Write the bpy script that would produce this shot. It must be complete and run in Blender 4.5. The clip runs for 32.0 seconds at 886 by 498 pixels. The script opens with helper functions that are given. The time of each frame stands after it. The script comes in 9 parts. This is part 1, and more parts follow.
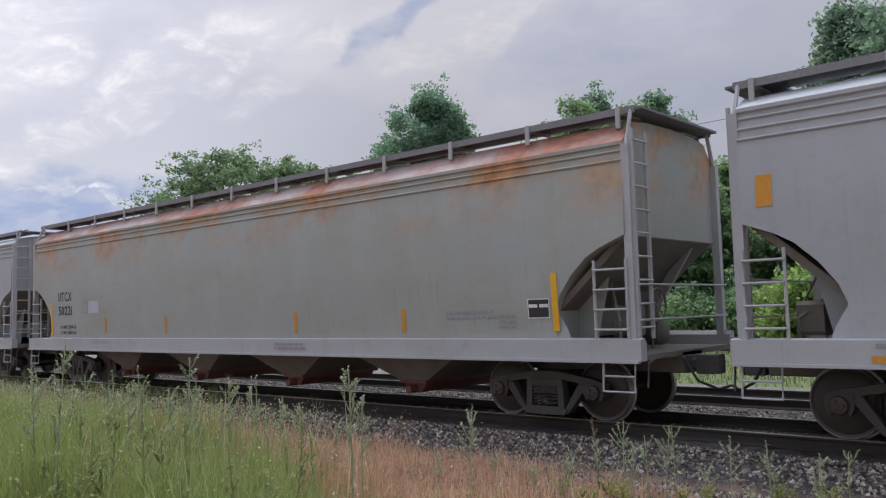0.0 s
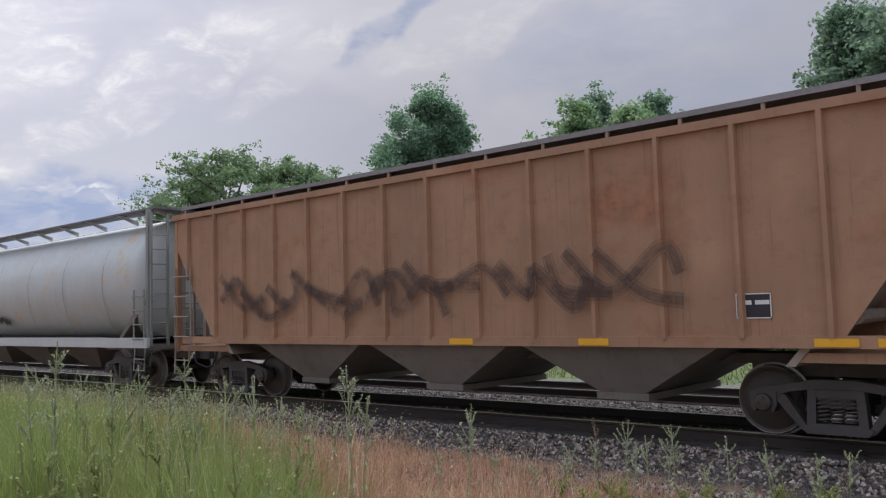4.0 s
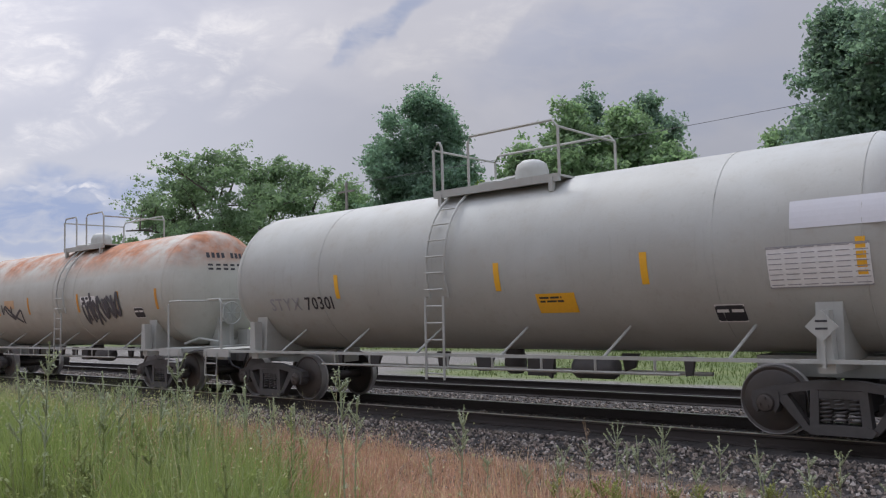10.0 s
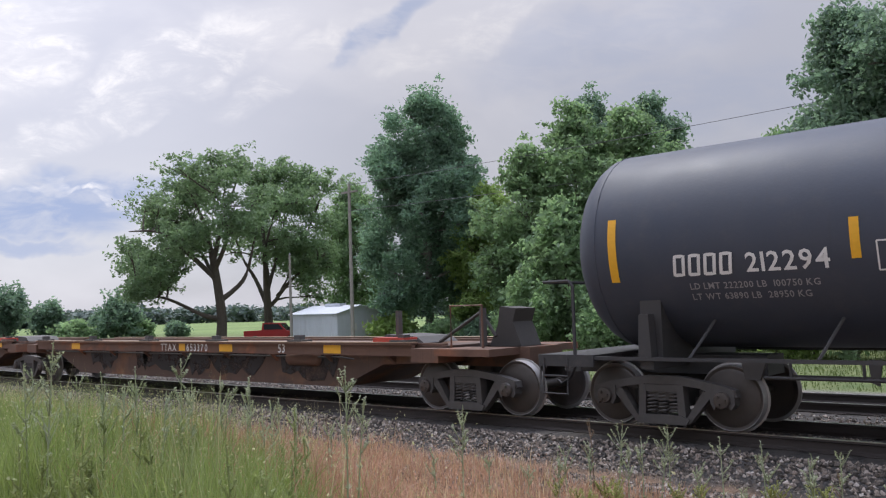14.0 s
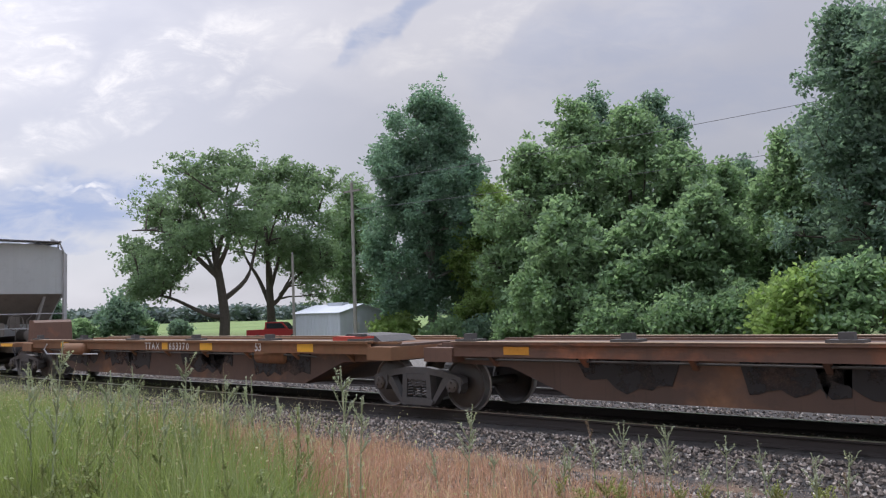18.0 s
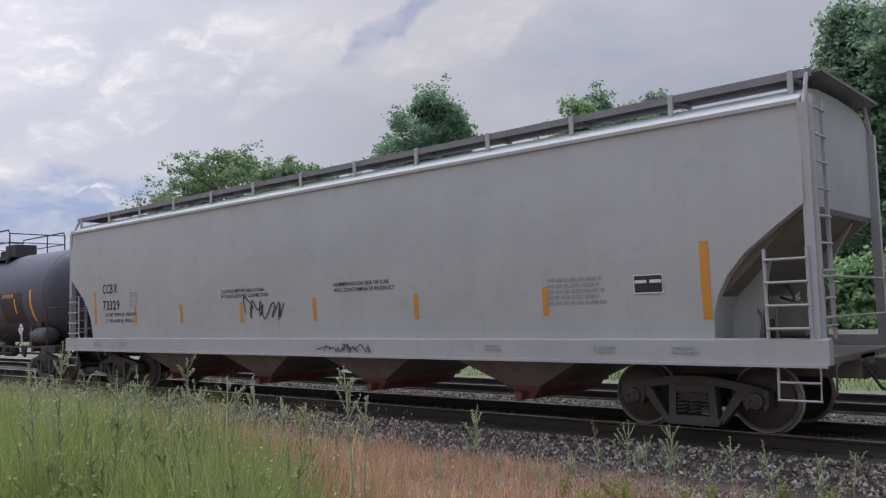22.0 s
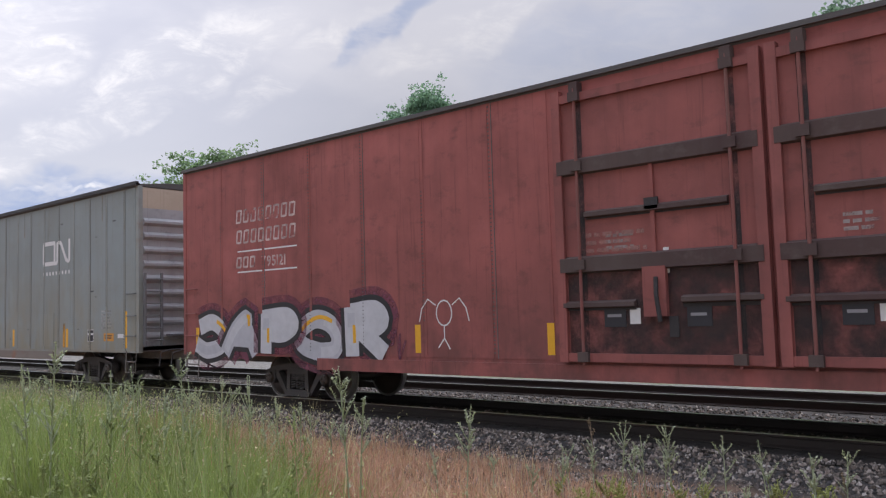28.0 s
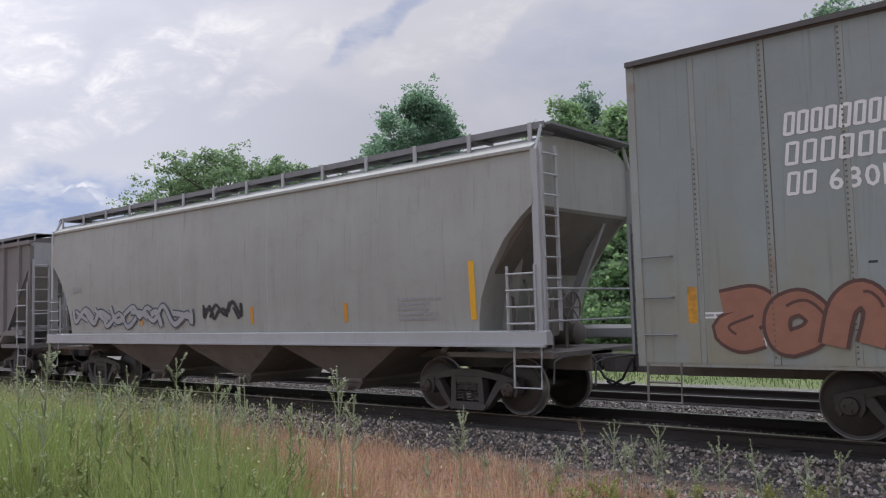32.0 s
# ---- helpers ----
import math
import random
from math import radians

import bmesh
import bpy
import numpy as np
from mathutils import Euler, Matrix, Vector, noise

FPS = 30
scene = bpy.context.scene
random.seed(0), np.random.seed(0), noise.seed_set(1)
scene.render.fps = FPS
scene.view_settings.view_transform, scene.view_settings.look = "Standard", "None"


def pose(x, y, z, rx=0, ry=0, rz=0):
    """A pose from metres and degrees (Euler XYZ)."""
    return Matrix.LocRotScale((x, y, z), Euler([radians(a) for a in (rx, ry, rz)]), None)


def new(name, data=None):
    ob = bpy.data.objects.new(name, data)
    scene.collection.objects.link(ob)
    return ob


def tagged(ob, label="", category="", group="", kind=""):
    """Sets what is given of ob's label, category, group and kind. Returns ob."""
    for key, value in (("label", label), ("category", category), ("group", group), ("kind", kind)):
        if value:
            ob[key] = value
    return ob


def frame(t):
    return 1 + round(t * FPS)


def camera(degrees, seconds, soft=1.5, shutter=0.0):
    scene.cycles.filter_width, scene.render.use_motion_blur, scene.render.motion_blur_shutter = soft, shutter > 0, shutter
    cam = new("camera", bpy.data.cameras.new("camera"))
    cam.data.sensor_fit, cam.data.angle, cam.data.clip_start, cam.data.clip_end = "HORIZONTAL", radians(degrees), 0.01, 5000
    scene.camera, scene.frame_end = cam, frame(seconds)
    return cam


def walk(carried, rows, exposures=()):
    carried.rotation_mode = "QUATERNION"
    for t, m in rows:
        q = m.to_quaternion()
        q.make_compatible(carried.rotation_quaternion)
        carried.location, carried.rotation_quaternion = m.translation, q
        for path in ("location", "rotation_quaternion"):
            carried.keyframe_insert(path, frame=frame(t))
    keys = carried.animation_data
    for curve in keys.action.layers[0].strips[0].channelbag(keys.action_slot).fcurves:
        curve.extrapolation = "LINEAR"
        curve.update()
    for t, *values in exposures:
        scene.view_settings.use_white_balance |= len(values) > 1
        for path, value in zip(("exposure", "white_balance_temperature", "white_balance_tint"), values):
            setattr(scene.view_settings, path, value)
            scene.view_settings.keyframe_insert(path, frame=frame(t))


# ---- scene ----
from collections import namedtuple

# ---- camera: it stands beside the line and only turns a little in the hand ----
LENS = 56.5
cam = camera(LENS, 32.0, soft=1.2)
EYE = (0.0, 0.0, 1.766)
YAW, PITCH, ROLL = 41.064, 4.244, -1.653
TRACK_Y = 11.988
SPEED = 17.2
TURNS = (
    (0, 6.0, 0), (1, 5.9, 0), (2, 6.3, .2), (3, 6.0, .2), (4, 6.2, .3), (5, 6.2, .4), (6, 5.7, .6), (7, 3.0, .9), (8, -.5, .7), (9, -3.2, .6),
    (10, -8.0, .6), (10.5, -10.2, 1), (11, -7.2, 1.2), (12, -3.2, 2.5), (13, -1.4, 2.6), (14, -3.3, 1.6), (15, -3.2, .9), (16, -1.0, .3), (17, 0, 0), (18, 1.5, 0),
    (19, 4.5, -.4), (20, 8.0, -.4), (21, 10.2, .2), (22, 9.0, .4), (23, 6.9, 0), (24, 3.5, 0), (25, 0.3, 0), (25.5, -2.4, 0), (26.2, -3, 0), (27.5, .4, -.3),
    (28, .8, 0), (28.5, -3.0, .2), (29, -8.8, .3), (29.5, -12, .8), (30, -13.4, .3), (31, -15.2, .2), (32, -12.2, 0),
)
FOCAL = 784 / math.tan(radians(LENS / 2))


def aim(dx, dy):
    yaw, tilt = YAW + math.degrees(dx / FOCAL), PITCH + math.degrees(dy / FOCAL)
    return pose(*EYE, 90 + tilt, 0, yaw) @ pose(0, 0, 0, 0, 0, ROLL)


# the camera darkens its picture a little while pale cars fill it
STOPS = ((0, -.08), (1, -.07), (2.6, -.16), (3.5, -.17), (6, -.08), (8, -.10), (9, -.19), (11, -.19), (12, -.04), (13, .03), (14, .05), (19.3, .04), (20, 0), (21, -.14), (23, -.14),
         (24, 0), (25, -.08), (28, .03), (30, .02), (31, -.05), (32, -.04))
walk(cam, [(t, aim(dx, dy)) for t, dx, dy in TURNS], [(t, stops, 6480, 10) for t, stops in STOPS])

# ---- light: a bright veiled sky and a soft sun high on the far side of the line ----
SUN_AZ, SUN_EL = -70, 60  # degrees from +y towards -x, and above the horizon
sun_way = Vector((math.sin(radians(SUN_AZ)) * math.cos(radians(SUN_EL)), math.cos(radians(SUN_AZ)) * math.cos(radians(SUN_EL)), math.sin(radians(SUN_EL))))
sun_lamp = bpy.data.lights.new("sun", "SUN")
sun_lamp.energy, sun_lamp.angle, sun_lamp.color = 1.8, radians(12), (1, .975, .945)
sun = new("sun", sun_lamp)
sun.rotation_euler = sun_way.to_track_quat("Z", "Y").to_euler()


def node(tree, kind, at=None, **values):
    n = tree.nodes.new(kind)
    for key, value in values.items():
        if key in n.inputs:
            n.inputs[key].default_value = value
    return n


def times(t, a, b, op="MULTIPLY"):
    m = t.nodes.new("ShaderNodeMath")
    m.operation = op
    for i, v in enumerate((a, b)):
        if isinstance(v, bpy.types.NodeSocket):
            t.links.new(v, m.inputs[i])
        else:
            m.inputs[i].default_value = v
    return m.outputs[0]


def mixed(t, fac, a, b, mode="MIX"):
    """A colour mix; fac, a and b are sockets or values."""
    m = t.nodes.new("ShaderNodeMix")
    m.data_type, m.blend_type = "RGBA", mode
    for i, v in ((0, fac), (6, a), (7, b)):
        if isinstance(v, bpy.types.NodeSocket):
            t.links.new(v, m.inputs[i])
        else:
            m.inputs[i].default_value = v if i == 0 else (*v, 1)
    return m.outputs[2]


def make_world():
    w = bpy.data.worlds.new("sky")
    scene.world = w
    w.use_nodes = True
    t = w.node_tree
    out, back = t.nodes["World Output"], t.nodes["Background"]
    sky = t.nodes.new("ShaderNodeTexSky")
    sky.sky_type, sky.sun_disc = "NISHITA", False
    sky.sun_elevation, sky.sun_rotation = radians(SUN_EL), radians(SUN_AZ)
    sky.dust_density, sky.air_density = 2.0, 1.0
    co = t.nodes.new("ShaderNodeTexCoord")
    sep = t.nodes.new("ShaderNodeSeparateXYZ")
    t.links.new(co.outputs["Generated"], sep.inputs[0])
    absz = t.nodes.new("ShaderNodeMath"); absz.operation = "ABSOLUTE"
    t.links.new(sep.outputs[2], absz.inputs[0])

    # cloud field over the far side, fitted to the camera's view: h runs right, v up
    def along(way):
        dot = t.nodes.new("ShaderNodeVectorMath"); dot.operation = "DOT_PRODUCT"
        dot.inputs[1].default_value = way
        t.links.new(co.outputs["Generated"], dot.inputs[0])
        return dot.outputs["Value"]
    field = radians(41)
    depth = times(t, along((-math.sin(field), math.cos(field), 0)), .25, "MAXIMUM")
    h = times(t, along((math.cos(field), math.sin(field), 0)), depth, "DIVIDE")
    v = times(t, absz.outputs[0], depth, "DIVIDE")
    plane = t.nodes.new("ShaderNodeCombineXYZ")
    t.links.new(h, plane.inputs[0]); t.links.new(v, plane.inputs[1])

    def cloud_noise(scale, stretch, turn, detail=6.0, rough=.55, warp=.4, shift=0.0):
        mp = t.nodes.new("ShaderNodeMapping")
        mp.inputs["Rotation"].default_value = (0, 0, radians(turn))
        mp.inputs["Scale"].default_value = (1, stretch, 1)
        mp.inputs["Location"].default_value = (shift, shift * .6, 0)
        n = node(t, "ShaderNodeTexNoise", Scale=scale, Detail=detail, Roughness=rough, Distortion=warp)
        t.links.new(plane.outputs[0], mp.inputs[0]); t.links.new(mp.outputs[0], n.inputs["Vector"])
        return n.outputs[0]

    def between(value, lo, hi, top=1.0):
        r = t.nodes.new("ShaderNodeMapRange")
        r.interpolation_type = "SMOOTHSTEP"
        r.inputs["From Min"].default_value, r.inputs["From Max"].default_value, r.inputs["To Max"].default_value = lo, hi, top
        t.links.new(value, r.inputs["Value"])
        return r.outputs["Result"]

    wob_h = times(t, times(t, cloud_noise(7, 1.0, 0, 4, shift=5.0), .5, "SUBTRACT"), .16)
    wob_v = times(t, times(t, cloud_noise(7, 1.0, 0, 4, shift=9.0), .5, "SUBTRACT"), .12)
    hh, vv = times(t, h, wob_h, "ADD"), times(t, v, wob_v, "ADD")

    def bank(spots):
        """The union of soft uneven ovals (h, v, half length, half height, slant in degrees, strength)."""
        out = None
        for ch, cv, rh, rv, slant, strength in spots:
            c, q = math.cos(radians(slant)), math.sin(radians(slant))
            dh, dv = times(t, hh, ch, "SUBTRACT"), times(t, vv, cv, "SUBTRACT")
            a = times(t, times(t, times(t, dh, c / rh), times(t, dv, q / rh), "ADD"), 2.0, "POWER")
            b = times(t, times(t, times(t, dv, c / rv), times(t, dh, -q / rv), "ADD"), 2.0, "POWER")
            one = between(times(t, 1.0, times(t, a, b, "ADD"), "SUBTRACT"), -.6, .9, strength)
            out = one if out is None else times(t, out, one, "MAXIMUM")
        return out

    glow = between(along((-math.sin(radians(95)), math.cos(radians(95)), 0)), .55, .90, .36)
    dim = t.nodes.new("ShaderNodeVectorMath"); dim.operation = "SCALE"; dim.inputs["Scale"].default_value = .10
    t.links.new(sky.outputs[0], dim.inputs[0])
    low = between(absz.outputs[0], .03, .20)
    high = between(absz.outputs[0], .38, .8)
    veil = mixed(t, .72, dim.outputs[0], mixed(t, high, mixed(t, low, (.70, .72, .85), (.80, .785, .885)), (.64, .70, .95)))
    # broad soft mottling, then thin blue gaps, then bright torn banks
    mottle = between(cloud_noise(2.6, 2.2, 16, 5, .5, .3, 3.0), .36, .70, .55)
    c = mixed(t, mottle, veil, (.98, .965, 1.04))
    # gaps and banks are placed to fit the camera's view of the sky
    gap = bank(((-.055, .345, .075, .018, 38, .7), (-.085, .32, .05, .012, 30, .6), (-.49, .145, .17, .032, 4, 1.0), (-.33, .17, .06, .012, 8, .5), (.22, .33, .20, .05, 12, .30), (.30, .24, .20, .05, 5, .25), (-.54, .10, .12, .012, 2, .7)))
    ragged = between(cloud_noise(14, 2.6, 10, 7, .6, .5, 2.0), .34, .60)
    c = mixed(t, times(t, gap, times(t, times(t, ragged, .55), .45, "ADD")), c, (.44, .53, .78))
    torn = times(t, between(cloud_noise(9, 2.4, 22, 9, .64, .7), .40, .66), between(cloud_noise(26, 1.8, 28, 8, .62, .4, 4.0), .30, .62))
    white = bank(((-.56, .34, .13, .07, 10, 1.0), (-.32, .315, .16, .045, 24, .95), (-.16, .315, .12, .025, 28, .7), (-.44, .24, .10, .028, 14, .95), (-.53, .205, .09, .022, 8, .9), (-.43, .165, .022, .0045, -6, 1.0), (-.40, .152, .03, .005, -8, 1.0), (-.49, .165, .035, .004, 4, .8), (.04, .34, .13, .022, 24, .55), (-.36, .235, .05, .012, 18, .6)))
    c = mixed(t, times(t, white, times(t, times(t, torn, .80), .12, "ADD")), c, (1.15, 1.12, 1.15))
    lit = t.nodes.new("ShaderNodeVectorMath"); lit.operation = "SCALE"
    # an overcast dome is about three times brighter overhead than low down
    square = times(t, absz.outputs[0], absz.outputs[0])
    height = times(t, square, times(t, times(t, square, 2.6), .9, "ADD"))
    t.links.new(c, lit.inputs[0]); t.links.new(times(t, times(t, glow, .86, "ADD"), times(t, height, .74, "ADD")), lit.inputs["Scale"])
    t.links.new(lit.outputs[0], back.inputs["Color"])
    back.inputs["Strength"].default_value = 1.0


make_world()

# ---- materials ----
MATS = {}


def shader(name):
    m = bpy.data.materials.new(name)
    m.use_nodes = True
    return m, m.node_tree, m.node_tree.nodes["Principled BSDF"]


def noise_at(t, scale, detail=4.0, stretch=(1, 1, 1), lo=.35, hi=.65, rough=.55, shift=0.0):
    co = t.nodes.new("ShaderNodeTexCoord")
    mp = t.nodes.new("ShaderNodeMapping")
    mp.inputs["Scale"].default_value = stretch
    mp.inputs["Location"].default_value = (shift, shift * .7, shift * .3)
    n = node(t, "ShaderNodeTexNoise", Scale=scale, Detail=detail, Roughness=rough)
    r = t.nodes.new("ShaderNodeMapRange")
    r.inputs["From Min"].default_value, r.inputs["From Max"].default_value = lo, hi
    t.links.new(co.outputs["Object"], mp.inputs[0]); t.links.new(mp.outputs[0], n.inputs["Vector"]); t.links.new(n.outputs[0], r.inputs["Value"])
    return r.outputs["Result"]


def height_ramp(t, lo, hi):
    co = t.nodes.new("ShaderNodeTexCoord")
    s = t.nodes.new("ShaderNodeSeparateXYZ")
    r = t.nodes.new("ShaderNodeMapRange")
    r.inputs["From Min"].default_value, r.inputs["From Max"].default_value = lo, hi
    t.links.new(co.outputs["Object"], s.inputs[0]); t.links.new(s.outputs[2], r.inputs["Value"])
    return r.outputs["Result"]


def bump(t, bsdf, height, strength=.2, distance=.01):
    b = node(t, "ShaderNodeBump", Strength=strength, Distance=distance)
    t.links.new(height, b.inputs["Height"])
    t.links.new(b.outputs[0], bsdf.inputs["Normal"])


def paint(name, col, rough=.5, dirt=.35, dirt_col=(.16, .14, .12), rust=0.0, rust_col=(.27, .10, .045), rust_z=None, rust_scale=.8, streak=.35, shift=0.0, metal=0.0, vary=0.0, splash=None):
    """Weathered paint on steel: broad stains, streaks that run down, grain, and rust patches."""
    key = ("paint", name)
    if key in MATS:
        return MATS[key]
    m, t, b = shader(name)
    broad = noise_at(t, .55, 5, (1, 1, 1.4), .3, .75, shift=shift)
    run = noise_at(t, 1.0, 5, (3.2, 3.2, .28), .45, .8, shift=shift + 3)
    grain = noise_at(t, 26, 3, (1, 1, 1), .2, .8, shift=shift)
    dusty = tuple(c * .8 + d * .2 for c, d in zip(col, dirt_col))
    c = mixed(t, times(t, broad, dirt), col, dusty)
    c = mixed(t, times(t, broad, dirt * .55), c, dirt_col)
    c = mixed(t, times(t, run, streak * .45), c, dirt_col)
    c = mixed(t, times(t, grain, .10), c, tuple(x * .6 for x in col))
    if vary:
        info = t.nodes.new("ShaderNodeObjectInfo")
        c = mixed(t, times(t, info.outputs["Random"], vary), c, tuple(x * .45 for x in col))
    if splash:
        thrown = times(t, height_ramp(t, splash[1], splash[0]), noise_at(t, 1.6, 6, (1, 1, .6), .35, .6, .6, shift + 17))
        c = mixed(t, times(t, thrown, splash[3]), c, splash[2])
    scuff = noise_at(t, 2.6, 8, (1, 1, 1.5), .54, .74, .68, shift + 5)
    c = mixed(t, times(t, scuff, dirt * .75), c, dirt_col)
    faded = noise_at(t, 1.4, 6, (1, 1, .8), .5, .75, .6, shift + 11)
    c = mixed(t, times(t, faded, dirt * .5), c, tuple(min(.9, x * 1.22 + .01) for x in col))
    drip = noise_at(t, 2.4, 5, (6, 6, .22), .58, .78, .6, shift + 13)
    c = mixed(t, times(t, drip, min(.5, streak * .7)), c, tuple(x * .55 for x in dirt_col))
    if rust > 0:
        patch = noise_at(t, rust_scale, 6, (.8, 1, 1.25), .62 - .28 * rust, .80 - .22 * rust, .62, shift + 7)
        if rust_z:
            patch = times(t, patch, height_ramp(t, *rust_z))
        tone = mixed(t, noise_at(t, 5, 4, shift=shift), rust_col, tuple(x * 1.7 for x in rust_col))
        c = mixed(t, times(t, patch, .88), c, tone)
        rr = times(t, patch, .3)
        t.links.new(times(t, rr, rough, "ADD"), b.inputs["Roughness"])
    else:
        t.links.new(times(t, times(t, broad, .2), rough, "ADD"), b.inputs["Roughness"])
    t.links.new(c, b.inputs["Base Color"])
    b.inputs["Metallic"].default_value = metal
    b.inputs["Specular IOR Level"].default_value = .35
    bump(t, b, times(t, broad, times(t, grain, .3), "ADD"), .12, .02)
    MATS[key] = m
    return m


def plain(name, col, rough=.6, metal=0.0, grain=.15, scale=18.0):
    key = ("plain", name)
    if key in MATS:
        return MATS[key]
    m, t, b = shader(name)
    c = mixed(t, times(t, noise_at(t, scale, 4), grain), col, tuple(x * .45 for x in col))
    c = mixed(t, times(t, noise_at(t, scale * .12, 3), grain), c, tuple(min(1, x * 1.3) for x in col))
    t.links.new(c, b.inputs["Base Color"])
    b.inputs["Roughness"].default_value, b.inputs["Metallic"].default_value = rough, metal
    MATS[key] = m
    return m


def leafy(name, col, glow=.35, vary=.5, gloss=.12):
    """Leaves and blades: each island a shade of its own, and some light comes through."""
    key = ("leaf", name)
    if key in MATS:
        return MATS[key]
    m, t, b = shader(name)
    geo = t.nodes.new("ShaderNodeNewGeometry")
    ramp = t.nodes.new("ShaderNodeValToRGB")
    e = ramp.color_ramp.elements
    e[0].color = (*[c * (1 - vary) for c in col], 1)
    e[1].color = (*[min(1, c * (1 + vary)) for c in col], 1)
    t.links.new(geo.outputs["Random Per Island"], ramp.inputs[0])
    tone = mixed(t, times(t, noise_at(t, .35, 3), .5), ramp.outputs[0], (col[0] * .7, col[1] * .62, col[2] * .7))
    t.links.new(tone, b.inputs["Base Color"])
    b.inputs["Roughness"].default_value = .5
    b.inputs["Specular IOR Level"].default_value = gloss
    tr = t.nodes.new("ShaderNodeBsdfTranslucent")
    t.links.new(mixed(t, .6, tone, (col[0] * 1.95, col[1] * 1.95, col[2] * 1.35)), tr.inputs["Color"])
    mx = t.nodes.new("ShaderNodeMixShader")
    mx.inputs[0].default_value = glow
    out = t.nodes["Material Output"]
    t.links.new(b.outputs[0], mx.inputs[1]); t.links.new(tr.outputs[0], mx.inputs[2]); t.links.new(mx.outputs[0], out.inputs["Surface"])
    MATS[key] = m
    return m


UNDER = plain("underframe_grime", (.055, .051, .047), .8)
STEEL = plain("worn_steel", (.085, .080, .076), .7, .1, .35, 9.0)
TREAD = plain("polished_tread", (.35, .34, .33), .35, .9)
BRIGHT = plain("rail_head", (.55, .54, .52), .28, .95, .1)
RAILRUST = plain("rail_web_rust", (.042, .034, .030), .8)
EDGE = plain("walkway_edge", (.22, .22, .225), .65, .1, .3)
# grey raised to stand in for light through the grid, which is modelled solid
GRATE = plain("walkway_grating", (.17, .17, .18), .7, .1, .3)
YELLOW = plain("reflector_yellow", (.80, .42, .025), .5, 0, .12)
ORANGE = plain("reflector_orange", (.62, .28, .03), .5, 0, .2)
BLACK = plain("stencil_black", (.03, .03, .035), .6)
WHITE = plain("stencil_white", (.72, .72, .70), .6)
GREYINK = plain("faded_stencil", (.30, .30, .31), .7)
SIGN = plain("placard_white", (.75, .75, .73), .5)
HOSE = plain("rubber_hose", (.025, .025, .027), .6)


# ---- mesh helpers ----
class Shape:
    """Collects vertices and faces of one mesh."""

    def __init__(self):
        self.v, self.f = [], []

    def add(self, verts, faces):
        n = len(self.v)
        self.v.extend(verts)
        self.f.extend([tuple(i + n for i in face) for face in faces])
        return self

    def box(self, x0, x1, y0, y1, z0, z1, c=0.0):
        """A block; c chamfers its four long edges along x."""
        if c:
            return self.prism_x([(y0 + c, z0), (y1 - c, z0), (y1, z0 + c), (y1, z1 - c), (y1 - c, z1), (y0 + c, z1), (y0, z1 - c), (y0, z0 + c)], x0, x1)
        v = [(x, y, z) for x in (x0, x1) for y in (y0, y1) for z in (z0, z1)]
        return self.add(v, [(0, 1, 3, 2), (4, 6, 7, 5), (0, 4, 5, 1), (2, 3, 7, 6), (0, 2, 6, 4), (1, 5, 7, 3)])

    def prism_y(self, pts, y0, y1):
        n = len(pts)
        v = [(x, y0, z) for x, z in pts] + [(x, y1, z) for x, z in pts]
        return self.add(v, [tuple(range(n)), tuple(reversed(range(n, 2 * n)))] + [(i, i + n, (i + 1) % n + n, (i + 1) % n) for i in range(n)])

    def prism_x(self, pts, x0, x1):
        n = len(pts)
        v = [(x0, y, z) for y, z in pts] + [(x1, y, z) for y, z in pts]
        return self.add(v, [tuple(reversed(range(n))), tuple(range(n, 2 * n))] + [(i, (i + 1) % n, (i + 1) % n + n, i + n) for i in range(n)])

    def prism_z(self, pts, z0, z1):
        n = len(pts)
        v = [(x, y, z0) for x, y in pts] + [(x, y, z1) for x, y in pts]
        return self.add(v, [tuple(reversed(range(n))), tuple(range(n, 2 * n))] + [(i, (i + 1) % n, (i + 1) % n + n, i + n) for i in range(n)])

    def tube(self, pts, r, n=6, r2=None, caps=True):
        """A bent round bar through pts, tapering from r to r2."""
        pts = [Vector(p) for p in pts]
        k, rings = len(pts), []
        r2 = r if r2 is None else r2
        for i, p in enumerate(pts):
            way = (pts[min(i + 1, k - 1)] - pts[max(i - 1, 0)]).normalized()
            side = way.cross(Vector((0, 0, 1)) if abs(way.z) < .9 else Vector((1, 0, 0))).normalized()
            up = side.cross(way)
            rad = r + (r2 - r) * i / max(1, k - 1)
            rings += [tuple(p + (side * math.cos(2 * math.pi * j / n) + up * math.sin(2 * math.pi * j / n)) * rad) for j in range(n)]
        f = [(i * n + j, i * n + (j + 1) % n, (i + 1) * n + (j + 1) % n, (i + 1) * n + j) for i in range(k - 1) for j in range(n)]
        if caps:
            f += [tuple(reversed(range(n))), tuple(range((k - 1) * n, k * n))]
        return self.add(rings, f)

    def lathe(self, profile, n=24, axis="x", at=(0, 0, 0)):
        """Turns (along, radius) pairs round an axis through at."""
        v, k = [], len(profile)
        for a, r in profile:
            for j in range(n):
                c, s = math.cos(2 * math.pi * j / n) * r, math.sin(2 * math.pi * j / n) * r
                p = {"x": (a, c, s), "y": (s, a, c), "z": (c, s, a)}[axis]
                v.append((p[0] + at[0], p[1] + at[1], p[2] + at[2]))
        f = [(i * n + j, i * n + (j + 1) % n, (i + 1) * n + (j + 1) % n, (i + 1) * n + j) for i in range(k - 1) for j in range(n)]
        f += [tuple(reversed(range(n))), tuple(range((k - 1) * n, k * n))]
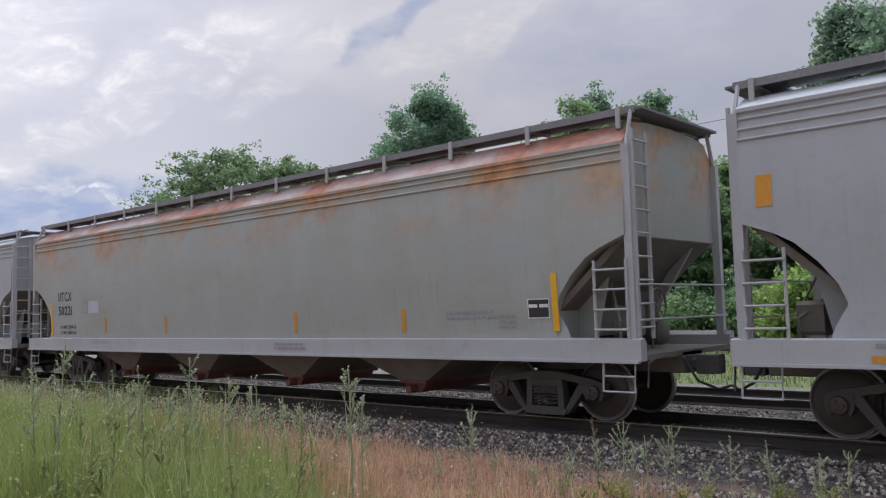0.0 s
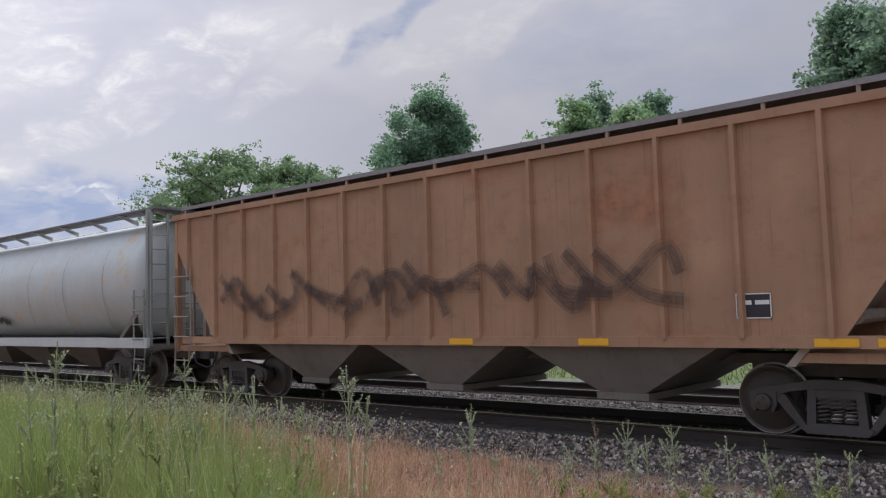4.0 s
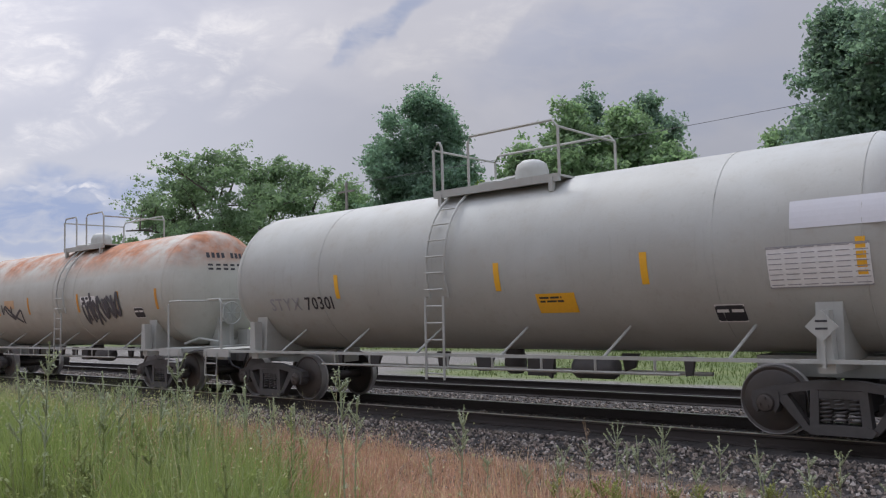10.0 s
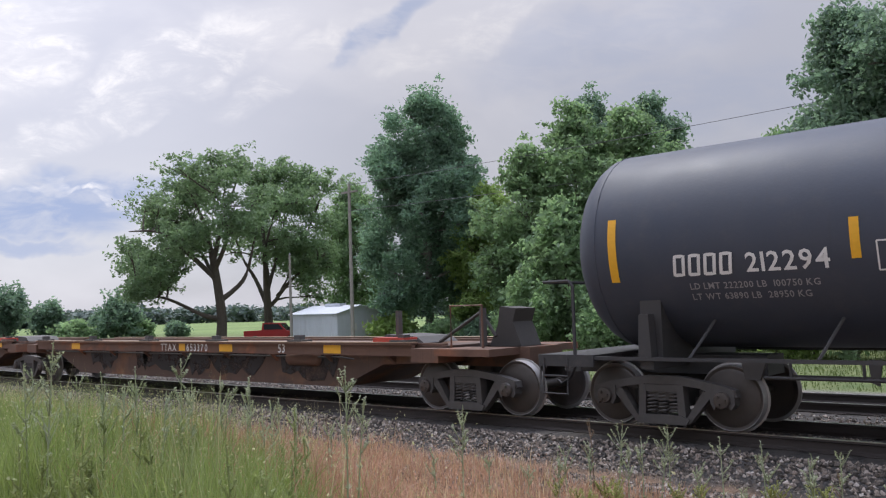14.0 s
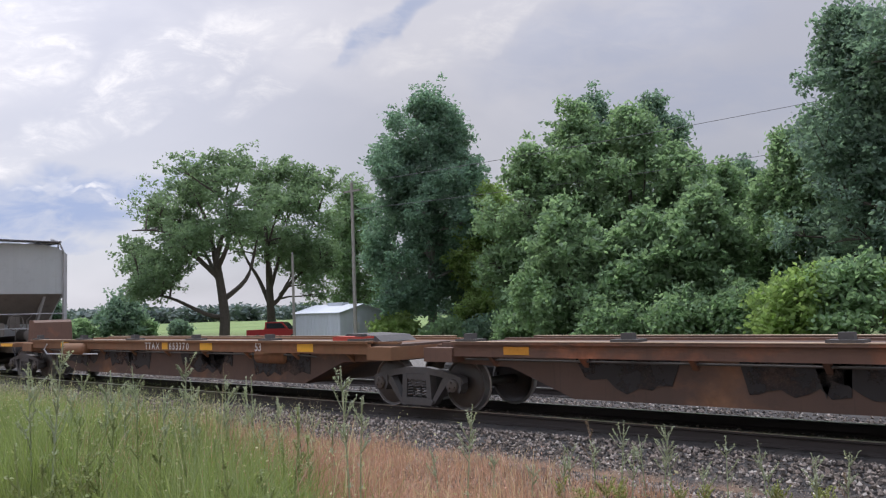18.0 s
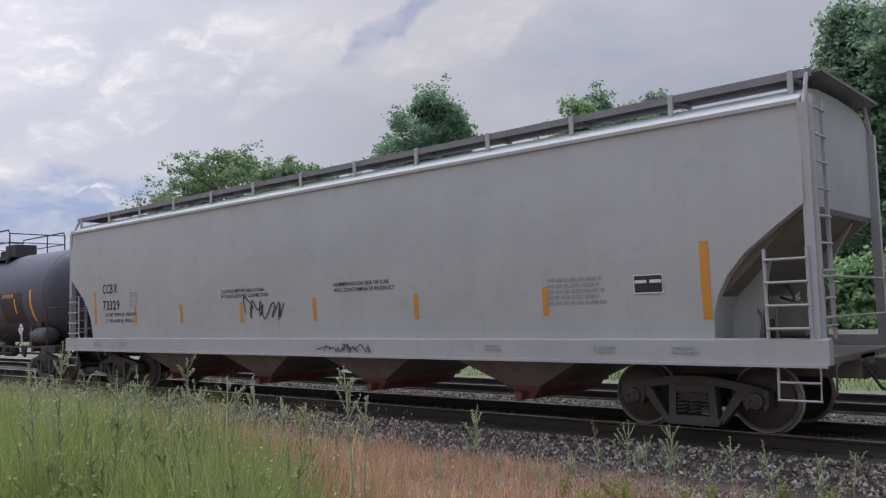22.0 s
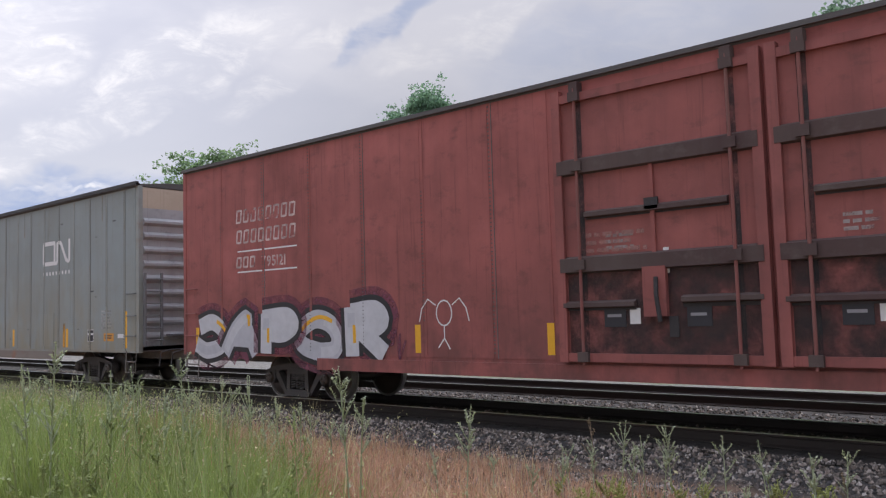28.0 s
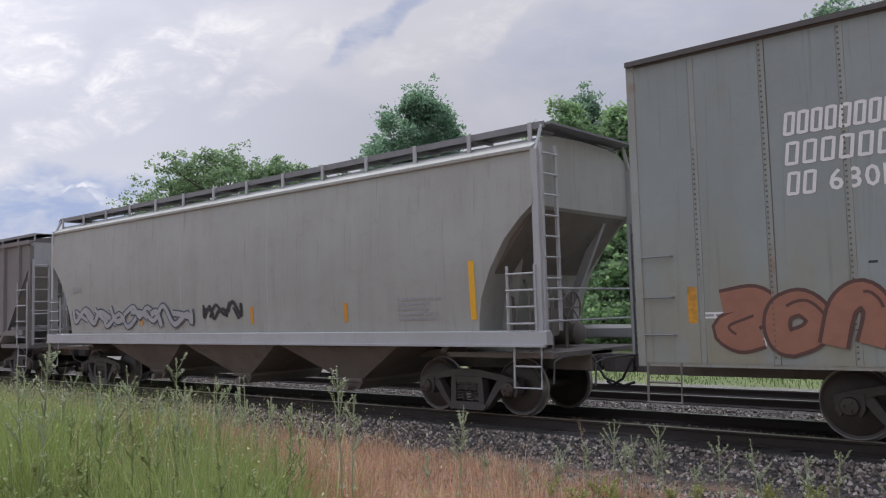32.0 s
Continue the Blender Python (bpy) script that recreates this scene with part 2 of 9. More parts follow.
        return self.add(v, f)

    def mesh(self, name, mat, smooth=False):
        me = bpy.data.meshes.new(name)
        me.from_pydata(self.v, [], self.f)
        me.materials.append(mat)
        if smooth:
            me.shade_smooth()
            if smooth != "all":
                me.set_sharp_from_angle(angle=radians(38))
        me.update()
        return me


def part(name, shape, mat, parent, label="", smooth=False, at=None):
    """Links a shape, or a finished mesh, as one part under a thing or a part."""
    me = shape.mesh(name, mat, smooth) if isinstance(shape, Shape) else shape
    ob = new(name, me)
    ob.parent = parent
    if at is not None:
        ob.matrix_basis = at
    if label:
        tagged(ob, label)
    return ob


def thing(name, label, category, group="", kind="", at=None):
    ob = new(name)
    ob.empty_display_size = .3
    tagged(ob, label, category, group, kind)
    if at is not None:
        ob.matrix_basis = at
    return ob


SHARED = {}


def shared(key, make, mat, smooth=False):
    """One mesh for alike pieces."""
    if key not in SHARED:
        SHARED[key] = make().mesh(key if isinstance(key, str) else key[0], mat, smooth)
    return SHARED[key]
def smooth_line(pts, closed=False, steps=5):
    out, n = [], len(pts)
    for i in range(n if closed else n - 1):
        p = [pts[(i + j) % n] if closed else pts[min(max(i + j, 0), n - 1)] for j in (-1, 0, 1, 2)]
        for k in range(steps):
            t = k / steps
            out.append(tuple(.5 * (2 * p[1][c] + (p[2][c] - p[0][c]) * t + (2 * p[0][c] - 5 * p[1][c] + 4 * p[2][c] - p[3][c]) * t * t + (3 * p[1][c] - p[0][c] - 3 * p[2][c] + p[3][c]) * t ** 3) for c in (0, 1)))
    out.append(out[0] if closed else pts[-1])
    return out


# ---- the ground: one sheet from the verge over both tracks to the horizon ----
TRACK2_Y = 15.95


def ground_z(x, y):
    prof_y = (-60, 2.2, 4.4, 7.2, 9.0, 9.75, 10.45, 17.5, 18.6, 22, 70, 4000)
    prof_z = (.30, .25, .12, -.42, -.50, -.50, -.181, -.181, -.55, -.6, -.6, -.6)
    return float(np.interp(y, prof_y, prof_z))


def make_ground():
    xs = [-4000, -900, -300, -150, -90] + list(np.arange(-70, 30.1, 1.0)) + [60, 120, 300, 900, 4000]
    ys = [-400, -60, -20, -5] + list(np.arange(0, 24, .4)) + list(np.arange(24, 60, 4)) + [70, 90, 120, 200, 350, 600, 1200, 4000]
    v = []
    for y in ys:
        for x in xs:
            z = ground_z(x, y)
            if 0 < y < 9.6:
                z += .05 * noise.noise((x * .5, y * .5, 0))
            elif y < 24:
                z += .012 * noise.noise((x * 1.7, y * 1.7, 4))
            v.append((float(x), float(y), z))
    n = len(xs)
    s = Shape()
    s.add(v, [(j * n + i, j * n + i + 1, (j + 1) * n + i + 1, (j + 1) * n + i) for j in range(len(ys) - 1) for i in range(n - 1)])
    m, t, b = shader("ground")
    co = t.nodes.new("ShaderNodeTexCoord")
    sep = t.nodes.new("ShaderNodeSeparateXYZ")
    t.links.new(co.outputs["Object"], sep.inputs[0])
    wob = noise_at(t, .45, 4, lo=0, hi=1)
    yy = times(t, sep.outputs[1], times(t, times(t, wob, 1.6), .8, "SUBTRACT"), "ADD")

    def zone(lo, hi):
        r = t.nodes.new("ShaderNodeMapRange")
        r.inputs["From Min"].default_value, r.inputs["From Max"].default_value = lo, hi
        t.links.new(yy, r.inputs["Value"])
        return r.outputs["Result"]

    soil = mixed(t, noise_at(t, 3, 5), (.13, .085, .055), (.30, .19, .12))
    # painted near black to stand for the shaded gaps between loose stones
    stone = mixed(t, noise_at(t, 22, 4, lo=.3, hi=.7), (.022, .021, .020), (.09, .085, .08))
    # cinder-dark track bed; the train's shade is painted into the tone too
    dark = mixed(t, noise_at(t, 9, 5), (.03, .028, .026), (.085, .078, .072))
    gravel = mixed(t, noise_at(t, 14, 5), (.12, .112, .10), (.24, .225, .20))
    lawn = mixed(t, noise_at(t, .8, 6), (.09, .13, .04), (.16, .185, .07))
    field = mixed(t, noise_at(t, .05, 5), (.14, .21, .07), (.20, .27, .09))
    c = mixed(t, zone(9.5, 9.9), soil, stone)
    c = mixed(t, zone(10.4, 10.8), c, dark)
    c = mixed(t, zone(17.2, 18.2), c, stone)
    c = mixed(t, zone(18.6, 19.4), c, gravel)
    # a gravel yard lies before the shed; the lawn begins beside and beyond it
    beside = t.nodes.new("ShaderNodeMapRange")
    beside.inputs["From Min"].default_value, beside.inputs["From Max"].default_value = -24, -20.5
    t.links.new(sep.outputs[0], beside.inputs["Value"])
    grown = times(t, zone(22.6, 23.4), times(t, beside.outputs[0], zone(35, 38), "MAXIMUM"))
    c = mixed(t, grown, c, lawn)
    c = mixed(t, zone(60, 75), c, field)
    t.links.new(c, b.inputs["Base Color"])
    b.inputs["Roughness"].default_value = .95
    bump(t, b, noise_at(t, 16, 4), .6, .05)
    ob = new("ground", s.mesh("ground", m, True))
    tagged(ob, "ground of dry soil, ballast, gravel and grass to the horizon", "ground", kind="structure")


make_ground()


def make_track(y, label):
    tr = thing("railway_track", label, "railway track", "two parallel tracks", "structure")
    prof = [(-.07, -.172), (.07, -.172), (.07, -.160), (.012, -.135), (.009, -.045), (.036, -.034), (.036, -.008)]
    prof += [(-.036, -.008), (-.036, -.034), (-.009, -.045), (-.012, -.135), (-.07, -.160)]
    for dy in (-.7525, .7525):
        r = part("rail", Shape().prism_x([(y + dy + a, b) for a, b in prof], -320, 160), RAILRUST, tr, "rusty steel rail")
        part("rail_head", Shape().box(-320, 160, y + dy - .034, y + dy + .034, -.0085, .0, .0), BRIGHT, r, "bright worn running surface")
    wood = plain("creosoted_tie", (.05, .044, .039), .9, 0, .5, 6)
    tie = Shape().box(-.115, .115, -1.29, 1.29, -.09, .09).mesh("tie", wood)
    plate = Shape().box(-.15, .15, -.1, .1, 0, .014).mesh("tie_plate", RAILRUST)
    for i in range(96):
        x = -48 + i * .52
        tt = part("tie", tie, None, tr, at=pose(x, y + random.uniform(-.04, .04), -.268, 0, 0, random.uniform(-1, 1)))
        for dy in (-.7525, .7525):
            part("tie_plate", plate, None, tt, at=pose(0, dy, .09))
    far = Shape()
    for x in list(np.arange(-320, -48.3, .52)) + list(np.arange(2.4, 160, .52)):
        far.box(x - .115, x + .115, y - 1.29, y + 1.29, -.358, -.178)
    tagged(part("far_ties", far, wood, tr), kind="stuff")


make_track(TRACK_Y, "rusty steel rails on dark wooden ties, in use")
make_track(TRACK2_Y, "empty second track of rails on wooden ties")


def scatter_mesh(name, mat, verts, faces_per, smooth=False):
    """verts: (n, k, 3) array of pieces; faces_per: faces of one piece."""
    n, k, _ = verts.shape
    f = np.array([list(x) for x in faces_per])
    allf = (f[None] + (np.arange(n) * k)[:, None, None]).reshape(-1, f.shape[1])
    me = bpy.data.meshes.new(name)
    me.from_pydata(verts.reshape(-1, 3).tolist(), [], allf.tolist())
    me.materials.append(mat)
    me.update()
    return me


def make_ballast():
    rng = np.random.default_rng(5)
    m, t, b = shader("ballast_stone")
    geo = t.nodes.new("ShaderNodeNewGeometry")
    ramp = t.nodes.new("ShaderNodeValToRGB")
    e = ramp.color_ramp.elements
    e[0].color, e[1].color = (.033, .03, .028, 1), (.52, .48, .43, 1)
    e.new(.5).color = (.18, .152, .126, 1)
    e.new(.78).color = (.35, .285, .235, 1)
    t.links.new(geo.outputs["Random Per Island"], ramp.inputs[0])
    t.links.new(mixed(t, times(t, noise_at(t, 40, 3), .4), ramp.outputs[0], (.06, .055, .05)), b.inputs["Base Color"])
    b.inputs["Roughness"].default_value = .9
    base = np.array([(1, 0, 0), (-1, 0, 0), (0, 1, 0), (0, -1, 0), (0, 0, 1), (0, 0, -1)], float)
    faces = [(0, 2, 4), (2, 1, 4), (1, 3, 4), (3, 0, 4), (2, 0, 5), (1, 2, 5), (3, 1, 5), (0, 3, 5)]

    def heap(n, x0, x1, y0, y1, size, dens=None):
        x = rng.uniform(x0, x1, n)
        y = rng.uniform(y0, y1, n)
        z = np.array([ground_z(a, c) for a, c in zip(x, y)])
        s = rng.uniform(.5, 1.0, n) * size
        shape = base[None] * rng.uniform(.55, 1.15, (n, 6, 1)) * s[:, None, None] * rng.uniform(.7, 1.3, (n, 1, 3))
        a, c = rng.uniform(0, 6.28, n), rng.uniform(-.9, .9, n)
        ca, sa, cc, sc = np.cos(a), np.sin(a), np.cos(c), np.sin(c)
        px = shape[..., 0] * ca[:, None] - shape[..., 1] * sa[:, None]
        py = shape[..., 0] * sa[:, None] + shape[..., 1] * ca[:, None]
        pz = shape[..., 2]
        qy, qz = py * cc[:, None] - pz * sc[:, None], py * sc[:, None] + pz * cc[:, None]
        return np.stack([px + x[:, None], qy + y[:, None], qz + (z + s * .25)[:, None]], -1)

    v = np.concatenate([heap(21000, -30, 1.5, 9.5, 10.62, .043), heap(11000, -8.5, 2, 7.9, 9.7, .042), heap(2200, -32, -5, 9.0, 9.7, .03), heap(5600, -34, 2, 13.3, 14.8, .045), heap(3500, -36, 2, 17, 18.8, .045), heap(4200, -32, 2, 11.5, 12.5, .04)])
    ob = new("ballast", scatter_mesh("ballast", m, v, faces))
    tagged(ob, "loose grey and reddish crushed-stone ballast", "ballast", kind="stuff")


make_ballast()


def blades(name, label, category, mat, n, place, height, width, lean, seed, fade=None):
    """Bent grass blades, three joints each."""
    rng = np.random.default_rng(seed)
    x, y, keep = place(rng, n)
    x, y = x[keep], y[keep]
    n = len(x)
    z = np.array([ground_z(a, c) for a, c in zip(x, y)]) - .02
    h = rng.uniform(height[0], height[1], n)
    a = rng.uniform(0, 6.28, n)
    dx, dy = np.cos(a), np.sin(a)
    l = rng.uniform(0, lean, n) * h
    lx, ly = rng.normal(0, 1, n) * l, rng.normal(0, 1, n) * l
    h = h * (.78 + .22 * np.sin(x * 2.3 + 1.7 * np.sin(y * 1.9)) + .18 * np.sin(x * 5.1 - y * 3.3))
    if fade:  # lower towards the dry strip
        h = h * np.clip((-y * 1.12 - x) / fade + .58, .5, 1)
    w = rng.uniform(.6, 1.3, n) * width
    v = np.zeros((n, 5, 3))
    for k, (f, wf) in enumerate(((0, 1), (.55, .8))):
        for s in (0, 1):
            v[:, 2 * k + s, 0] = x + lx * f * f + dx * w * wf * (s - .5)
            v[:, 2 * k + s, 1] = y + ly * f * f + dy * w * wf * (s - .5)
            v[:, 2 * k + s, 2] = z + h * f
    v[:, 4] = np.stack([x + lx, y + ly, z + h], -1)
    me = bpy.data.meshes.new(name)
    base = np.arange(n) * 5
    faces = [(int(i), int(i) + 1, int(i) + 3, int(i) + 2) for i in base] + [(int(i) + 2, int(i) + 3, int(i) + 4) for i in base]
    me.from_pydata(v.reshape(-1, 3).tolist(), [], faces)
    me.materials.append(mat)
    ob = new(name, me)
    tagged(ob, label, category, kind="stuff")
    return ob


def make_grass():
    green = leafy("fresh_grass", (.215, .28, .10), .42, .5)
    pale = leafy("seeding_grass", (.27, .32, .165), .4, .35)
    dry = leafy("dry_grass", (.43, .27, .20), .3, .6)
    far = leafy("far_lawn", (.115, .155, .06), .4, .4)

    def near(rng, n):
        x, y = rng.uniform(-17, -1.0, n), rng.uniform(2.6, 6.4, n)
        edge = -y * 1.12 + 1.0 * np.sin(y * 2 + x)  # the green stands thick on the one side and thins out
        p = np.clip((edge - x + 1.3) / 3.6, .10, 1) ** 1.6 * np.clip((6.4 - y) / 1.5, .15, 1)
        return x, y, rng.uniform(0, 1, n) < p

    def mingled(rng, n):
        x, y = rng.uniform(-17, -1.2, n), rng.uniform(3.0, 7.2, n)
        p = np.clip(.35 + .5 * np.sin(x * 1.1 + y * .8) + (y - 4.6) * .25, .08, 1) * np.clip((-y * 1.1 - x) / 2.0 + .3, 0, 1)
        return x, y, rng.uniform(0, 1, n) < p

    def near_dry(rng, n):
        x, y = rng.uniform(-28, 1.0, n), rng.uniform(5.2, 9.75, n)
        lim = np.interp(x, (-10, -5.5, -3.2, 1), (9.85, 9.35, 8.1, 6.8)) + .12 * np.sin(x * 1.3) + .1 * np.sin(x * 3.7) - rng.exponential(.06, n)
        return x, y, y < lim

    blades("green_grass", "tall fresh green grass on the verge", "grass", green, 72000, near, (.35, .95), .0075, .5, 11, 5.0)
    blades("seeding_grass", "pale seeding grass among the green", "grass", pale, 15000, near, (.55, 1.1), .006, .42, 12, 5.0)
    blades("dry_grass", "short dry reddish-tan grass along the ballast", "grass", dry, 52000, near_dry, (.10, .40), .011, .7, 13)
    blades("dry_tufts", "pale dry grass stalks", "grass", leafy("straw", (.52, .42, .28), .3, .4), 9000, near_dry, (.2, .56), .007, .5, 14)
    blades("tan_grass", "tan dry grass mixed into the green", "grass", dry, 24000, mingled, (.3, .85), .010, .45, 16)
    blades("seed_stalks", "thin pale seeding stalks above the grass", "grass", leafy("stalk", (.50, .46, .30), .3, .4), 1500, mingled, (.8, 1.25), .009, .25, 17)

    def lawn(rng, n):
        x, y = rng.uniform(-60, 4, n), rng.uniform(23, 40, n)
        return x, y, (x > -21.5) | (y > 36.5)
    blades("lawn", "mown green grass beyond the tracks", "grass", far, 26000, lawn, (.08, .3), .03, .4, 15)


make_grass()


def make_seeds():
    """Tiny seed heads and flecks over the grass."""
    def flecks(name, label, mat, n, seed, spot, rise, size):
        rng = np.random.default_rng(seed)
        x, y, keep = spot(rng, n)
        x, y = x[keep], y[keep]
        n = len(x)
        z = np.array([ground_z(a, c) for a, c in zip(x, y)]) + rng.uniform(rise[0], rise[1], n)
        p = np.stack([x, y, z], -1)
        u, w = rng.normal(0, 1, (n, 3)), rng.normal(0, 1, (n, 3))
        u /= np.linalg.norm(u, axis=1)[:, None]
        w /= np.linalg.norm(w, axis=1)[:, None]
        k = rng.uniform(.5, 1.2, n)[:, None] * size
        v = np.stack([p - u * k, p + w * k * .5, p + u * k, p - w * k * .5], 1)
        tagged(new(name, scatter_mesh(name, mat, v, [(0, 1, 2, 3)])), label, "seed heads", kind="stuff")

    def green_side(rng, n):
        x, y = rng.uniform(-17, -1.2, n), rng.uniform(2.8, 7.0, n)
        return x, y, rng.uniform(0, 1, n) < np.clip((-y * 1.05 - x) / 2.5 + .3, .03, 1)

    def dry_side(rng, n):
        x, y = rng.uniform(-26, 1, n), rng.uniform(5.2, 9.6, n)
        return x, y, y < np.interp(x, (-10, -5.5, -3.2, 1), (9.7, 9.2, 8.0, 6.7))
    flecks("seed_heads", "small pale seed heads over the green grass", leafy("seed_pale", (.46, .46, .27), .3, .4), 15000, 21, green_side, (.4, .95), .012)
    flecks("dry_flecks", "small reddish and straw seed heads in the dry grass", leafy("seed_red", (.50, .31, .22), .3, .6), 17000, 22, dry_side, (.08, .42), .014)


make_seeds()


# ---- weeds on the verge ----
WEEDS = []


def weed(x, y, h, seed, mat, branch=9, spread=.16, label="tall grey-green weed with spiky seed heads"):
    rnd = random.Random(seed)
    z0 = ground_z(x, y) - .02
    ob = thing("weed", label, "weed", "weeds along the verge", at=pose(x, y, z0))
    s, lf = Shape(), Shape()
    lean = (rnd.uniform(-.1, .1), rnd.uniform(-.06, .06))
    stem = [(lean[0] * h * (i / 5) ** 1.5, lean[1] * h * (i / 5) ** 1.5, h * i / 5) for i in range(6)]
    s.tube(stem, .009, 5, .004)
    tips = [(stem[-1], stem[-2], .17)]
    for i in range(branch):
        f = rnd.uniform(.45, .92)
        p = Vector(stem[int(f * 5)]).lerp(Vector(stem[min(5, int(f * 5) + 1)]), f * 5 % 1)
        a = rnd.uniform(0, 6.28)
        out = spread * rnd.uniform(.6, 1.2) * (1.25 - f * .6)
        q = p + Vector((math.cos(a) * out, math.sin(a) * out * .8, out * rnd.uniform(1.0, 1.7)))
        s.tube([p, p.lerp(q, .5) + Vector((0, 0, -.01)), q], .006, 4, .003)
        tips.append((q, p, rnd.uniform(.08, .14)))
    for q, p, ln in tips:
        q, p = Vector(q), Vector(p)
        way = (q - p).normalized()
        for j in range(14):
            c = q - way * ln * j / 14 + Vector((rnd.uniform(-1, 1), rnd.uniform(-1, 1), rnd.uniform(-.5, 1))) * .008
            a = Vector((rnd.uniform(-1, 1), rnd.uniform(-1, 1), rnd.uniform(-.2, 1))).normalized() * rnd.uniform(.016, .032)
            b = a.cross(way).normalized() * .010
            lf.add([tuple(c - b), tuple(c + b), tuple(c + a)], [(0, 1, 2)])
    for j in range(26):
        f = rnd.uniform(.08, .75)
        c = Vector(stem[int(f * 5)])
        a = rnd.uniform(0, 6.28)
        d = Vector((math.cos(a), math.sin(a), rnd.uniform(.2, .9))).normalized() * rnd.uniform(.035, .08)
        b = d.cross(Vector((0, 0, 1))).normalized() * .008
        lf.add([tuple(c), tuple(c + d * .5 - b), tuple(c + d), tuple(c + d * .5 + b)], [(0, 1, 2, 3)])
    part("stem", s, mat, ob)
    tagged(part("foliage", lf, mat, ob), kind="stuff")
    WEEDS.append((ob, x, y, z0, seed))


def weed_row():
    sage = leafy("sage_weed", (.34, .385, .27), .35, .3)
    brown = leafy("brown_weed", (.22, .17, .12), .2, .3)
    # (bearing in degrees left of straight across, distance, height above the ground)
    spots = ((66.6, 6.9, 1.42, 14), (67.6, 7.2, 1.25, 10), (63.0, 8.6, 1.16, 7), (61.4, 9.5, 1.0, 7), (58.6, 8.4, 1.28, 12), (58.0, 9.0, 1.1, 8), (56.0, 9.4, 1.05, 8), (54.2, 9.2, 1.20, 7),
             (52.6, 9.6, 1.0, 7), (51.0, 10.6, .85, 2), (49.0, 10.8, .85, 2), (47.9, 7.2, 1.28, 14), (47.2, 7.8, 1.05, 9), (40.0, 8.2, 1.10, 13), (29.6, 9.6, .98, 8), (28.0, 9.4, .82, 6), (26.9, 9.3, .88, 9), (31.2, 10.0, .95, 3),
             (24.4, 9.2, .55, 5), (20.2, 8.9, .55, 5), (17.5, 8.8, .78, 4), (15.9, 8.9, .55, 2), (12.6, 8.7, .86, 6), (33.0, 9.9, .6, 5), (21.8, 8.9, .35, 6))
    for i, (az, dist, h, br) in enumerate(spots):
        a = radians(az)
        weed(-math.sin(a) * dist, math.cos(a) * dist, h, 40 + i, brown if i in (9, 10, 17, 21) else sage, br, .14)
    rnd = random.Random(71)
    for i in range(18):
        a, dist = radians(49 + i * 1.12 + rnd.uniform(-.4, .4)), rnd.uniform(8.2, 10.2)
        weed(-math.sin(a) * dist, math.cos(a) * dist, rnd.uniform(.75, 1.2), 400 + i, sage, rnd.randint(5, 10), .13)
    rnd = random.Random(77)
    for i in range(26):
        a, dist = radians(rnd.uniform(50, 68)), rnd.uniform(4.6, 7.5)
        weed(-math.sin(a) * dist, math.cos(a) * dist, rnd.uniform(.6, .9), 200 + i, leafy("slim_weed", (.26, .31, .14), .35, .3), 5, .08, "slim green-grey weed stalk in the grass")
    for i in range(12):
        a, dist = radians(13 + i * 2.6 + rnd.uniform(-.8, .8)), rnd.uniform(8.6, 9.8)
        weed(-math.sin(a) * dist, math.cos(a) * dist, rnd.uniform(.5, .95), 500 + i, sage, rnd.randint(4, 8), .12)
    for i in range(14):
        a, dist = radians(rnd.uniform(11, 34)), rnd.uniform(8.3, 9.3)
        weed(-math.sin(a) * dist, math.cos(a) * dist, rnd.uniform(.2, .4), 300 + i, leafy("low_weed", (.30, .33, .12), .35, .3), 10, .12, "low leafy weed at the edge of the ballast")


weed_row()


# ---- trees ----
BARK = plain("bark", (.10, .085, .07), .9, 0, .5, 5)
GREYBARK = plain("grey_bark", (.20, .19, .17), .9, 0, .5, 5)


def limb_lines(rnd, height, fz, lobes, count):
    """Main limbs: from the fork up and outwards to lobes spread over the crown."""
    far = sorted(lobes, key=lambda q: math.atan2(q[1], q[0]))
    out = [[(0, 0, fz * .9), (rnd.uniform(-.3, .3), rnd.uniform(-.3, .3), fz + (height - fz) * .45), (0, 0, height * .9)]]
    for i in range(count):
        dx, dy, lz, rx, rz = far[int((i + rnd.random()) * len(far) / count) % len(far)]
        z = min(fz * rnd.uniform(.75, 1.2), lz * .7)
        rise = lz - z
        out.append([(0, 0, z), (dx * .25, dy * .25, z + rise * .34), (dx * .55 + rnd.uniform(-.4, .4), dy * .55, z + rise * .62), (dx * .9, dy * .9, lz - rz * .2)])
    return out


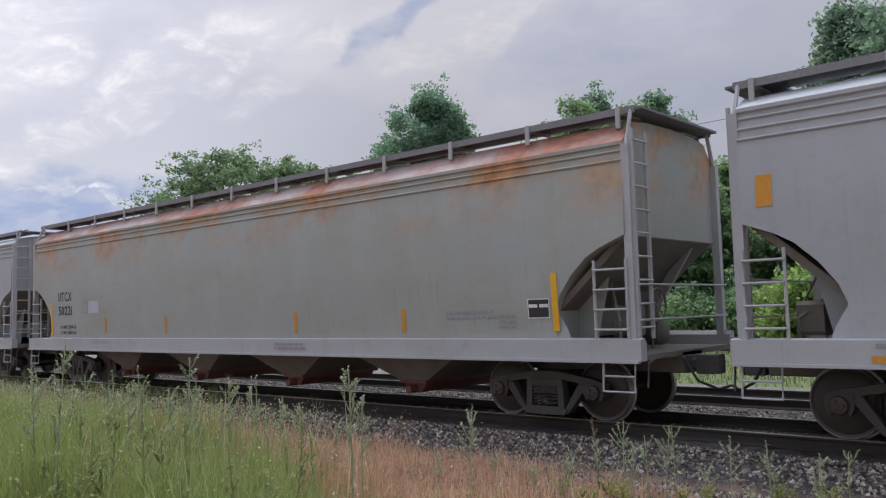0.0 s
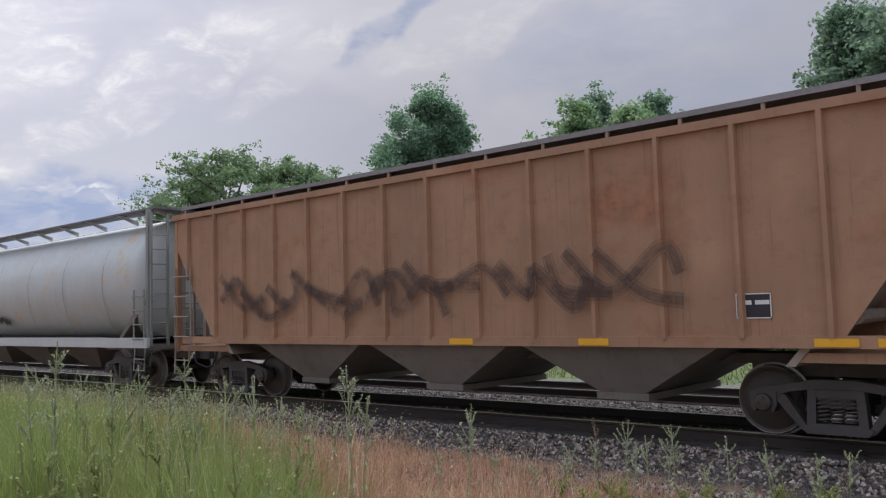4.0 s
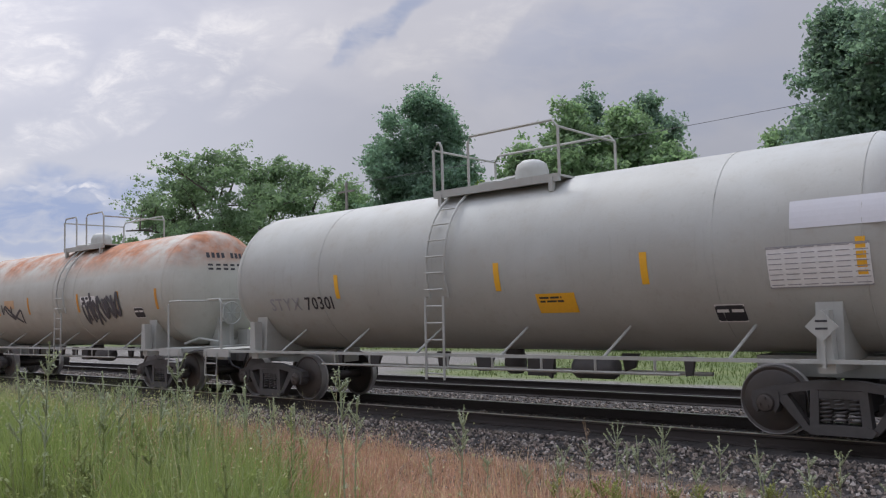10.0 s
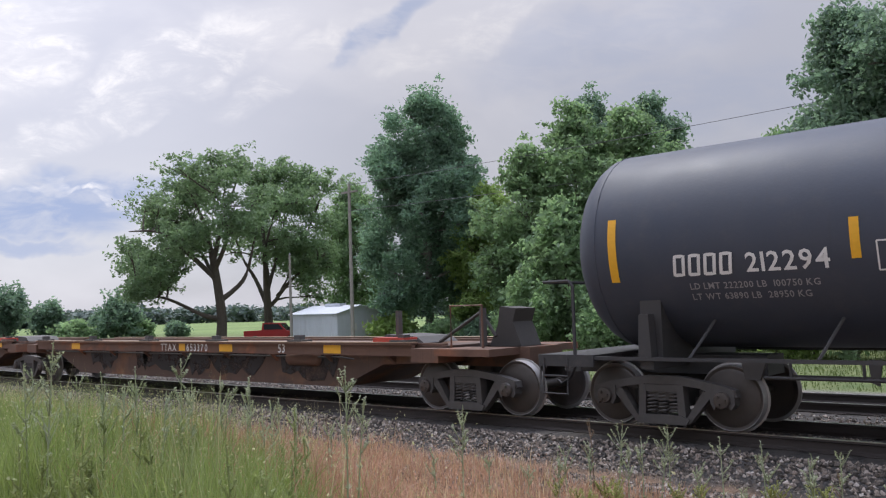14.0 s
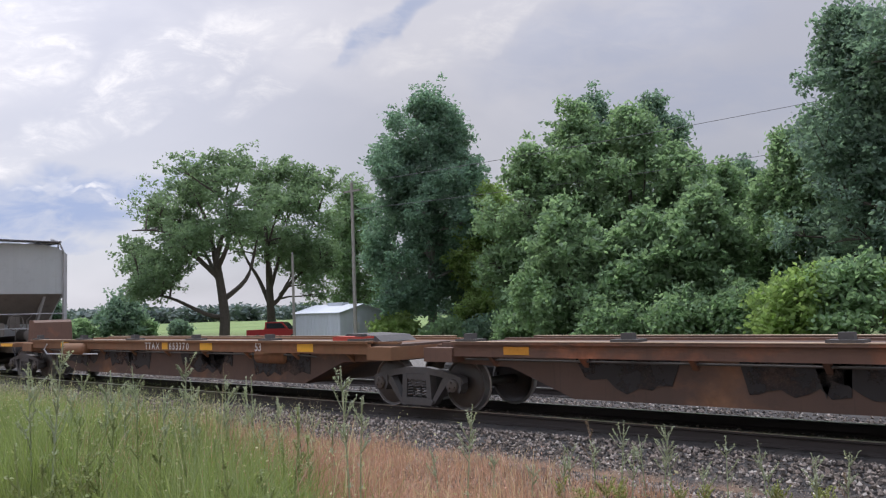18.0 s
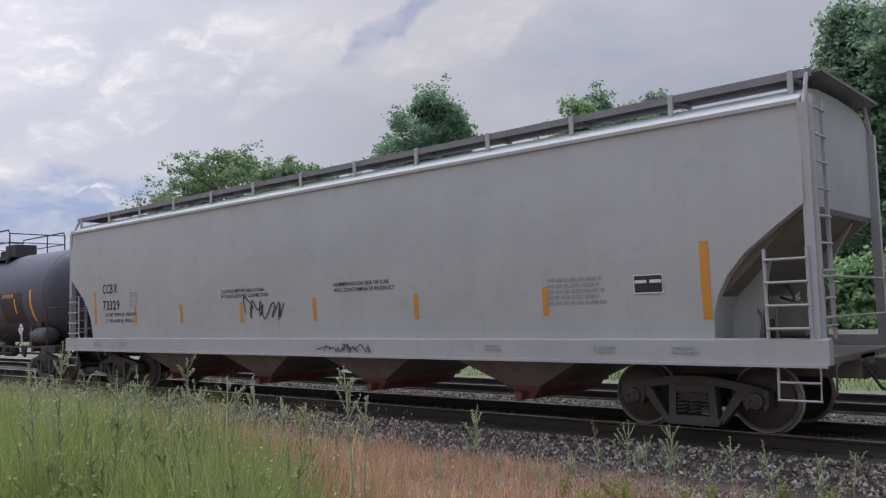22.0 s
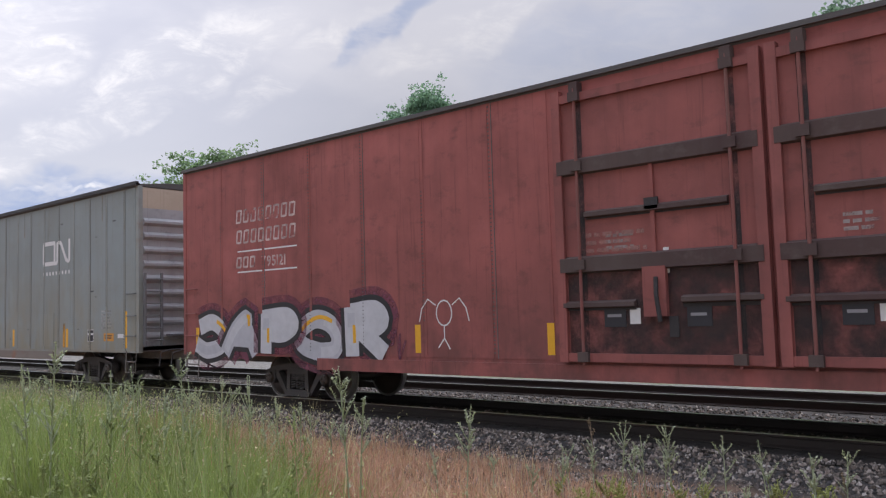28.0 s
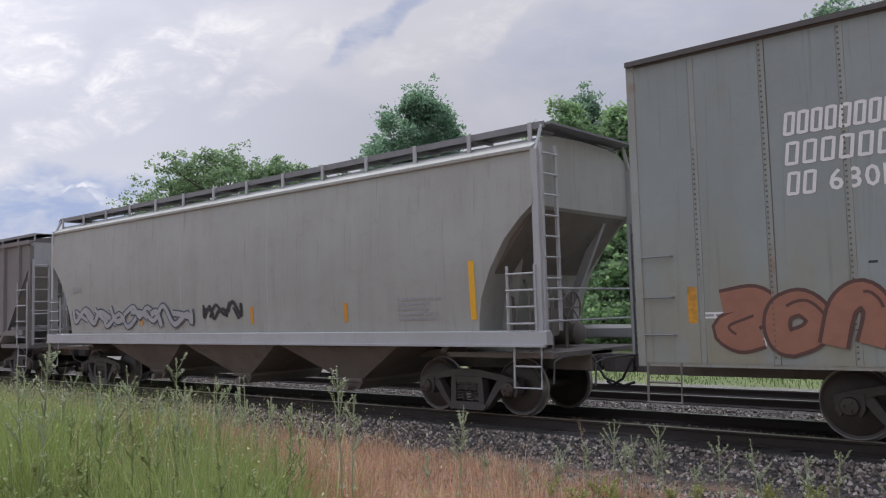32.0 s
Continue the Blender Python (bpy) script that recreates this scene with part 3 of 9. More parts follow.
def tree(x, y, height, lobes, trunk_r, col, seed, label, leaves=9000, leaf=.26, stems=1, bark=None, base=None, fork=.35, name="tree", glow=.55, turn=0.0, limbs=None, loose=.35):
    """Tapered trunk, main limbs, a branch from the nearest limb to every lobe, and a crown of loose leaf sprays. lobes: (dx, dy, z, rx, rz)."""
    rnd = random.Random(seed)
    rng = np.random.default_rng(seed)
    z0 = (ground_z(x, y) if base is None else base) - .1
    ob = thing(name, label, "tree" if name == "tree" else name, "trees beyond the tracks", at=pose(x, y, z0))
    ct, st = math.cos(radians(turn)), math.sin(radians(turn))
    lobes = [(a * ct - b * st, a * st + b * ct, c, d, e) for a, b, c, d, e in lobes]
    wood = Shape()
    fz = height * fork
    if limbs:
        lines = [[(a * ct - b * st, a * st + b * ct, c) for a, b, c in line] for line in limbs]
        for i, line in enumerate(lines):
            r = trunk_r if i == 0 else trunk_r * .5
            wood.tube([tuple(p) for p in spatial_line(line)], r, 8, r * (.62 if i == 0 else .2))
    else:
        for k in range(stems):
            ox = 0 if stems == 1 else rnd.uniform(-.6, .6)
            bend = [(ox + rnd.uniform(-.02, .02) * height * (i / 4), rnd.uniform(-.15, .15) * (i > 0), fz * i / 4) for i in range(5)]
            wood.tube(bend, trunk_r / stems ** .5, 9, trunk_r * .7 / stems ** .5)
            wood.tube([bend[-1], (ox * .6, 0, fz + (height - fz) * .45), (ox * .3, 0, height * .9)], trunk_r * .65 / stems ** .5, 7, .03)
        lines = limb_lines(rnd, height, fz, lobes, 6)
        for line in lines[1:]:
            wood.tube([tuple(p) for p in spatial_line(line)], trunk_r * .42, 6, .04)
    spots = [p for line in lines for p in spatial_line(line)]
    for dx, dy, lz, rx, rz in lobes[::2] if len(lobes) > 60 else lobes:
        b = Vector((dx, dy, lz))
        a = min(spots, key=lambda p: (p - b).length + (3 if p.z > lz - .3 else 0))
        m = a.lerp(b, .5) + Vector((rnd.uniform(-.3, .3), rnd.uniform(-.3, .3), rnd.uniform(-.1, .3)))
        thick = min(trunk_r * .24, .03 + .02 * (b - a).length)
        wood.tube([a, a.lerp(m, .5) + Vector((0, 0, .1)), m, m.lerp(b, .5), b], thick, 5, .02)
        for _ in range(4):
            c = b + Vector((rnd.uniform(-1, 1) * rx, rnd.uniform(-1, 1) * rx, rnd.uniform(-.6, .9) * rz)) * .85
            wood.tube([m.lerp(b, .4), m.lerp(c, .7) + Vector((0, 0, .1)), c], thick * .45, 4, .012)
    part("trunk", wood, bark or BARK, ob, "branching bark-covered trunk", smooth=True)
    vol = np.array([rx * rx * rz for *_, rx, rz in lobes]) ** .8
    counts = (leaves * (1 - loose) * vol / vol.sum()).astype(int)
    P = []
    for (dx, dy, lz, rx, rz), c in zip(lobes, counts):
        # sprays: small clusters spread through the lobe, denser near its surface
        k = max(6, c // 22)
        d = rng.normal(0, 1, (k, 3))
        d /= np.linalg.norm(d, axis=1)[:, None]
        d *= (rng.uniform(.15, 1, (k, 1)) ** .5) * rng.uniform(.65, 1.45, (k, 1))
        d[:, 2] += (rng.uniform(0, 1, k) < .12) * rng.uniform(.2, .9, k)
        cen = d * np.array([rx, rx, rz]) + np.array([dx, dy, lz])
        P.append((cen[:, None] + rng.normal(0, 1, (k, 22, 3)) * np.array([.34, .34, .24]) * min(1.25, .35 + rx * .25)).reshape(-1, 3))
    # loose sprays between neighbouring lobes soften the crown
    body = np.array(lobes)
    near = np.argsort(((body[:, None, :3] - body[None, :, :3]) ** 2).sum(-1), axis=1)[:, 1:5]
    k = int(leaves * loose / 16)
    i = rng.integers(0, len(body), k)
    j = near[i, rng.integers(0, near.shape[1], k)]
    f = rng.uniform(0, 1, (k, 1))
    cen = body[i, :3] * (1 - f) + body[j, :3] * f
    reach = (body[i, 3:4] * (1 - f) + body[j, 3:4] * f) * np.array([1, 1, .85])
    d = rng.normal(0, 1, (k, 3))
    d /= np.linalg.norm(d, axis=1)[:, None]
    cen = cen + d * reach * rng.uniform(.3, 1.12, (k, 1))
    P.append((cen[:, None] + rng.normal(0, 1, (k, 16, 3)) * np.array([.30, .30, .26])).reshape(-1, 3))
    P = np.concatenate(P)
    n = len(P)
    u = rng.normal(0, 1, (n, 3)) * np.array([1, 1, .75]) + np.array([0, 0, -.25])
    u /= np.linalg.norm(u, axis=1)[:, None]
    w = np.cross(u, rng.normal(0, 1, (n, 3)))
    w /= np.linalg.norm(w, axis=1)[:, None] + 1e-6
    s = rng.uniform(.6, 1.25, n)[:, None] * leaf
    v = np.stack([P - u * s * .5, P + w * s * .30, P + u * s * .6, P - w * s * .30], 1)
    part("crown", scatter_mesh("crown", leafy(col[0], col[1], glow, .4, .2), v, [(0, 1, 2, 3)]), None, ob, "loose crown of small leaves")
    return ob


def spatial_line(pts, steps=4):
    """A smooth line through points in space."""
    a = smooth_line([(p[0], p[1]) for p in pts], False, steps)
    b = smooth_line([(p[2], 0) for p in pts], False, steps)
    return [Vector((p[0], p[1], q[0])) for p, q in zip(a, b)]


def lobes_for(seed, count, rx, z0, z1, lean=0.0, r=(.26, .42), squash=.8, taper=.6):
    """Crown lobes scattered through an upright body of half width rx between the heights z0 and z1."""
    rnd = random.Random(seed)
    out = []
    for i in range(count):
        f = (i + rnd.random()) / count
        wide = rx * (math.sin(math.pi * min(1, .18 + f * .86)) ** taper)
        a, q = rnd.uniform(0, 6.28), rnd.uniform(.25, .82)
        rr = rx * rnd.uniform(*r)
        room = max(.2, wide - rr * .75)
        out.append((math.cos(a) * room * q * 1.2 + lean * f, math.sin(a) * room * q, z0 + rr * squash * .5 + (z1 - z0 - rr * squash * 1.4) * f, rr, rr * squash))
    return out


def crown_lobes(seed, count, zs, left, right, r, squash=.75, open_low=None):
    """Crown lobes between a left and a right outline given by height; open_low keeps a space about the fork bare."""
    rnd = random.Random(seed)
    out = []
    while len(out) < count:
        z, rr = rnd.uniform(zs[0], zs[-1]), rnd.uniform(*r)
        a, b = float(np.interp(z, zs, left)) + rr * .7, float(np.interp(z, zs, right)) - rr * .7
        if b < a:
            a = b = (a + b) / 2
        x = rnd.uniform(a, b)
        if open_low and open_low[0] < x < open_low[1] and z < open_low[2]:
            continue
        out.append((x, rnd.uniform(-.5, .5) * (b - a + 1), z, rr, rr * squash))
    return out


def at_bearing(az, dist):
    return -math.sin(radians(az)) * dist, math.cos(radians(az)) * dist


LEAF_DARK = ("leaf_dark", (.165, .25, .195))
LEAF_MID = ("leaf_mid", (.205, .305, .18))
LEAF_BRIGHT = ("leaf_bright", (.225, .32, .12))
LEAF_WALNUT = ("leaf_walnut", (.17, .25, .155))


def make_trees():
    # two open-crowned old trees
    x, y = at_bearing(56.1, 78)
    lb = crown_lobes(301, 60, (4.8, 7, 10.5, 13, 15.5, 17.0), (-8.8, -9.4, -9.7, -8.3, -6.5, -3.4), (-3.0, 1.4, 4.0, 5.4, 5.6, 4.2), (1.1, 1.9), .72, (-3.6, 1.2, 8.8))
    lb = [(a, b, c * .96, d, e * .96) for a, b, c, d, e in lb]
    tree(x, y, 16.9, lb, .52, LEAF_WALNUT, 3, "old broad tree with an open light-green crown and dark forked trunk", 36000, .31, fork=.30, turn=56, loose=.15, limbs=(
        ((0, 0, 0), (.1, 0, 2.4), (-.2, 0, 5.0), (-.7, 0, 8.2)), ((0, 0, 2.4), (-1.5, .3, 2.7), (-4.7, .6, 4.3), (-7.2, .4, 4.6)), ((-.4, 0, 6.0), (-3.2, -.6, 8.7), (-5.2, -.8, 10.2), (-7.8, -.5, 10.3)),
        ((-.7, 0, 8.0), (-1.6, .6, 11.7), (-3.2, .9, 14.8)), ((-.6, 0, 7.8), (.4, .2, 11.7), (1.6, -.2, 15.2)), ((0, 0, 4.0), (2.0, .4, 5.8), (2.8, .8, 8.2), (3.4, .6, 11.5)), ((-.2, 0, 5.2), (-1.4, 2.4, 8.0), (-3.0, 3.5, 11.0)), ((-.5, 0, 6.8), (.6, -2.6, 9.6), (.2, -3.6, 12.6))))
    x, y = at_bearing(52.9, 84)
    lb = crown_lobes(302, 48, (4.6, 7, 11, 15, 17.6, 18.4), (1.2, -2.0, -4.4, -4.8, -4.2, -2.5), (6.6, 7.0, 7.4, 7.2, 5.8, 3.4), (1.1, 1.9), .75, (-1.5, 2.2, 8.2))
    lb = [(a, b, c * .95, d, e * .95) for a, b, c, d, e in lb]
    tree(x, y, 17.6, lb, .5, LEAF_WALNUT, 4, "broad tree with spreading limbs and light-green crown", 35000, .31, fork=.27, turn=53, loose=.15, limbs=(
        ((0, 0, 0), (-.1, 0, 1.9), (-.2, 0, 3.8), (-.3, 0, 7.2)), ((-.2, 0, 3.4), (-1.3, .3, 6.1), (-2.6, .4, 8.4), (-3.6, .2, 11.4)), ((-.3, 0, 7.0), (-.6, .5, 12.3), (-.4, .3, 16.6)), ((-.1, 0, 3.4), (1.0, .2, 4.6), (3.0, .3, 8.9), (4.7, .2, 12.9)),
        ((.8, 0, 4.4), (2.4, -.6, 6.2), (5.4, -.8, 8.4)), ((-.2, 0, 5.0), (.8, 2.5, 8.5), (1.6, 3.4, 12.0)), ((-.2, 0, 5.4), (-.4, -2.4, 8.6), (.6, -3.4, 12.4))))
    x, y = at_bearing(47.2, 92)
    tree(x, y, 17.5, lobes_for(21, 26, 4.9, 2.2, 17.4, r=(.3, .42), squash=.9, taper=.4), .35, LEAF_MID, 5, "full green tree behind a utility pole", 28000, .32)
    # the tall dark tree and its neighbour stems
    x, y = at_bearing(42.2, 70)
    lb = crown_lobes(303, 120, (2.6, 7, 12, 16, 18.6, 20.0, 21.0), (-4.6, -5.8, -5.9, -5.2, -4.2, -3.2, -1.6), (4.8, 5.7, 5.9, 5.8, 4.9, 3.4, 1.6), (.7, 1.5), 1.1) + [(-1.2, 0, 21.0, .7, 1.5), (.4, .5, 20.8, .6, 1.3), (-2.6, 0, 19.6, .7, 1.2), (3.9, 0, 18.2, .7, 1.3), (-4.4, 0, 16.6, .8, 1.2), (2.6, 0, 19.9, .9, 1.3), (0, -1, 16.2, 2.2, 1.9), (1.2, -1, 18.3, 1.9, 1.6), (-1.4, -1, 13.6, 2.4, 2.0), (.6, -1, 10.6, 2.5, 2.1), (1.8, -1, 14.4, 2.0, 1.8)]
    lb = [(a * .92, b * .92, c * .955, d * .92, e * .955) for a, b, c, d, e in lb]
    tree(x, y, 20.5, lb, .45, ("leaf_maple", (.168, .268, .205)), 6, "tall dense dark green tree with several bare grey stems", 115000, .28, stems=3, bark=GREYBARK, fork=.42, turn=42)
    # the wood to its side
    wood = ((37.6, 66, 12.0, 3.4, LEAF_BRIGHT), (35.0, 60, 14.2, 3.8, LEAF_MID), (31.6, 61, 17.2, 4.4, LEAF_MID), (28.2, 60, 16.6, 4.3, LEAF_MID), (30.6, 72, 20.6, 3.8, LEAF_DARK), (26.4, 72, 20.2, 4.2, LEAF_DARK), (25.0, 58, 13.2, 3.6, LEAF_MID), (22.2, 60, 11.9, 3.2, LEAF_MID), (32.5, 50, 8.6, 3.2, LEAF_MID), (27.4, 48, 7.6, 3.4, LEAF_MID), (23.6, 48, 8.8, 2.8, LEAF_MID), (21.0, 66, 12.8, 3.2, LEAF_DARK), (39.4, 74, 10.5, 3.4, LEAF_DARK))
    for i, (az, dist, h, rx, col) in enumerate(wood):
        x, y = at_bearing(az, dist)
        tree(x, y, h * 1.04, lobes_for(50 + i, 70, rx * 1.3, h * .04, h * 1.04, r=(.14, .28), squash=1.1, taper=.36), .26, col, 60 + i, "leafy green tree at the edge of the wood" if col != LEAF_DARK else "taller dark green tree behind the wood's edge", 26000, .33, fork=.22, loose=.45)
    # the big trees at the near end, with bushes under them
    near = ((14.4, 46, 17.4, 4.4, LEAF_DARK), (10.0, 44, 19.8, 4.8, LEAF_DARK), (17.6, 50, 12.0, 3.4, LEAF_MID), (4.5, 46, 18.0, 5.0, LEAF_MID), (13.0, 55, 19.5, 4.6, LEAF_DARK))
    for i, (az, dist, h, rx, col) in enumerate(near):
        x, y = at_bearing(az, dist)
        tree(x, y, h, lobes_for(80 + i, 66, rx * 1.2, h * .05, h * 1.02, r=(.16, .28), squash=.8, taper=.62), .3, col, 90 + i, "large layered deciduous tree near the line", 42000, .27, fork=.25, loose=.35)
    bushes = ((19.2, 39, 3.4, 2.2, LEAF_BRIGHT), (17.0, 37, 4.3, 2.2, LEAF_BRIGHT), (14.6, 36, 4.6, 2.2, LEAF_MID), (12.2, 37, 4.2, 2.4, LEAF_BRIGHT), (44.5, 66, 2.2, 2.2, LEAF_BRIGHT), (41.0, 64, 1.8, 2.2, LEAF_MID), (36.0, 56, 2.6, 2.6, LEAF_MID), (30.0, 46, 3.0, 2.8, LEAF_MID), (25.2, 44, 3.2, 2.6, LEAF_MID), (21.6, 44, 3.6, 2.4, LEAF_MID), (38.0, 62, 2.0, 2.2, LEAF_DARK), (33.4, 60, 2.6, 3.0, LEAF_DARK), (9.0, 38, 4.6, 2.6, LEAF_MID),
              (69.0, 96, 6.8, 3.6, LEAF_DARK), (66.4, 96, 5.0, 2.8, LEAF_DARK), (62.6, 92, 5.6, 3.5, LEAF_DARK), (61.2, 94, 2.8, 1.8, LEAF_MID), (58.9, 90, 2.3, 1.3, LEAF_DARK), (65.0, 90, 2.4, 2.4, LEAF_MID))
    for i, (az, dist, h, rx, col) in enumerate(bushes):
        x, y = at_bearing(az, dist)
        tree(x, y, h, lobes_for(120 + i, 10, rx, h * .12, h * .95, r=(.34, .5), taper=.35), .08, col, 130 + i, "dense leafy green bush", 6000, .26 if dist < 60 else .38, fork=.12, name="bush")
    # far tree line
    rng = np.random.default_rng(9)
    v = []
    for i in range(160):
        az, dist = rng.uniform(40, 78), rng.uniform(380, 460)
        x, y = at_bearing(az, dist)
        k = 110
        d = rng.normal(0, 1, (k, 3))
        d /= np.linalg.norm(d, axis=1)[:, None]
        p = d * np.array([7, 7, 4.2]) * rng.uniform(.5, 1, (k, 1)) + np.array([x, y, 3.0 + rng.uniform(-1, .8)])
        a = rng.uniform(0, 6.28, k)
        u = np.stack([np.cos(a), np.sin(a), rng.normal(0, .4, k)], -1) * 1.3
        w = np.stack([-np.sin(a), np.cos(a), rng.normal(0, .6, k)], -1) * .9
        v.append(np.stack([p - u, p + w, p + u, p - w], 1))
    # distance haze is mixed into this greyed, bluish leaf colour
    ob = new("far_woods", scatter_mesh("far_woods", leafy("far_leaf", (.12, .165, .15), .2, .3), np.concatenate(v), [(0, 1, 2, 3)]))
    tagged(ob, "band of distant woods behind the field, haze mixed into its colour", "woods", kind="stuff")


make_trees()


# ---- shed, pick-up truck, poles and wires ----
def make_shed():
    metal = paint("shed_metal", (.62, .66, .72), .45, .2, (.35, .35, .34), streak=.3)
    x, y = at_bearing(48.4, 72)
    shed = thing("shed", "white sheet-metal shed with a low gable roof", "shed", at=pose(x, y, -.62, 0, 0, 3.4))
    L, W, H = 2.75, 2.7, 2.45
    # long wall faces one way, gable the other
    for k in (-1, 1):
        part("side_wall", Shape().box(-L, L, k * W - .04, k * W + .04, 0, H), metal, shed)
        part("gable_wall", Shape().prism_x([(-W, 0), (W, 0), (W, H), (0, H + .62), (-W, H)], k * L - .04, k * L + .04), metal, shed)
        s = Shape().prism_x([(k * (W + .2), H - .06), (k * (W + .2), H + .0), (0, H + .70), (0, H + .62)][::k], -L - .2, L + .2)
        part("roof", s, metal, shed, "white metal roof slope")
    for i in range(14):
        x0 = -L + .25 + i * (2 * L - .5) / 13
        part("wall_rib", Shape().box(x0 - .025, x0 + .025, -W - .065, -W - .04, 0, H), metal, shed)
    part("vent", Shape().box(-.9, .9, -.5, .3, H + .5, H + .86), metal, shed)
    for y0 in (-.9, .2):
        s = Shape().box(L + .04, L + .05, y0, y0 + .45, 1.0, 1.6)
        part("wall_plate", s, WHITE, shed, "pale patch on the gable")
    # parked pick-up, seen past the shed
    red = paint("car_red", (.32, .02, .02), .3, .15, streak=.1)
    x, y = at_bearing(52.5, 74)
    car = thing("pickup_truck", "parked red pick-up truck beside the shed", "truck", at=pose(x, y, -.6, 0, 0, 35))
    body = Shape().prism_y([(-2.6, .5), (2.5, .5), (2.6, .95), (1.2, 1.1), (.6, 1.75), (-.9, 1.78), (-1.0, 1.15), (-2.6, 1.12)], -.9, .9)
    part("body", body, red, car)
    glass = plain("car_glass", (.02, .025, .03), .1)
    part("side_window", Shape().prism_y([(-.8, 1.2), (.95, 1.2), (.52, 1.66), (-.8, 1.68)], -.915, -.905), glass, car)
    part("windscreen", Shape().prism_y([(1.16, 1.14), (1.2, 1.14), (.66, 1.72), (.62, 1.72)], -.8, .8), glass, car)
    for x in (-1.6, 1.6):
        for k in (-1, 1):
            part("wheel", Shape().lathe([(k * .72, .36), (k * .92, .36), (k * .93, .2)], 16, "y", (x, 0, .36)), HOSE, car)
    # poles and wires
    wood = plain("pole_wood", (.30, .28, .25), .85, 0, .3, 5)
    ends = []
    for az, dist, h, r in ((51.45, 70, 7.4, .13), (47.3, 66, 12.8, .16)):
        x, y = at_bearing(az, dist)
        p = thing("utility_pole", "weathered wooden utility pole", "pole", "utility poles", at=pose(x, y, -.62))
        part("post", Shape().tube([(0, 0, 0), (-.12, 0, h)], r, 10, r * .75), wood, p, smooth=True)
        part("insulator", Shape().lathe([(h, .05), (h + .1, .09), (h + .18, .05)], 8, "z", (-.12, 0, 0)), GREYINK, p)
        if h > 10:
            part("cross_arm", Shape().box(-1.0, .8, -.08, .08, h - .75, h - .6), wood, p)
        ends.append((x, y, h - .6))
    a = ends[1]
    for k, (za, zb) in enumerate(((a[2] - .1, 18.0), (a[2] - 2.2, 14.4))):
        bx, by = 30.0, 62.0 + k
        pts = [(a[0] + (bx - a[0]) * f, a[1] + (by - a[1]) * f, za + (zb - za) * f - 4 * .9 * f * (1 - f)) for f in [i / 24 for i in range(25)]]
        w = thing("overhead_wire", "thin sagging overhead wire", "wire", "overhead wires")
        part("cable", Shape().tube(pts, .02, 5), plain("wire_grey", (.12, .12, .13), .6), w)
        pole_h = zb + .7
        p = thing("utility_pole", "weathered wooden utility pole", "pole", "utility poles", at=pose(bx, by, -.62)) if k == 0 else None
        if p:
            part("post", Shape().tube([(0, 0, 0), (0, 0, 18.6)], .18, 10, .13), wood, p, smooth=True)


make_shed()
# ---- rolling stock: shared running gear ----
WHEEL_R = .457
AXLE_GAP = 1.778
WHEELSETS = []


def make_wheelset():
    s = Shape()
    for side in (-1, 1):
        y = side * .72
        prof = [(-.07, .12), (-.07, .36), (-.045, .40), (-.065, .447), (.0, WHEEL_R), (.062, WHEEL_R + .004), (.068, .49), (.088, .487), (.095, .44), (.055, .39), (.03, .34), (.06, .14), (.06, .10)]
        prof = [(-side * a, r) for a, r in prof]
        s.lathe(prof, 28, "y", (0, y, 0))
    s.lathe([(-.98, .07), (-.6, .085), (.6, .085), (.98, .07)], 12, "y")
    for side in (-1, 1):
        s.lathe([(side * .95, .115), (side * 1.115, .12), (side * 1.14, .105), (side * 1.15, .07), (side * 1.15, .01)], 16, "y")
        for k in range(3):
            a = 2 * math.pi * k / 3
            s.lathe([(side * 1.145, .02), (side * 1.172, .018), (side * 1.173, .002)], 6, "y", (.06 * math.cos(a), 0, .06 * math.sin(a)))
    return s


def wheel_steel():
    """Dull rusty steel whose rolling rim is worn bright."""
    m, t, b = shader("wheel_steel")
    dark = (.058, .052, .048)
    c = mixed(t, times(t, noise_at(t, 18, 4), .4), dark, (.045, .036, .03))
    c = mixed(t, times(t, noise_at(t, 3, 5), .3), c, (.11, .082, .062))
    co = t.nodes.new("ShaderNodeTexCoord")
    flat = t.nodes.new("ShaderNodeVectorMath")
    flat.operation = "MULTIPLY"
    flat.inputs[1].default_value = (1, 0, 1)
    length = t.nodes.new("ShaderNodeVectorMath")
    length.operation = "LENGTH"
    t.links.new(co.outputs["Object"], flat.inputs[0])
    t.links.new(flat.outputs[0], length.inputs[0])
    r = t.nodes.new("ShaderNodeMapRange")
    r.inputs["From Min"].default_value, r.inputs["From Max"].default_value = .430, .447
    t.links.new(length.outputs["Value"], r.inputs["Value"])
    worn = times(t, r.outputs["Result"], .85)
    t.links.new(mixed(t, worn, c, (.42, .41, .40)), b.inputs["Base Color"])
    t.links.new(times(t, worn, .7), b.inputs["Metallic"])
    b.inputs["Roughness"].default_value = .45
    return m


WHEEL_STEEL = wheel_steel()


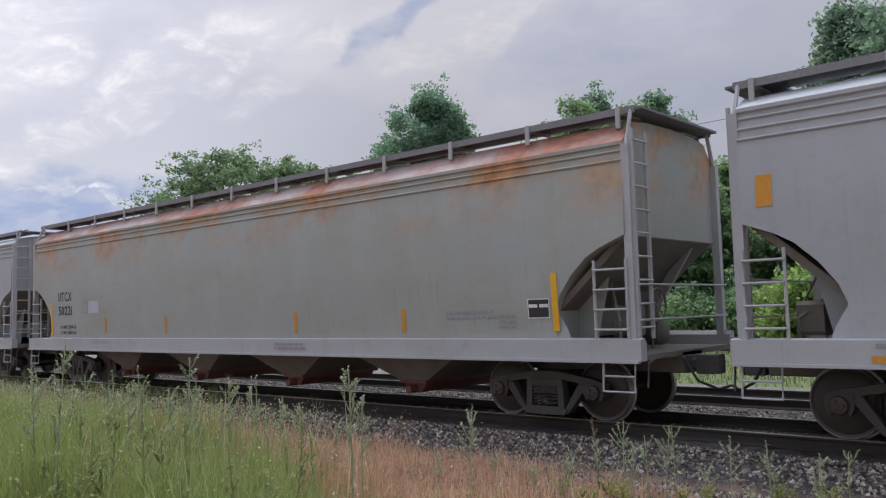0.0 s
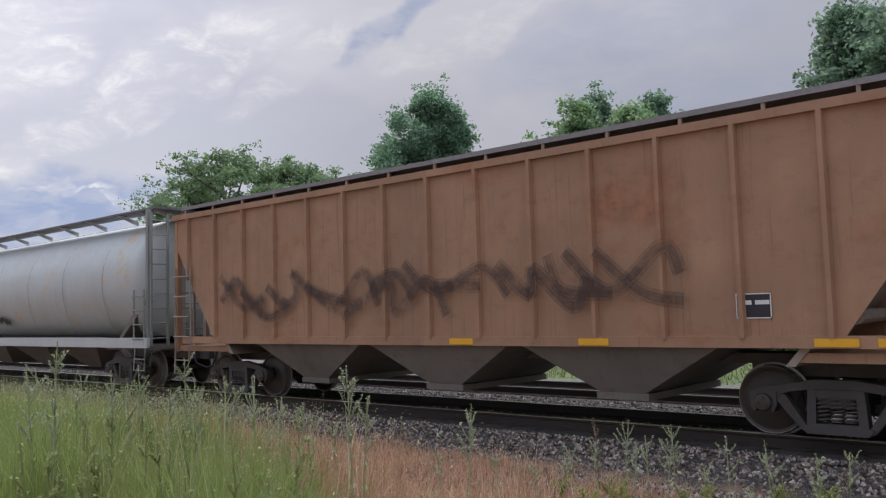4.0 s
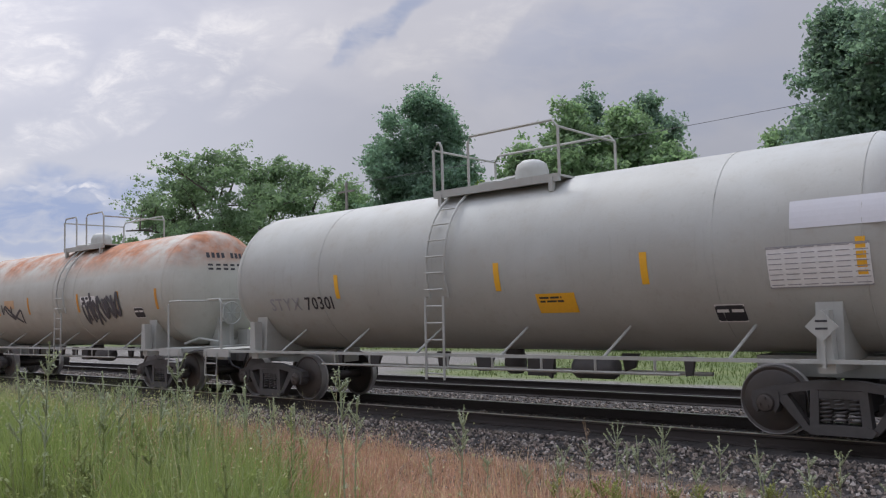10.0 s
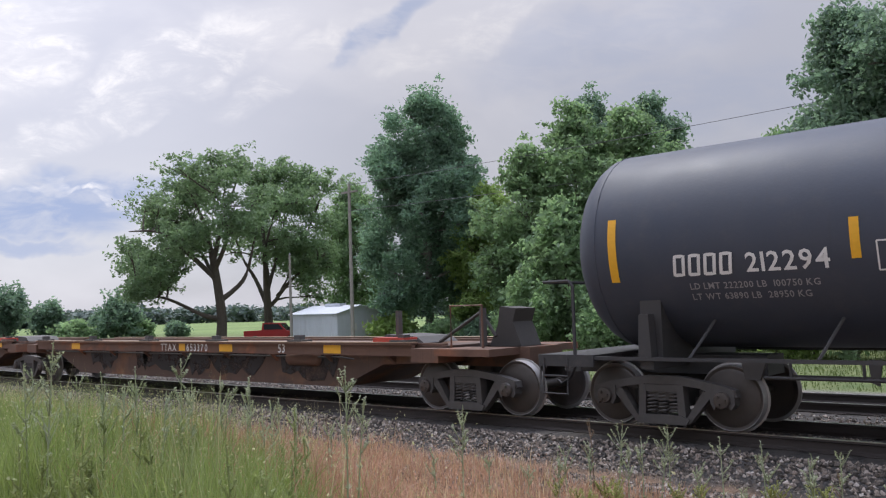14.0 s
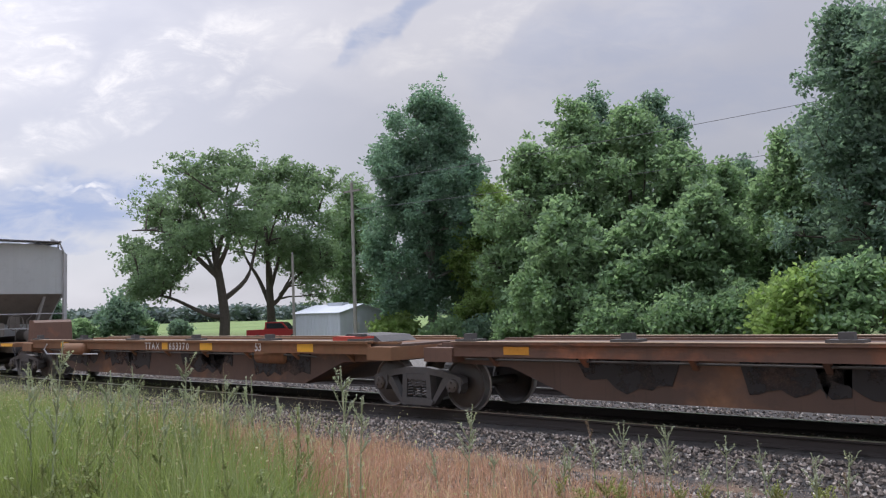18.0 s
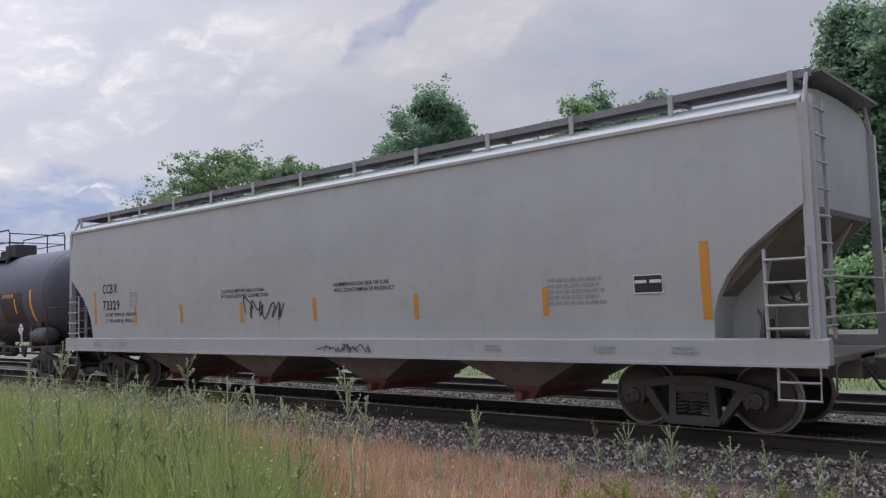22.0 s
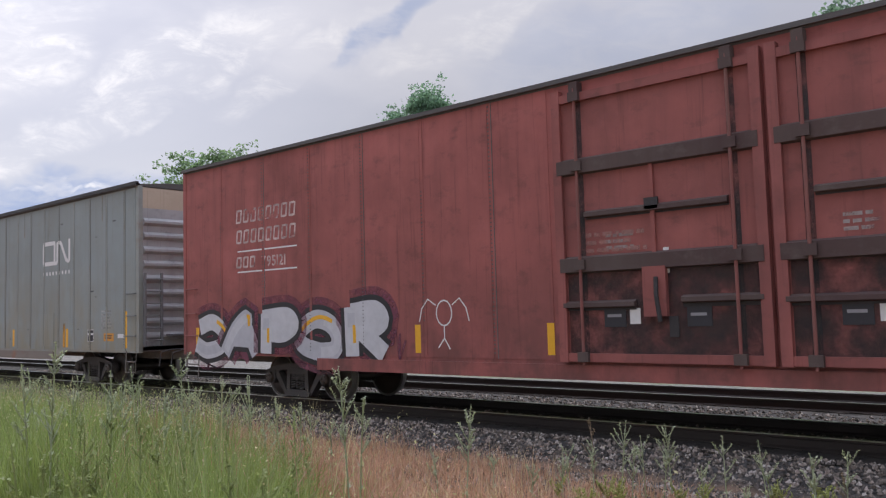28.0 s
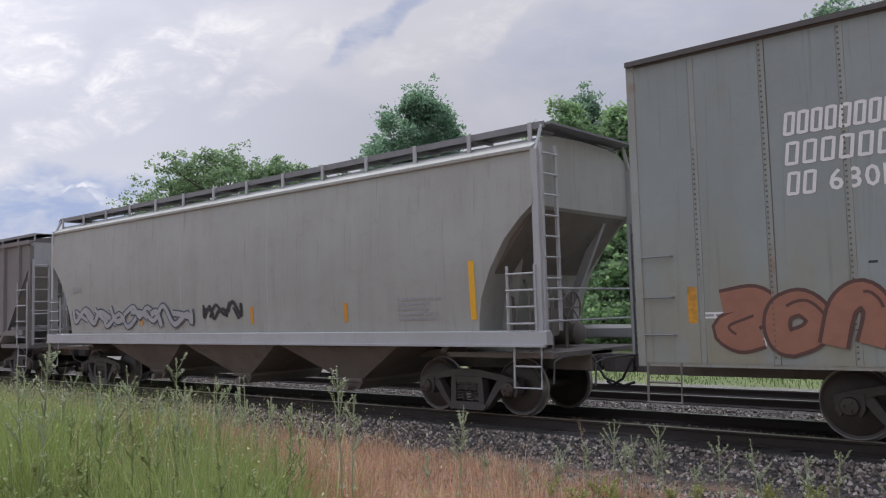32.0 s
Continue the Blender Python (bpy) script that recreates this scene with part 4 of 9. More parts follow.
def make_side_frame():
    s = Shape()
    y0, y1 = -.075, .075
    h = AXLE_GAP / 2
    top = [(-h - .2, .50), (-h - .17, .60), (-h + .05, .66), (-.62, .70), (-.25, .76), (.25, .76), (.62, .70), (h - .05, .66), (h + .17, .60), (h + .2, .50), (h + .12, .46), (h - .12, .52), (.58, .60), (.25, .645), (-.25, .645), (-.58, .60), (-h + .12, .52), (-h - .12, .46)]
    s.prism_y(top, y0, y1)
    for k in (-1, 1):
        s.prism_y([(k * (h - .12), .54), (k * (h - .27), .57), (k * .36, .17), (k * .3, .10), (k * .42, .12)][::k], y0, y1)
        s.prism_y([(k * .33, .64), (k * .23, .64), (k * .25, .2), (k * .36, .2)][::k], y0 - .01, y1 + .01)
        s.prism_y([(k * (h - .17), .60), (k * (h + .17), .60), (k * (h + .17), .40), (k * (h + .12), .33), (k * (h + .06), .40), (k * (h - .06), .40), (k * (h - .12), .33), (k * (h - .17), .42)][::k], y0 - .02, y1 + .02)
    s.prism_y([(-.42, .17), (-.36, .09), (.36, .09), (.42, .17), (.3, .22), (-.3, .22)], y0 - .03, y1 + .03)
    return s


def make_springs():
    s = Shape()
    pts = [(.074 * math.cos(i * math.pi / 4), .074 * math.sin(i * math.pi / 4), .235 + .30 * i / 48) for i in range(49)]
    return s.tube(pts, .016, 5)


def make_bolster():
    s = Shape()
    s.prism_x([(-1.06, .42), (-.5, .30), (.5, .30), (1.06, .42), (1.06, .60), (.5, .66), (-.5, .66), (-1.06, .60)], -.2, .2)
    s.lathe([(.66, .22), (.74, .2), (.80, .15)], 16, "z")
    for k in (-1, 1):
        s.box(k * .42 - .05, k * .42 + .05, -.78, .78, .33, .45)
        s.box(k * .50 - .06, k * .50 + .02, -.80, -.62, .28, .55)
        s.box(k * .50 - .06, k * .50 + .02, .62, .80, .28, .55)
    s.tube([(-.5, .1, .30), (.5, -.1, .30)], .025)
    return s


def truck(car, x):
    tr = part("truck", shared("truck_bolster", make_bolster, UNDER), None, car, at=pose(x, 0, 0))
    for y in (-1.0, 1.0):
        part("side_frame", shared("side_frame", make_side_frame, STEEL), None, tr, at=pose(0, y, 0))
        part("spring_seat", shared("spring_seat", lambda: Shape().box(-.25, .25, -.08, .08, .54, .64), STEEL), None, tr, at=pose(0, y, 0))
        for dx in (-.17, 0, .17):
            part("suspension_spring", shared("suspension_spring", make_springs, STEEL), None, tr, at=pose(dx, y, 0))
    for k in (-1, 1):
        w = part("wheelset", shared("wheelset", make_wheelset, WHEEL_STEEL, True), None, tr, at=pose(k * AXLE_GAP / 2, 0, WHEEL_R))
        WHEELSETS.append((w, car, k * AXLE_GAP / 2))
    return tr


def make_coupler():
    s = Shape()
    s.box(-.75, .05, -.09, .09, .76, .94, .03)
    s.prism_z([(.0, -.16), (.22, -.2), (.34, -.12), (.36, -.02), (.25, .0), (.24, .08), (.33, .13), (.27, .2), (.0, .16)], .71, .99)
    s.box(-.8, -.1, -.24, .24, .72, .98)
    return s


def couplers(car, half):
    for k in (-1, 1):
        part("coupler", shared("coupler", make_coupler, STEEL), None, car, "rusty steel coupler", at=pose(k * (half + .12), 0, 0, 0, 0, 0 if k > 0 else 180))
        s = Shape()
        x = k * (half + .02)
        s.tube([(x, -.35, .95), (x + k * .2, -.33, .62), (x + k * .45, -.2, .50), (x + k * .6, -.1, .55)], .022)
        part("air_hose", s, HOSE, car, smooth=True)
        s = Shape().tube([(x - k * .05, -.3, 1.0), (x - k * .02, -1.2, 1.0), (x, -1.45, .95), (x, -1.5, .62)], .016)
        part("cut_lever", s, STEEL, car, smooth=True)


# ---- writing, stripes and sprayed paint that follow a car's side ----
GLYPHS = {}


def make_glyphs():
    for ch in "0123456789ABCDEFGHIKLMNOPQRSTUWXY":
        cu = bpy.data.curves.new("glyph", "FONT")
        cu.body, cu.size, cu.resolution_u, cu.offset = ch, 1.0, 2, .014
        ob = new("glyph", cu)
        me = bpy.data.meshes.new_from_object(ob.evaluated_get(bpy.context.evaluated_depsgraph_get()))
        xs = [v.co.x for v in me.vertices]
        GLYPHS[ch] = ([(v.co.x - min(xs), v.co.y) for v in me.vertices], [tuple(p.vertices) for p in me.polygons], max(xs) - min(xs))
        bpy.data.objects.remove(ob); bpy.data.curves.remove(cu); bpy.data.meshes.remove(me)


make_glyphs()
Side = namedtuple("Side", "at")  # at(z): the half width of the car at the height z


def on_side(side, x, z, proud=.008):
    return (x, -(side.at(z) + proud), z)


def decal(car, side, name, x0, x1, z0, z1, mat, label="", lean=0.0, proud=.007, steps=5):
    s, v = Shape(), []
    for i in range(steps + 1):
        z = z0 + (z1 - z0) * i / steps
        v += [on_side(side, x0 + lean * (z - z0), z, proud), on_side(side, x1 + lean * (z - z0), z, proud)]
    s.add(v, [(2 * i, 2 * i + 1, 2 * i + 3, 2 * i + 2) for i in range(steps)])
    return part(name, s, mat, car, label)


def lettering(car, side, text, x, z, h, mat, name="lettering", squeeze=1.0, gap=.14, proud=.009):
    """Characters of height h from x on; returns where they end."""
    s = Shape()
    for ch in text:
        if ch == " ":
            x += h * .45 * squeeze
            continue
        if ch in "._-:&":
            s.add([on_side(side, x, z), on_side(side, x + h * .3, z), on_side(side, x + h * .3, z + h * .2), on_side(side, x, z + h * .2)], [(0, 1, 2, 3)])
            x += h * .45 * squeeze
            continue
        pts, faces, wide = GLYPHS[ch]
        k = h / .72
        s.add([on_side(side, x + px * k * squeeze, z + py * k, proud) for px, py in pts], faces)
        x += (wide * k + h * gap) * squeeze
    part(name, s, mat, car)
    return x


def blocks(car, side, x, z, h, count, mat, wide=.46, gap=.34, name="stencil_block"):
    """Plain bars, one for each character of an owner's mark."""
    s = Shape()
    for i in range(count):
        x0 = x + i * h * (wide + gap)
        t = h * .17
        s.add([on_side(side, a, b) for a, b in ((x0, z), (x0 + h * wide, z), (x0 + h * wide, z + h), (x0, z + h))], [(0, 1, 2, 3)])
        if h >= .2:
            part("letter_bar", s, mat, car)
            s = Shape()
    if s.v:
        tagged(part(name, s, mat, car, "row of plain painted bars"), kind="stuff")
    return x + count * h * (wide + gap)


def ring_sign(car, side, x, z, w, h, count, t, mat):
    """A company's sign as plain slanted rings, one for each character."""
    pitch = w / count
    for i in range(count):
        a, b = x + i * pitch, x + i * pitch + pitch * (.80 if h > .3 else .58)
        lean = h * .12
        pts = []
        for p, q in (((a, z), (b, z)), ((b, z), (b + lean, z + h)), ((b + lean, z + h), (a + lean, z + h)), ((a + lean, z + h), (a, z))):
            pts += [(p[0] + (q[0] - p[0]) * f / 4, p[1] + (q[1] - p[1]) * f / 4) for f in range(4)]
        s = Shape()
        ribbon(s, side, pts + [pts[0], pts[1]], t, .012)
        part("sign_ring", s, mat, car)


def fine_print(car, side, x, z, wide, rows, mat, h=.045, seed=0, pitch=1.9):
    """Small stencilled lines, as bars."""
    rnd = random.Random(seed * 7 + int(x * 10))
    s = Shape()
    for r in range(rows):
        zz, xx = z - r * h * pitch, x
        end = x + wide * rnd.uniform(.7, 1)
        while xx < end:
            w = rnd.uniform(.06, .22)
            s.add([on_side(side, a, b) for a, b in ((xx, zz), (min(end, xx + w), zz), (min(end, xx + w), zz + h), (xx, zz + h))], [(0, 1, 2, 3)])
            xx += w + h * .7
    tagged(part("stencil_note", s, mat, car), kind="stuff")


def data_panel(car, side, x, z, w, h, dark=True):
    decal(car, side, "data_panel", x, x + w, z, z + h, BLACK if dark else WHITE, "black consolidated stencil panel" if dark else "white chart panel")
    s = Shape()
    m = WHITE if dark else GREYINK
    cols, rows = ((4, 7) if w > .7 else (2, 1)) if dark else (6, 8)
    for i in range(cols):
        for j in range(rows):
            a0, a1 = x + w * (i + .1) / cols, x + w * (i + .9) / cols
            b0, b1 = z + h * (j + .55) / rows, z + h * (j + .72) / rows
            s.add([on_side(side, a, b, .011) for a, b in ((a0, b0), (a1, b0), (a1, b1), (a0, b1))], [(0, 1, 2, 3)])
    for a0, a1, b0, b1 in ((x, x + w, z, z + .015), (x, x + w, z + h - .015, z + h), (x, x + .015, z, z + h), (x + w - .015, x + w, z, z + h)):
        s.add([on_side(side, a, b, .011) for a, b in ((a0, b0), (a1, b0), (a1, b1), (a0, b1))], [(0, 1, 2, 3)])
    part("panel_print", s, m, car)


def stripes(car, side, xs, z0=1.45, z1=1.85, w=.10, mat=None, lean=0.0):
    for x in xs:
        decal(car, side, "reflector_stripe", x - w / 2, x + w / 2, z0, z1, mat or YELLOW, lean=lean)


def ribbon(s, side, pts, w, proud=.012):
    """A sprayed line through (x, z) points."""
    v, k = [], len(pts)
    for i, (x, z) in enumerate(pts):
        a, b = pts[max(0, i - 1)], pts[min(k - 1, i + 1)]
        dx, dz = b[0] - a[0], b[1] - a[1]
        n = math.hypot(dx, dz) or 1
        ox, oz = -dz / n * w / 2, dx / n * w / 2
        up = proud + .00004 * (len(s.v) / 2 + i)  # every stroke lies a hair over the one before
        v += [on_side(side, x + ox, z + oz, up), on_side(side, x - ox, z - oz, up)]
    s.add(v, [(2 * i, 2 * i + 1, 2 * i + 3, 2 * i + 2) for i in range(k - 1)])


def spray(name, col):
    return plain("spray_" + name, col, .55, 0, .2, 7)


def worn_spray(name, col, cover=.6):
    """Sprayed paint that has half worn or washed off."""
    key = ("worn", name)
    if key in MATS:
        return MATS[key]
    m, t, b = shader("worn_" + name)
    b.inputs["Base Color"].default_value = (*col, 1)
    b.inputs["Roughness"].default_value = .7
    t.links.new(times(t, times(t, noise_at(t, 2.2, 7, lo=.3, hi=.62, rough=.7), .75), cover, "MULTIPLY"), b.inputs["Alpha"])
    MATS[key] = m
    return m


def crown_piece(car, side, tips, floor, coats, line, label, seed):
    """A wide sprayed piece: a body with long pointed tips, swept blades in it, pale strands over them."""
    rnd = random.Random(seed)
    body = Shape()
    rim = []
    for (xa, za), (xb, zb) in zip(tips, tips[1:]):
        low = floor + .50 * (min(za, zb) - floor) + rnd.uniform(-.12, .12)
        rim += smooth_line([(xa, za), (xa + (xb - xa) * .13, low + (za - low) * .34), (xa + (xb - xa) * .45, low + .04), (xa + (xb - xa) * .62, low), (xa + (xb - xa) * .88, low + (zb - low) * .34), (xb, zb)], False, 4)[:-1]
    rim.append(tips[-1])
    v = [on_side(side, x, z, .009) for p in rim for x, z in ((p[0], min(floor, p[1])), p)]
    body.add(v, [(2 * i, 2 * i + 2, 2 * i + 3, 2 * i + 1) for i in range(len(rim) - 1)])
    part("graffiti_fill", body, coats[0], car, label)
    x0, x1 = tips[0][0], tips[-1][0]

    def ceiling(x):
        return float(np.interp(x, [p[0] for p in rim], [p[1] for p in rim]))
    for i in range(26):
        xa = x0 + (x1 - x0) * rnd.uniform(.02, .95)
        xb = min(x1 - .1, max(x0 + .1, xa + rnd.choice((-1, 1)) * rnd.uniform(.5, 1.7)))
        za = floor + rnd.uniform(.02, .25) * (ceiling(xa) - floor)
        zb = floor + rnd.uniform(.45, .95) * (ceiling(xb) - floor)
        if ceiling((xa + xb) / 2) < (za + zb) / 2:
            continue
        sag = rnd.uniform(.1, .3) * (zb - za)
        mid = ((xa + xb) / 2, (za + zb) / 2 - sag)
        path = smooth_line([(xa, za), mid, (xb, zb)], False, 6)
        n = len(path) - 1
        wide = rnd.uniform(.10, .34)
        s, pr = Shape(), .011 + .0004 * i
        vv = []
        for j, (x, z) in enumerate(path):
            q = wide * math.sin(math.pi * (.12 + .88 * j / n)) / 2 + .004
            vv += [on_side(side, x - q * .5, max(floor, z + q), pr), on_side(side, x + q * .5, max(floor, z - q), pr)]
        s.add(vv, [(2 * j, 2 * j + 1, 2 * j + 3, 2 * j + 2) for j in range(n)])
        part("graffiti_blade", s, coats[1 + i % (len(coats) - 1)], car)
    for i in range(6):
        xa = x0 + (x1 - x0) * rnd.uniform(.05, .95)
        xb = xa + rnd.uniform(-1.3, 1.3)
        xb = min(x1 - .1, max(x0 + .1, xb))
        s = Shape()
        ribbon(s, side, smooth_line([(xa, floor + .05), ((xa + xb) / 2, floor + .3 * (ceiling(xb) - floor)), (xb, floor + .9 * (ceiling(xb) - floor))]), .022, .038)
        part("graffiti_stroke", s, line, car)


def blob_piece(car, side, x0, x1, z0, z1, count, fills, line, seed, label, sharp=False, line_w=.05, inner=None):
    """A sprayed piece: rows of swollen or angular forms, each outlined, with inner strokes."""
    rnd = random.Random(seed)
    edge, marks = Shape(), Shape()
    shapes = [Shape() for _ in fills]
    w = (x1 - x0) / count
    for i in range(count):
        cx, cz = x0 + (i + .5) * w, (z0 + z1) / 2 + rnd.uniform(-.05, .05) * (z1 - z0)
        rx, rz = w * rnd.uniform(.5, .62), (z1 - z0) / 2 * rnd.uniform(.85, 1.05)
        n = 9 if not sharp else 11
        pts = []
        for k in range(n):
            a = 2 * math.pi * (k + rnd.uniform(-.25, .25)) / n
            r = rnd.uniform(.78, 1.05) if not sharp else (rnd.uniform(.95, 1.2) if k % 2 else rnd.uniform(.55, .8))
            ca, sa = math.cos(a), math.sin(a)
            q = 1 / max(abs(ca), abs(sa)) ** .5
            pts.append((cx + rx * r * q * ca, min(z1 + .1, max(z0, cz + rz * r * q * sa))))
        rim = smooth_line(pts, True) if not sharp else smooth_line(pts, True, 2)
        f = shapes[i % len(fills)]
        pr = .010 + .0025 * (i % 2)
        f.add([on_side(side, cx, cz, pr)] + [on_side(side, x, z, pr) for x, z in rim], [(0, k + 1, k + 2) for k in range(len(rim) - 1)])
        ribbon(edge, side, rim, line_w, .016)
        for _ in range(2):
            a = (cx + rx * rnd.uniform(-.5, .5), cz + rz * rnd.uniform(-.7, .6))
            stroke = [a, (a[0] + rx * rnd.uniform(-.5, .5), a[1] + rz * rnd.uniform(.1, .5)), (a[0] + rx * rnd.uniform(-.5, .5), a[1] + rz * rnd.uniform(-.4, .4))]
            ribbon(marks, side, smooth_line(stroke), line_w * .9, .018)
    for f, m in zip(shapes, fills):
        if f.v:
            part("graffiti_fill", f, m, car, label)
    part("graffiti_outline", edge, line, car)
    part("graffiti_stroke", marks, inner or line, car)


def scrawl(car, side, x0, x1, z0, z1, mat, seed, count=6, w=.035, label="sprayed tag of looping lines"):
    """A quick tag of looping lines."""
    rnd = random.Random(seed)
    s = Shape()
    step = (x1 - x0) / (count * 4)
    pts = [(x0 + i * step + rnd.uniform(-2.2, 2.2) * step, z0 + (z1 - z0) * (rnd.uniform(.45, 1) if i % 2 else rnd.uniform(0, .55))) for i in range(count * 4)]
    ribbon(s, side, smooth_line(pts), w, .014)
    part("graffiti_tag", s, mat, car, label)


def spiky_piece(car, side, x0, x1, z0, z1, count, fills, line, seed, label):
    """Long pointed blades sweeping out of a low band."""
    rnd = random.Random(seed)
    shapes = [Shape() for _ in fills]
    edge = Shape()
    for i in range(count):
        bx = x0 + (x1 - x0) * (i + rnd.random()) / count
        bz = rnd.uniform(z0, z0 + (z1 - z0) * .45)
        tx, tz = bx + rnd.uniform(-.9, .9), rnd.uniform(z0 + (z1 - z0) * .35, z1) if i % 3 else rnd.uniform(z0, bz)
        w = rnd.uniform(.12, .30)
        mx, mz = (bx + tx) / 2 + rnd.uniform(-.25, .25), (bz + tz) / 2 + rnd.uniform(-.12, .05)
        left = smooth_line([(bx - w * 1.6, bz), (mx - w * .6, mz), (tx, tz)])
        right = smooth_line([(bx + w * 1.6, bz + rnd.uniform(-.1, .1)), (mx + w * .6, mz), (tx, tz)])
        f = shapes[i % len(fills)]
        pr = .010 + .0015 * (i % 5)
        v = [on_side(side, x, z, pr) for pair in zip(left, right) for x, z in pair]
        f.add(v, [(2 * k, 2 * k + 1, 2 * k + 3, 2 * k + 2) for k in range(len(left) - 1)])
        ribbon(edge, side, left, .02, .019)
    for f, m in zip(shapes, fills):
        part("graffiti_fill", f, m, car, label)
    part("graffiti_outline", edge, line, car)


# ---- common fittings ----
def ladder(car, x0, x1, y, z0, z1, mat, rungs, r=.018, name="ladder", lean=0.0):
    s = Shape()
    for x in (x0, x1):
        s.tube([(x, y, z0), (x, y + lean, z1)], r * 1.3)
    for i in range(rungs):
        f = (i + .5) / rungs
        z, yy = z0 + (z1 - z0) * f, y + lean * f
        s.tube([(x0, yy, z), (x0, yy - .04, z), (x1, yy - .04, z), (x1, yy, z)], r)
    return part(name, s, mat, car)


def end_ladder(car, x, y0, y1, z0, z1, mat, rungs, r=.018):
    s = Shape()
    for y in (y0, y1):
        s.box(x - .02, x + .02, y - .03, y + .03, z0, z1)
    for i in range(rungs):
        z = z0 + (z1 - z0) * (i + .5) / rungs
        s.tube([(x + .03, y0, z), (x + .03, y1, z)], r)
    return part("end_ladder", s, mat, car)


def stirrup(car, x0, x1, y, z0, z1, mat):
    s = Shape().tube([(x0, y, z1), (x0, y - .03, z0), (x1, y - .03, z0), (x1, y, z1)], .02)
    s.tube([(x0, y - .015, (z0 + z1) / 2), (x1, y - .015, (z0 + z1) / 2)], .016)
    part("stirrup_step", s, mat, car)


def brake_gear(car, x, k, z, mat, wheel=True):
    """Hand brake on an end: housing, wheel, chain rod and a reservoir."""
    s = Shape().box(x, x + k * .16, -.22, .12, z - .2, z + .22, .0)
    part("brake_housing", s, mat, car)
    if wheel:
        s = Shape()
        rim = [(x + k * .24, -.05 + .27 * math.cos(a), z + .27 * math.sin(a)) for a in [2 * math.pi * i / 18 for i in range(19)]]
        s.tube(rim, .018, 6)
        for i in range(4):
            a = math.pi * i / 4
            s.tube([(x + k * .24, -.05 - .27 * math.cos(a), z - .27 * math.sin(a)), (x + k * .24, -.05 + .27 * math.cos(a), z + .27 * math.sin(a))], .011, 5)
        part("brake_wheel", s, mat, car, smooth=True)
    part("brake_rod", Shape().tube([(x + k * .1, .0, z - .2), (x + k * .1, .0, 1.0)], .014), mat, car)


def reservoir(car, x, y, z, length, r, mat, name="air_reservoir"):
    s = Shape().lathe([(-length / 2, r * .35), (-length / 2 + .03, r * .75), (-length / 2 + .09, r), (length / 2 - .09, r), (length / 2 - .03, r * .75), (length / 2, r * .35)], 16, "x", (x, y, z))
    return part(name, s, mat, car, smooth=True)


def placard(car, x, y, z, mat=None, stand=1.0):
    s = Shape().prism_y([(x, z - .19), (x + .19, z), (x, z + .19), (x - .19, z)], y - .012, y)
    pl = part("placard", s, mat or SIGN, car, "white diamond hazard placard")
    s = Shape()
    for a in (-.04, .05):
        s.add([(x - .07, y - .016, z + a), (x + .07, y - .016, z + a), (x + .07, y - .016, z + a + .025), (x - .07, y - .016, z + a + .025)], [(0, 1, 2, 3)])
    part("placard_print", s, BLACK, pl)
    if stand:
        part("placard_post", Shape().box(x - .02, x + .02, y, y + .04, z - .5 * stand, z - .1), mat or SIGN, car)


# ---- covered hoppers ----
CUT_STD = ((0, 2.95), (.35, 2.7), (.75, 2.4), (1.0, 2.12), (1.15, 1.85), (1.22, 1.6), (1.24, 1.28))
CUT_WIDE = ((0, 2.76), (.42, 2.60), (.65, 2.47), (.92, 2.22), (1.13, 1.94), (1.22, 1.7), (1.2201, 1.45), (1.2202, 1.28))
CUT_OVAL = ((0, 3.35), (.25, 3.15), (.55, 2.85), (.85, 2.4), (1.05, 1.95), (1.12, 1.6), (1.14, 1.36))


def hopper_profile(z_low, eave=4.18, top=4.50, bulge=.045):
    pts = []
    for i in range(8):
        z = z_low + (eave - z_low) * i / 7
        pts.append((1.5 + bulge * 2 * math.sin(math.pi * min(1, max(0, (z - 1.0) / (eave - 1.0 + .3)))), z))
    w = pts[-1][0]
    return pts + [(w + .035, eave + .02), (w + .035, eave + .07), (w - .03, eave + .10), (1.22, top - .06), (.8, top), (0, top + .02)]


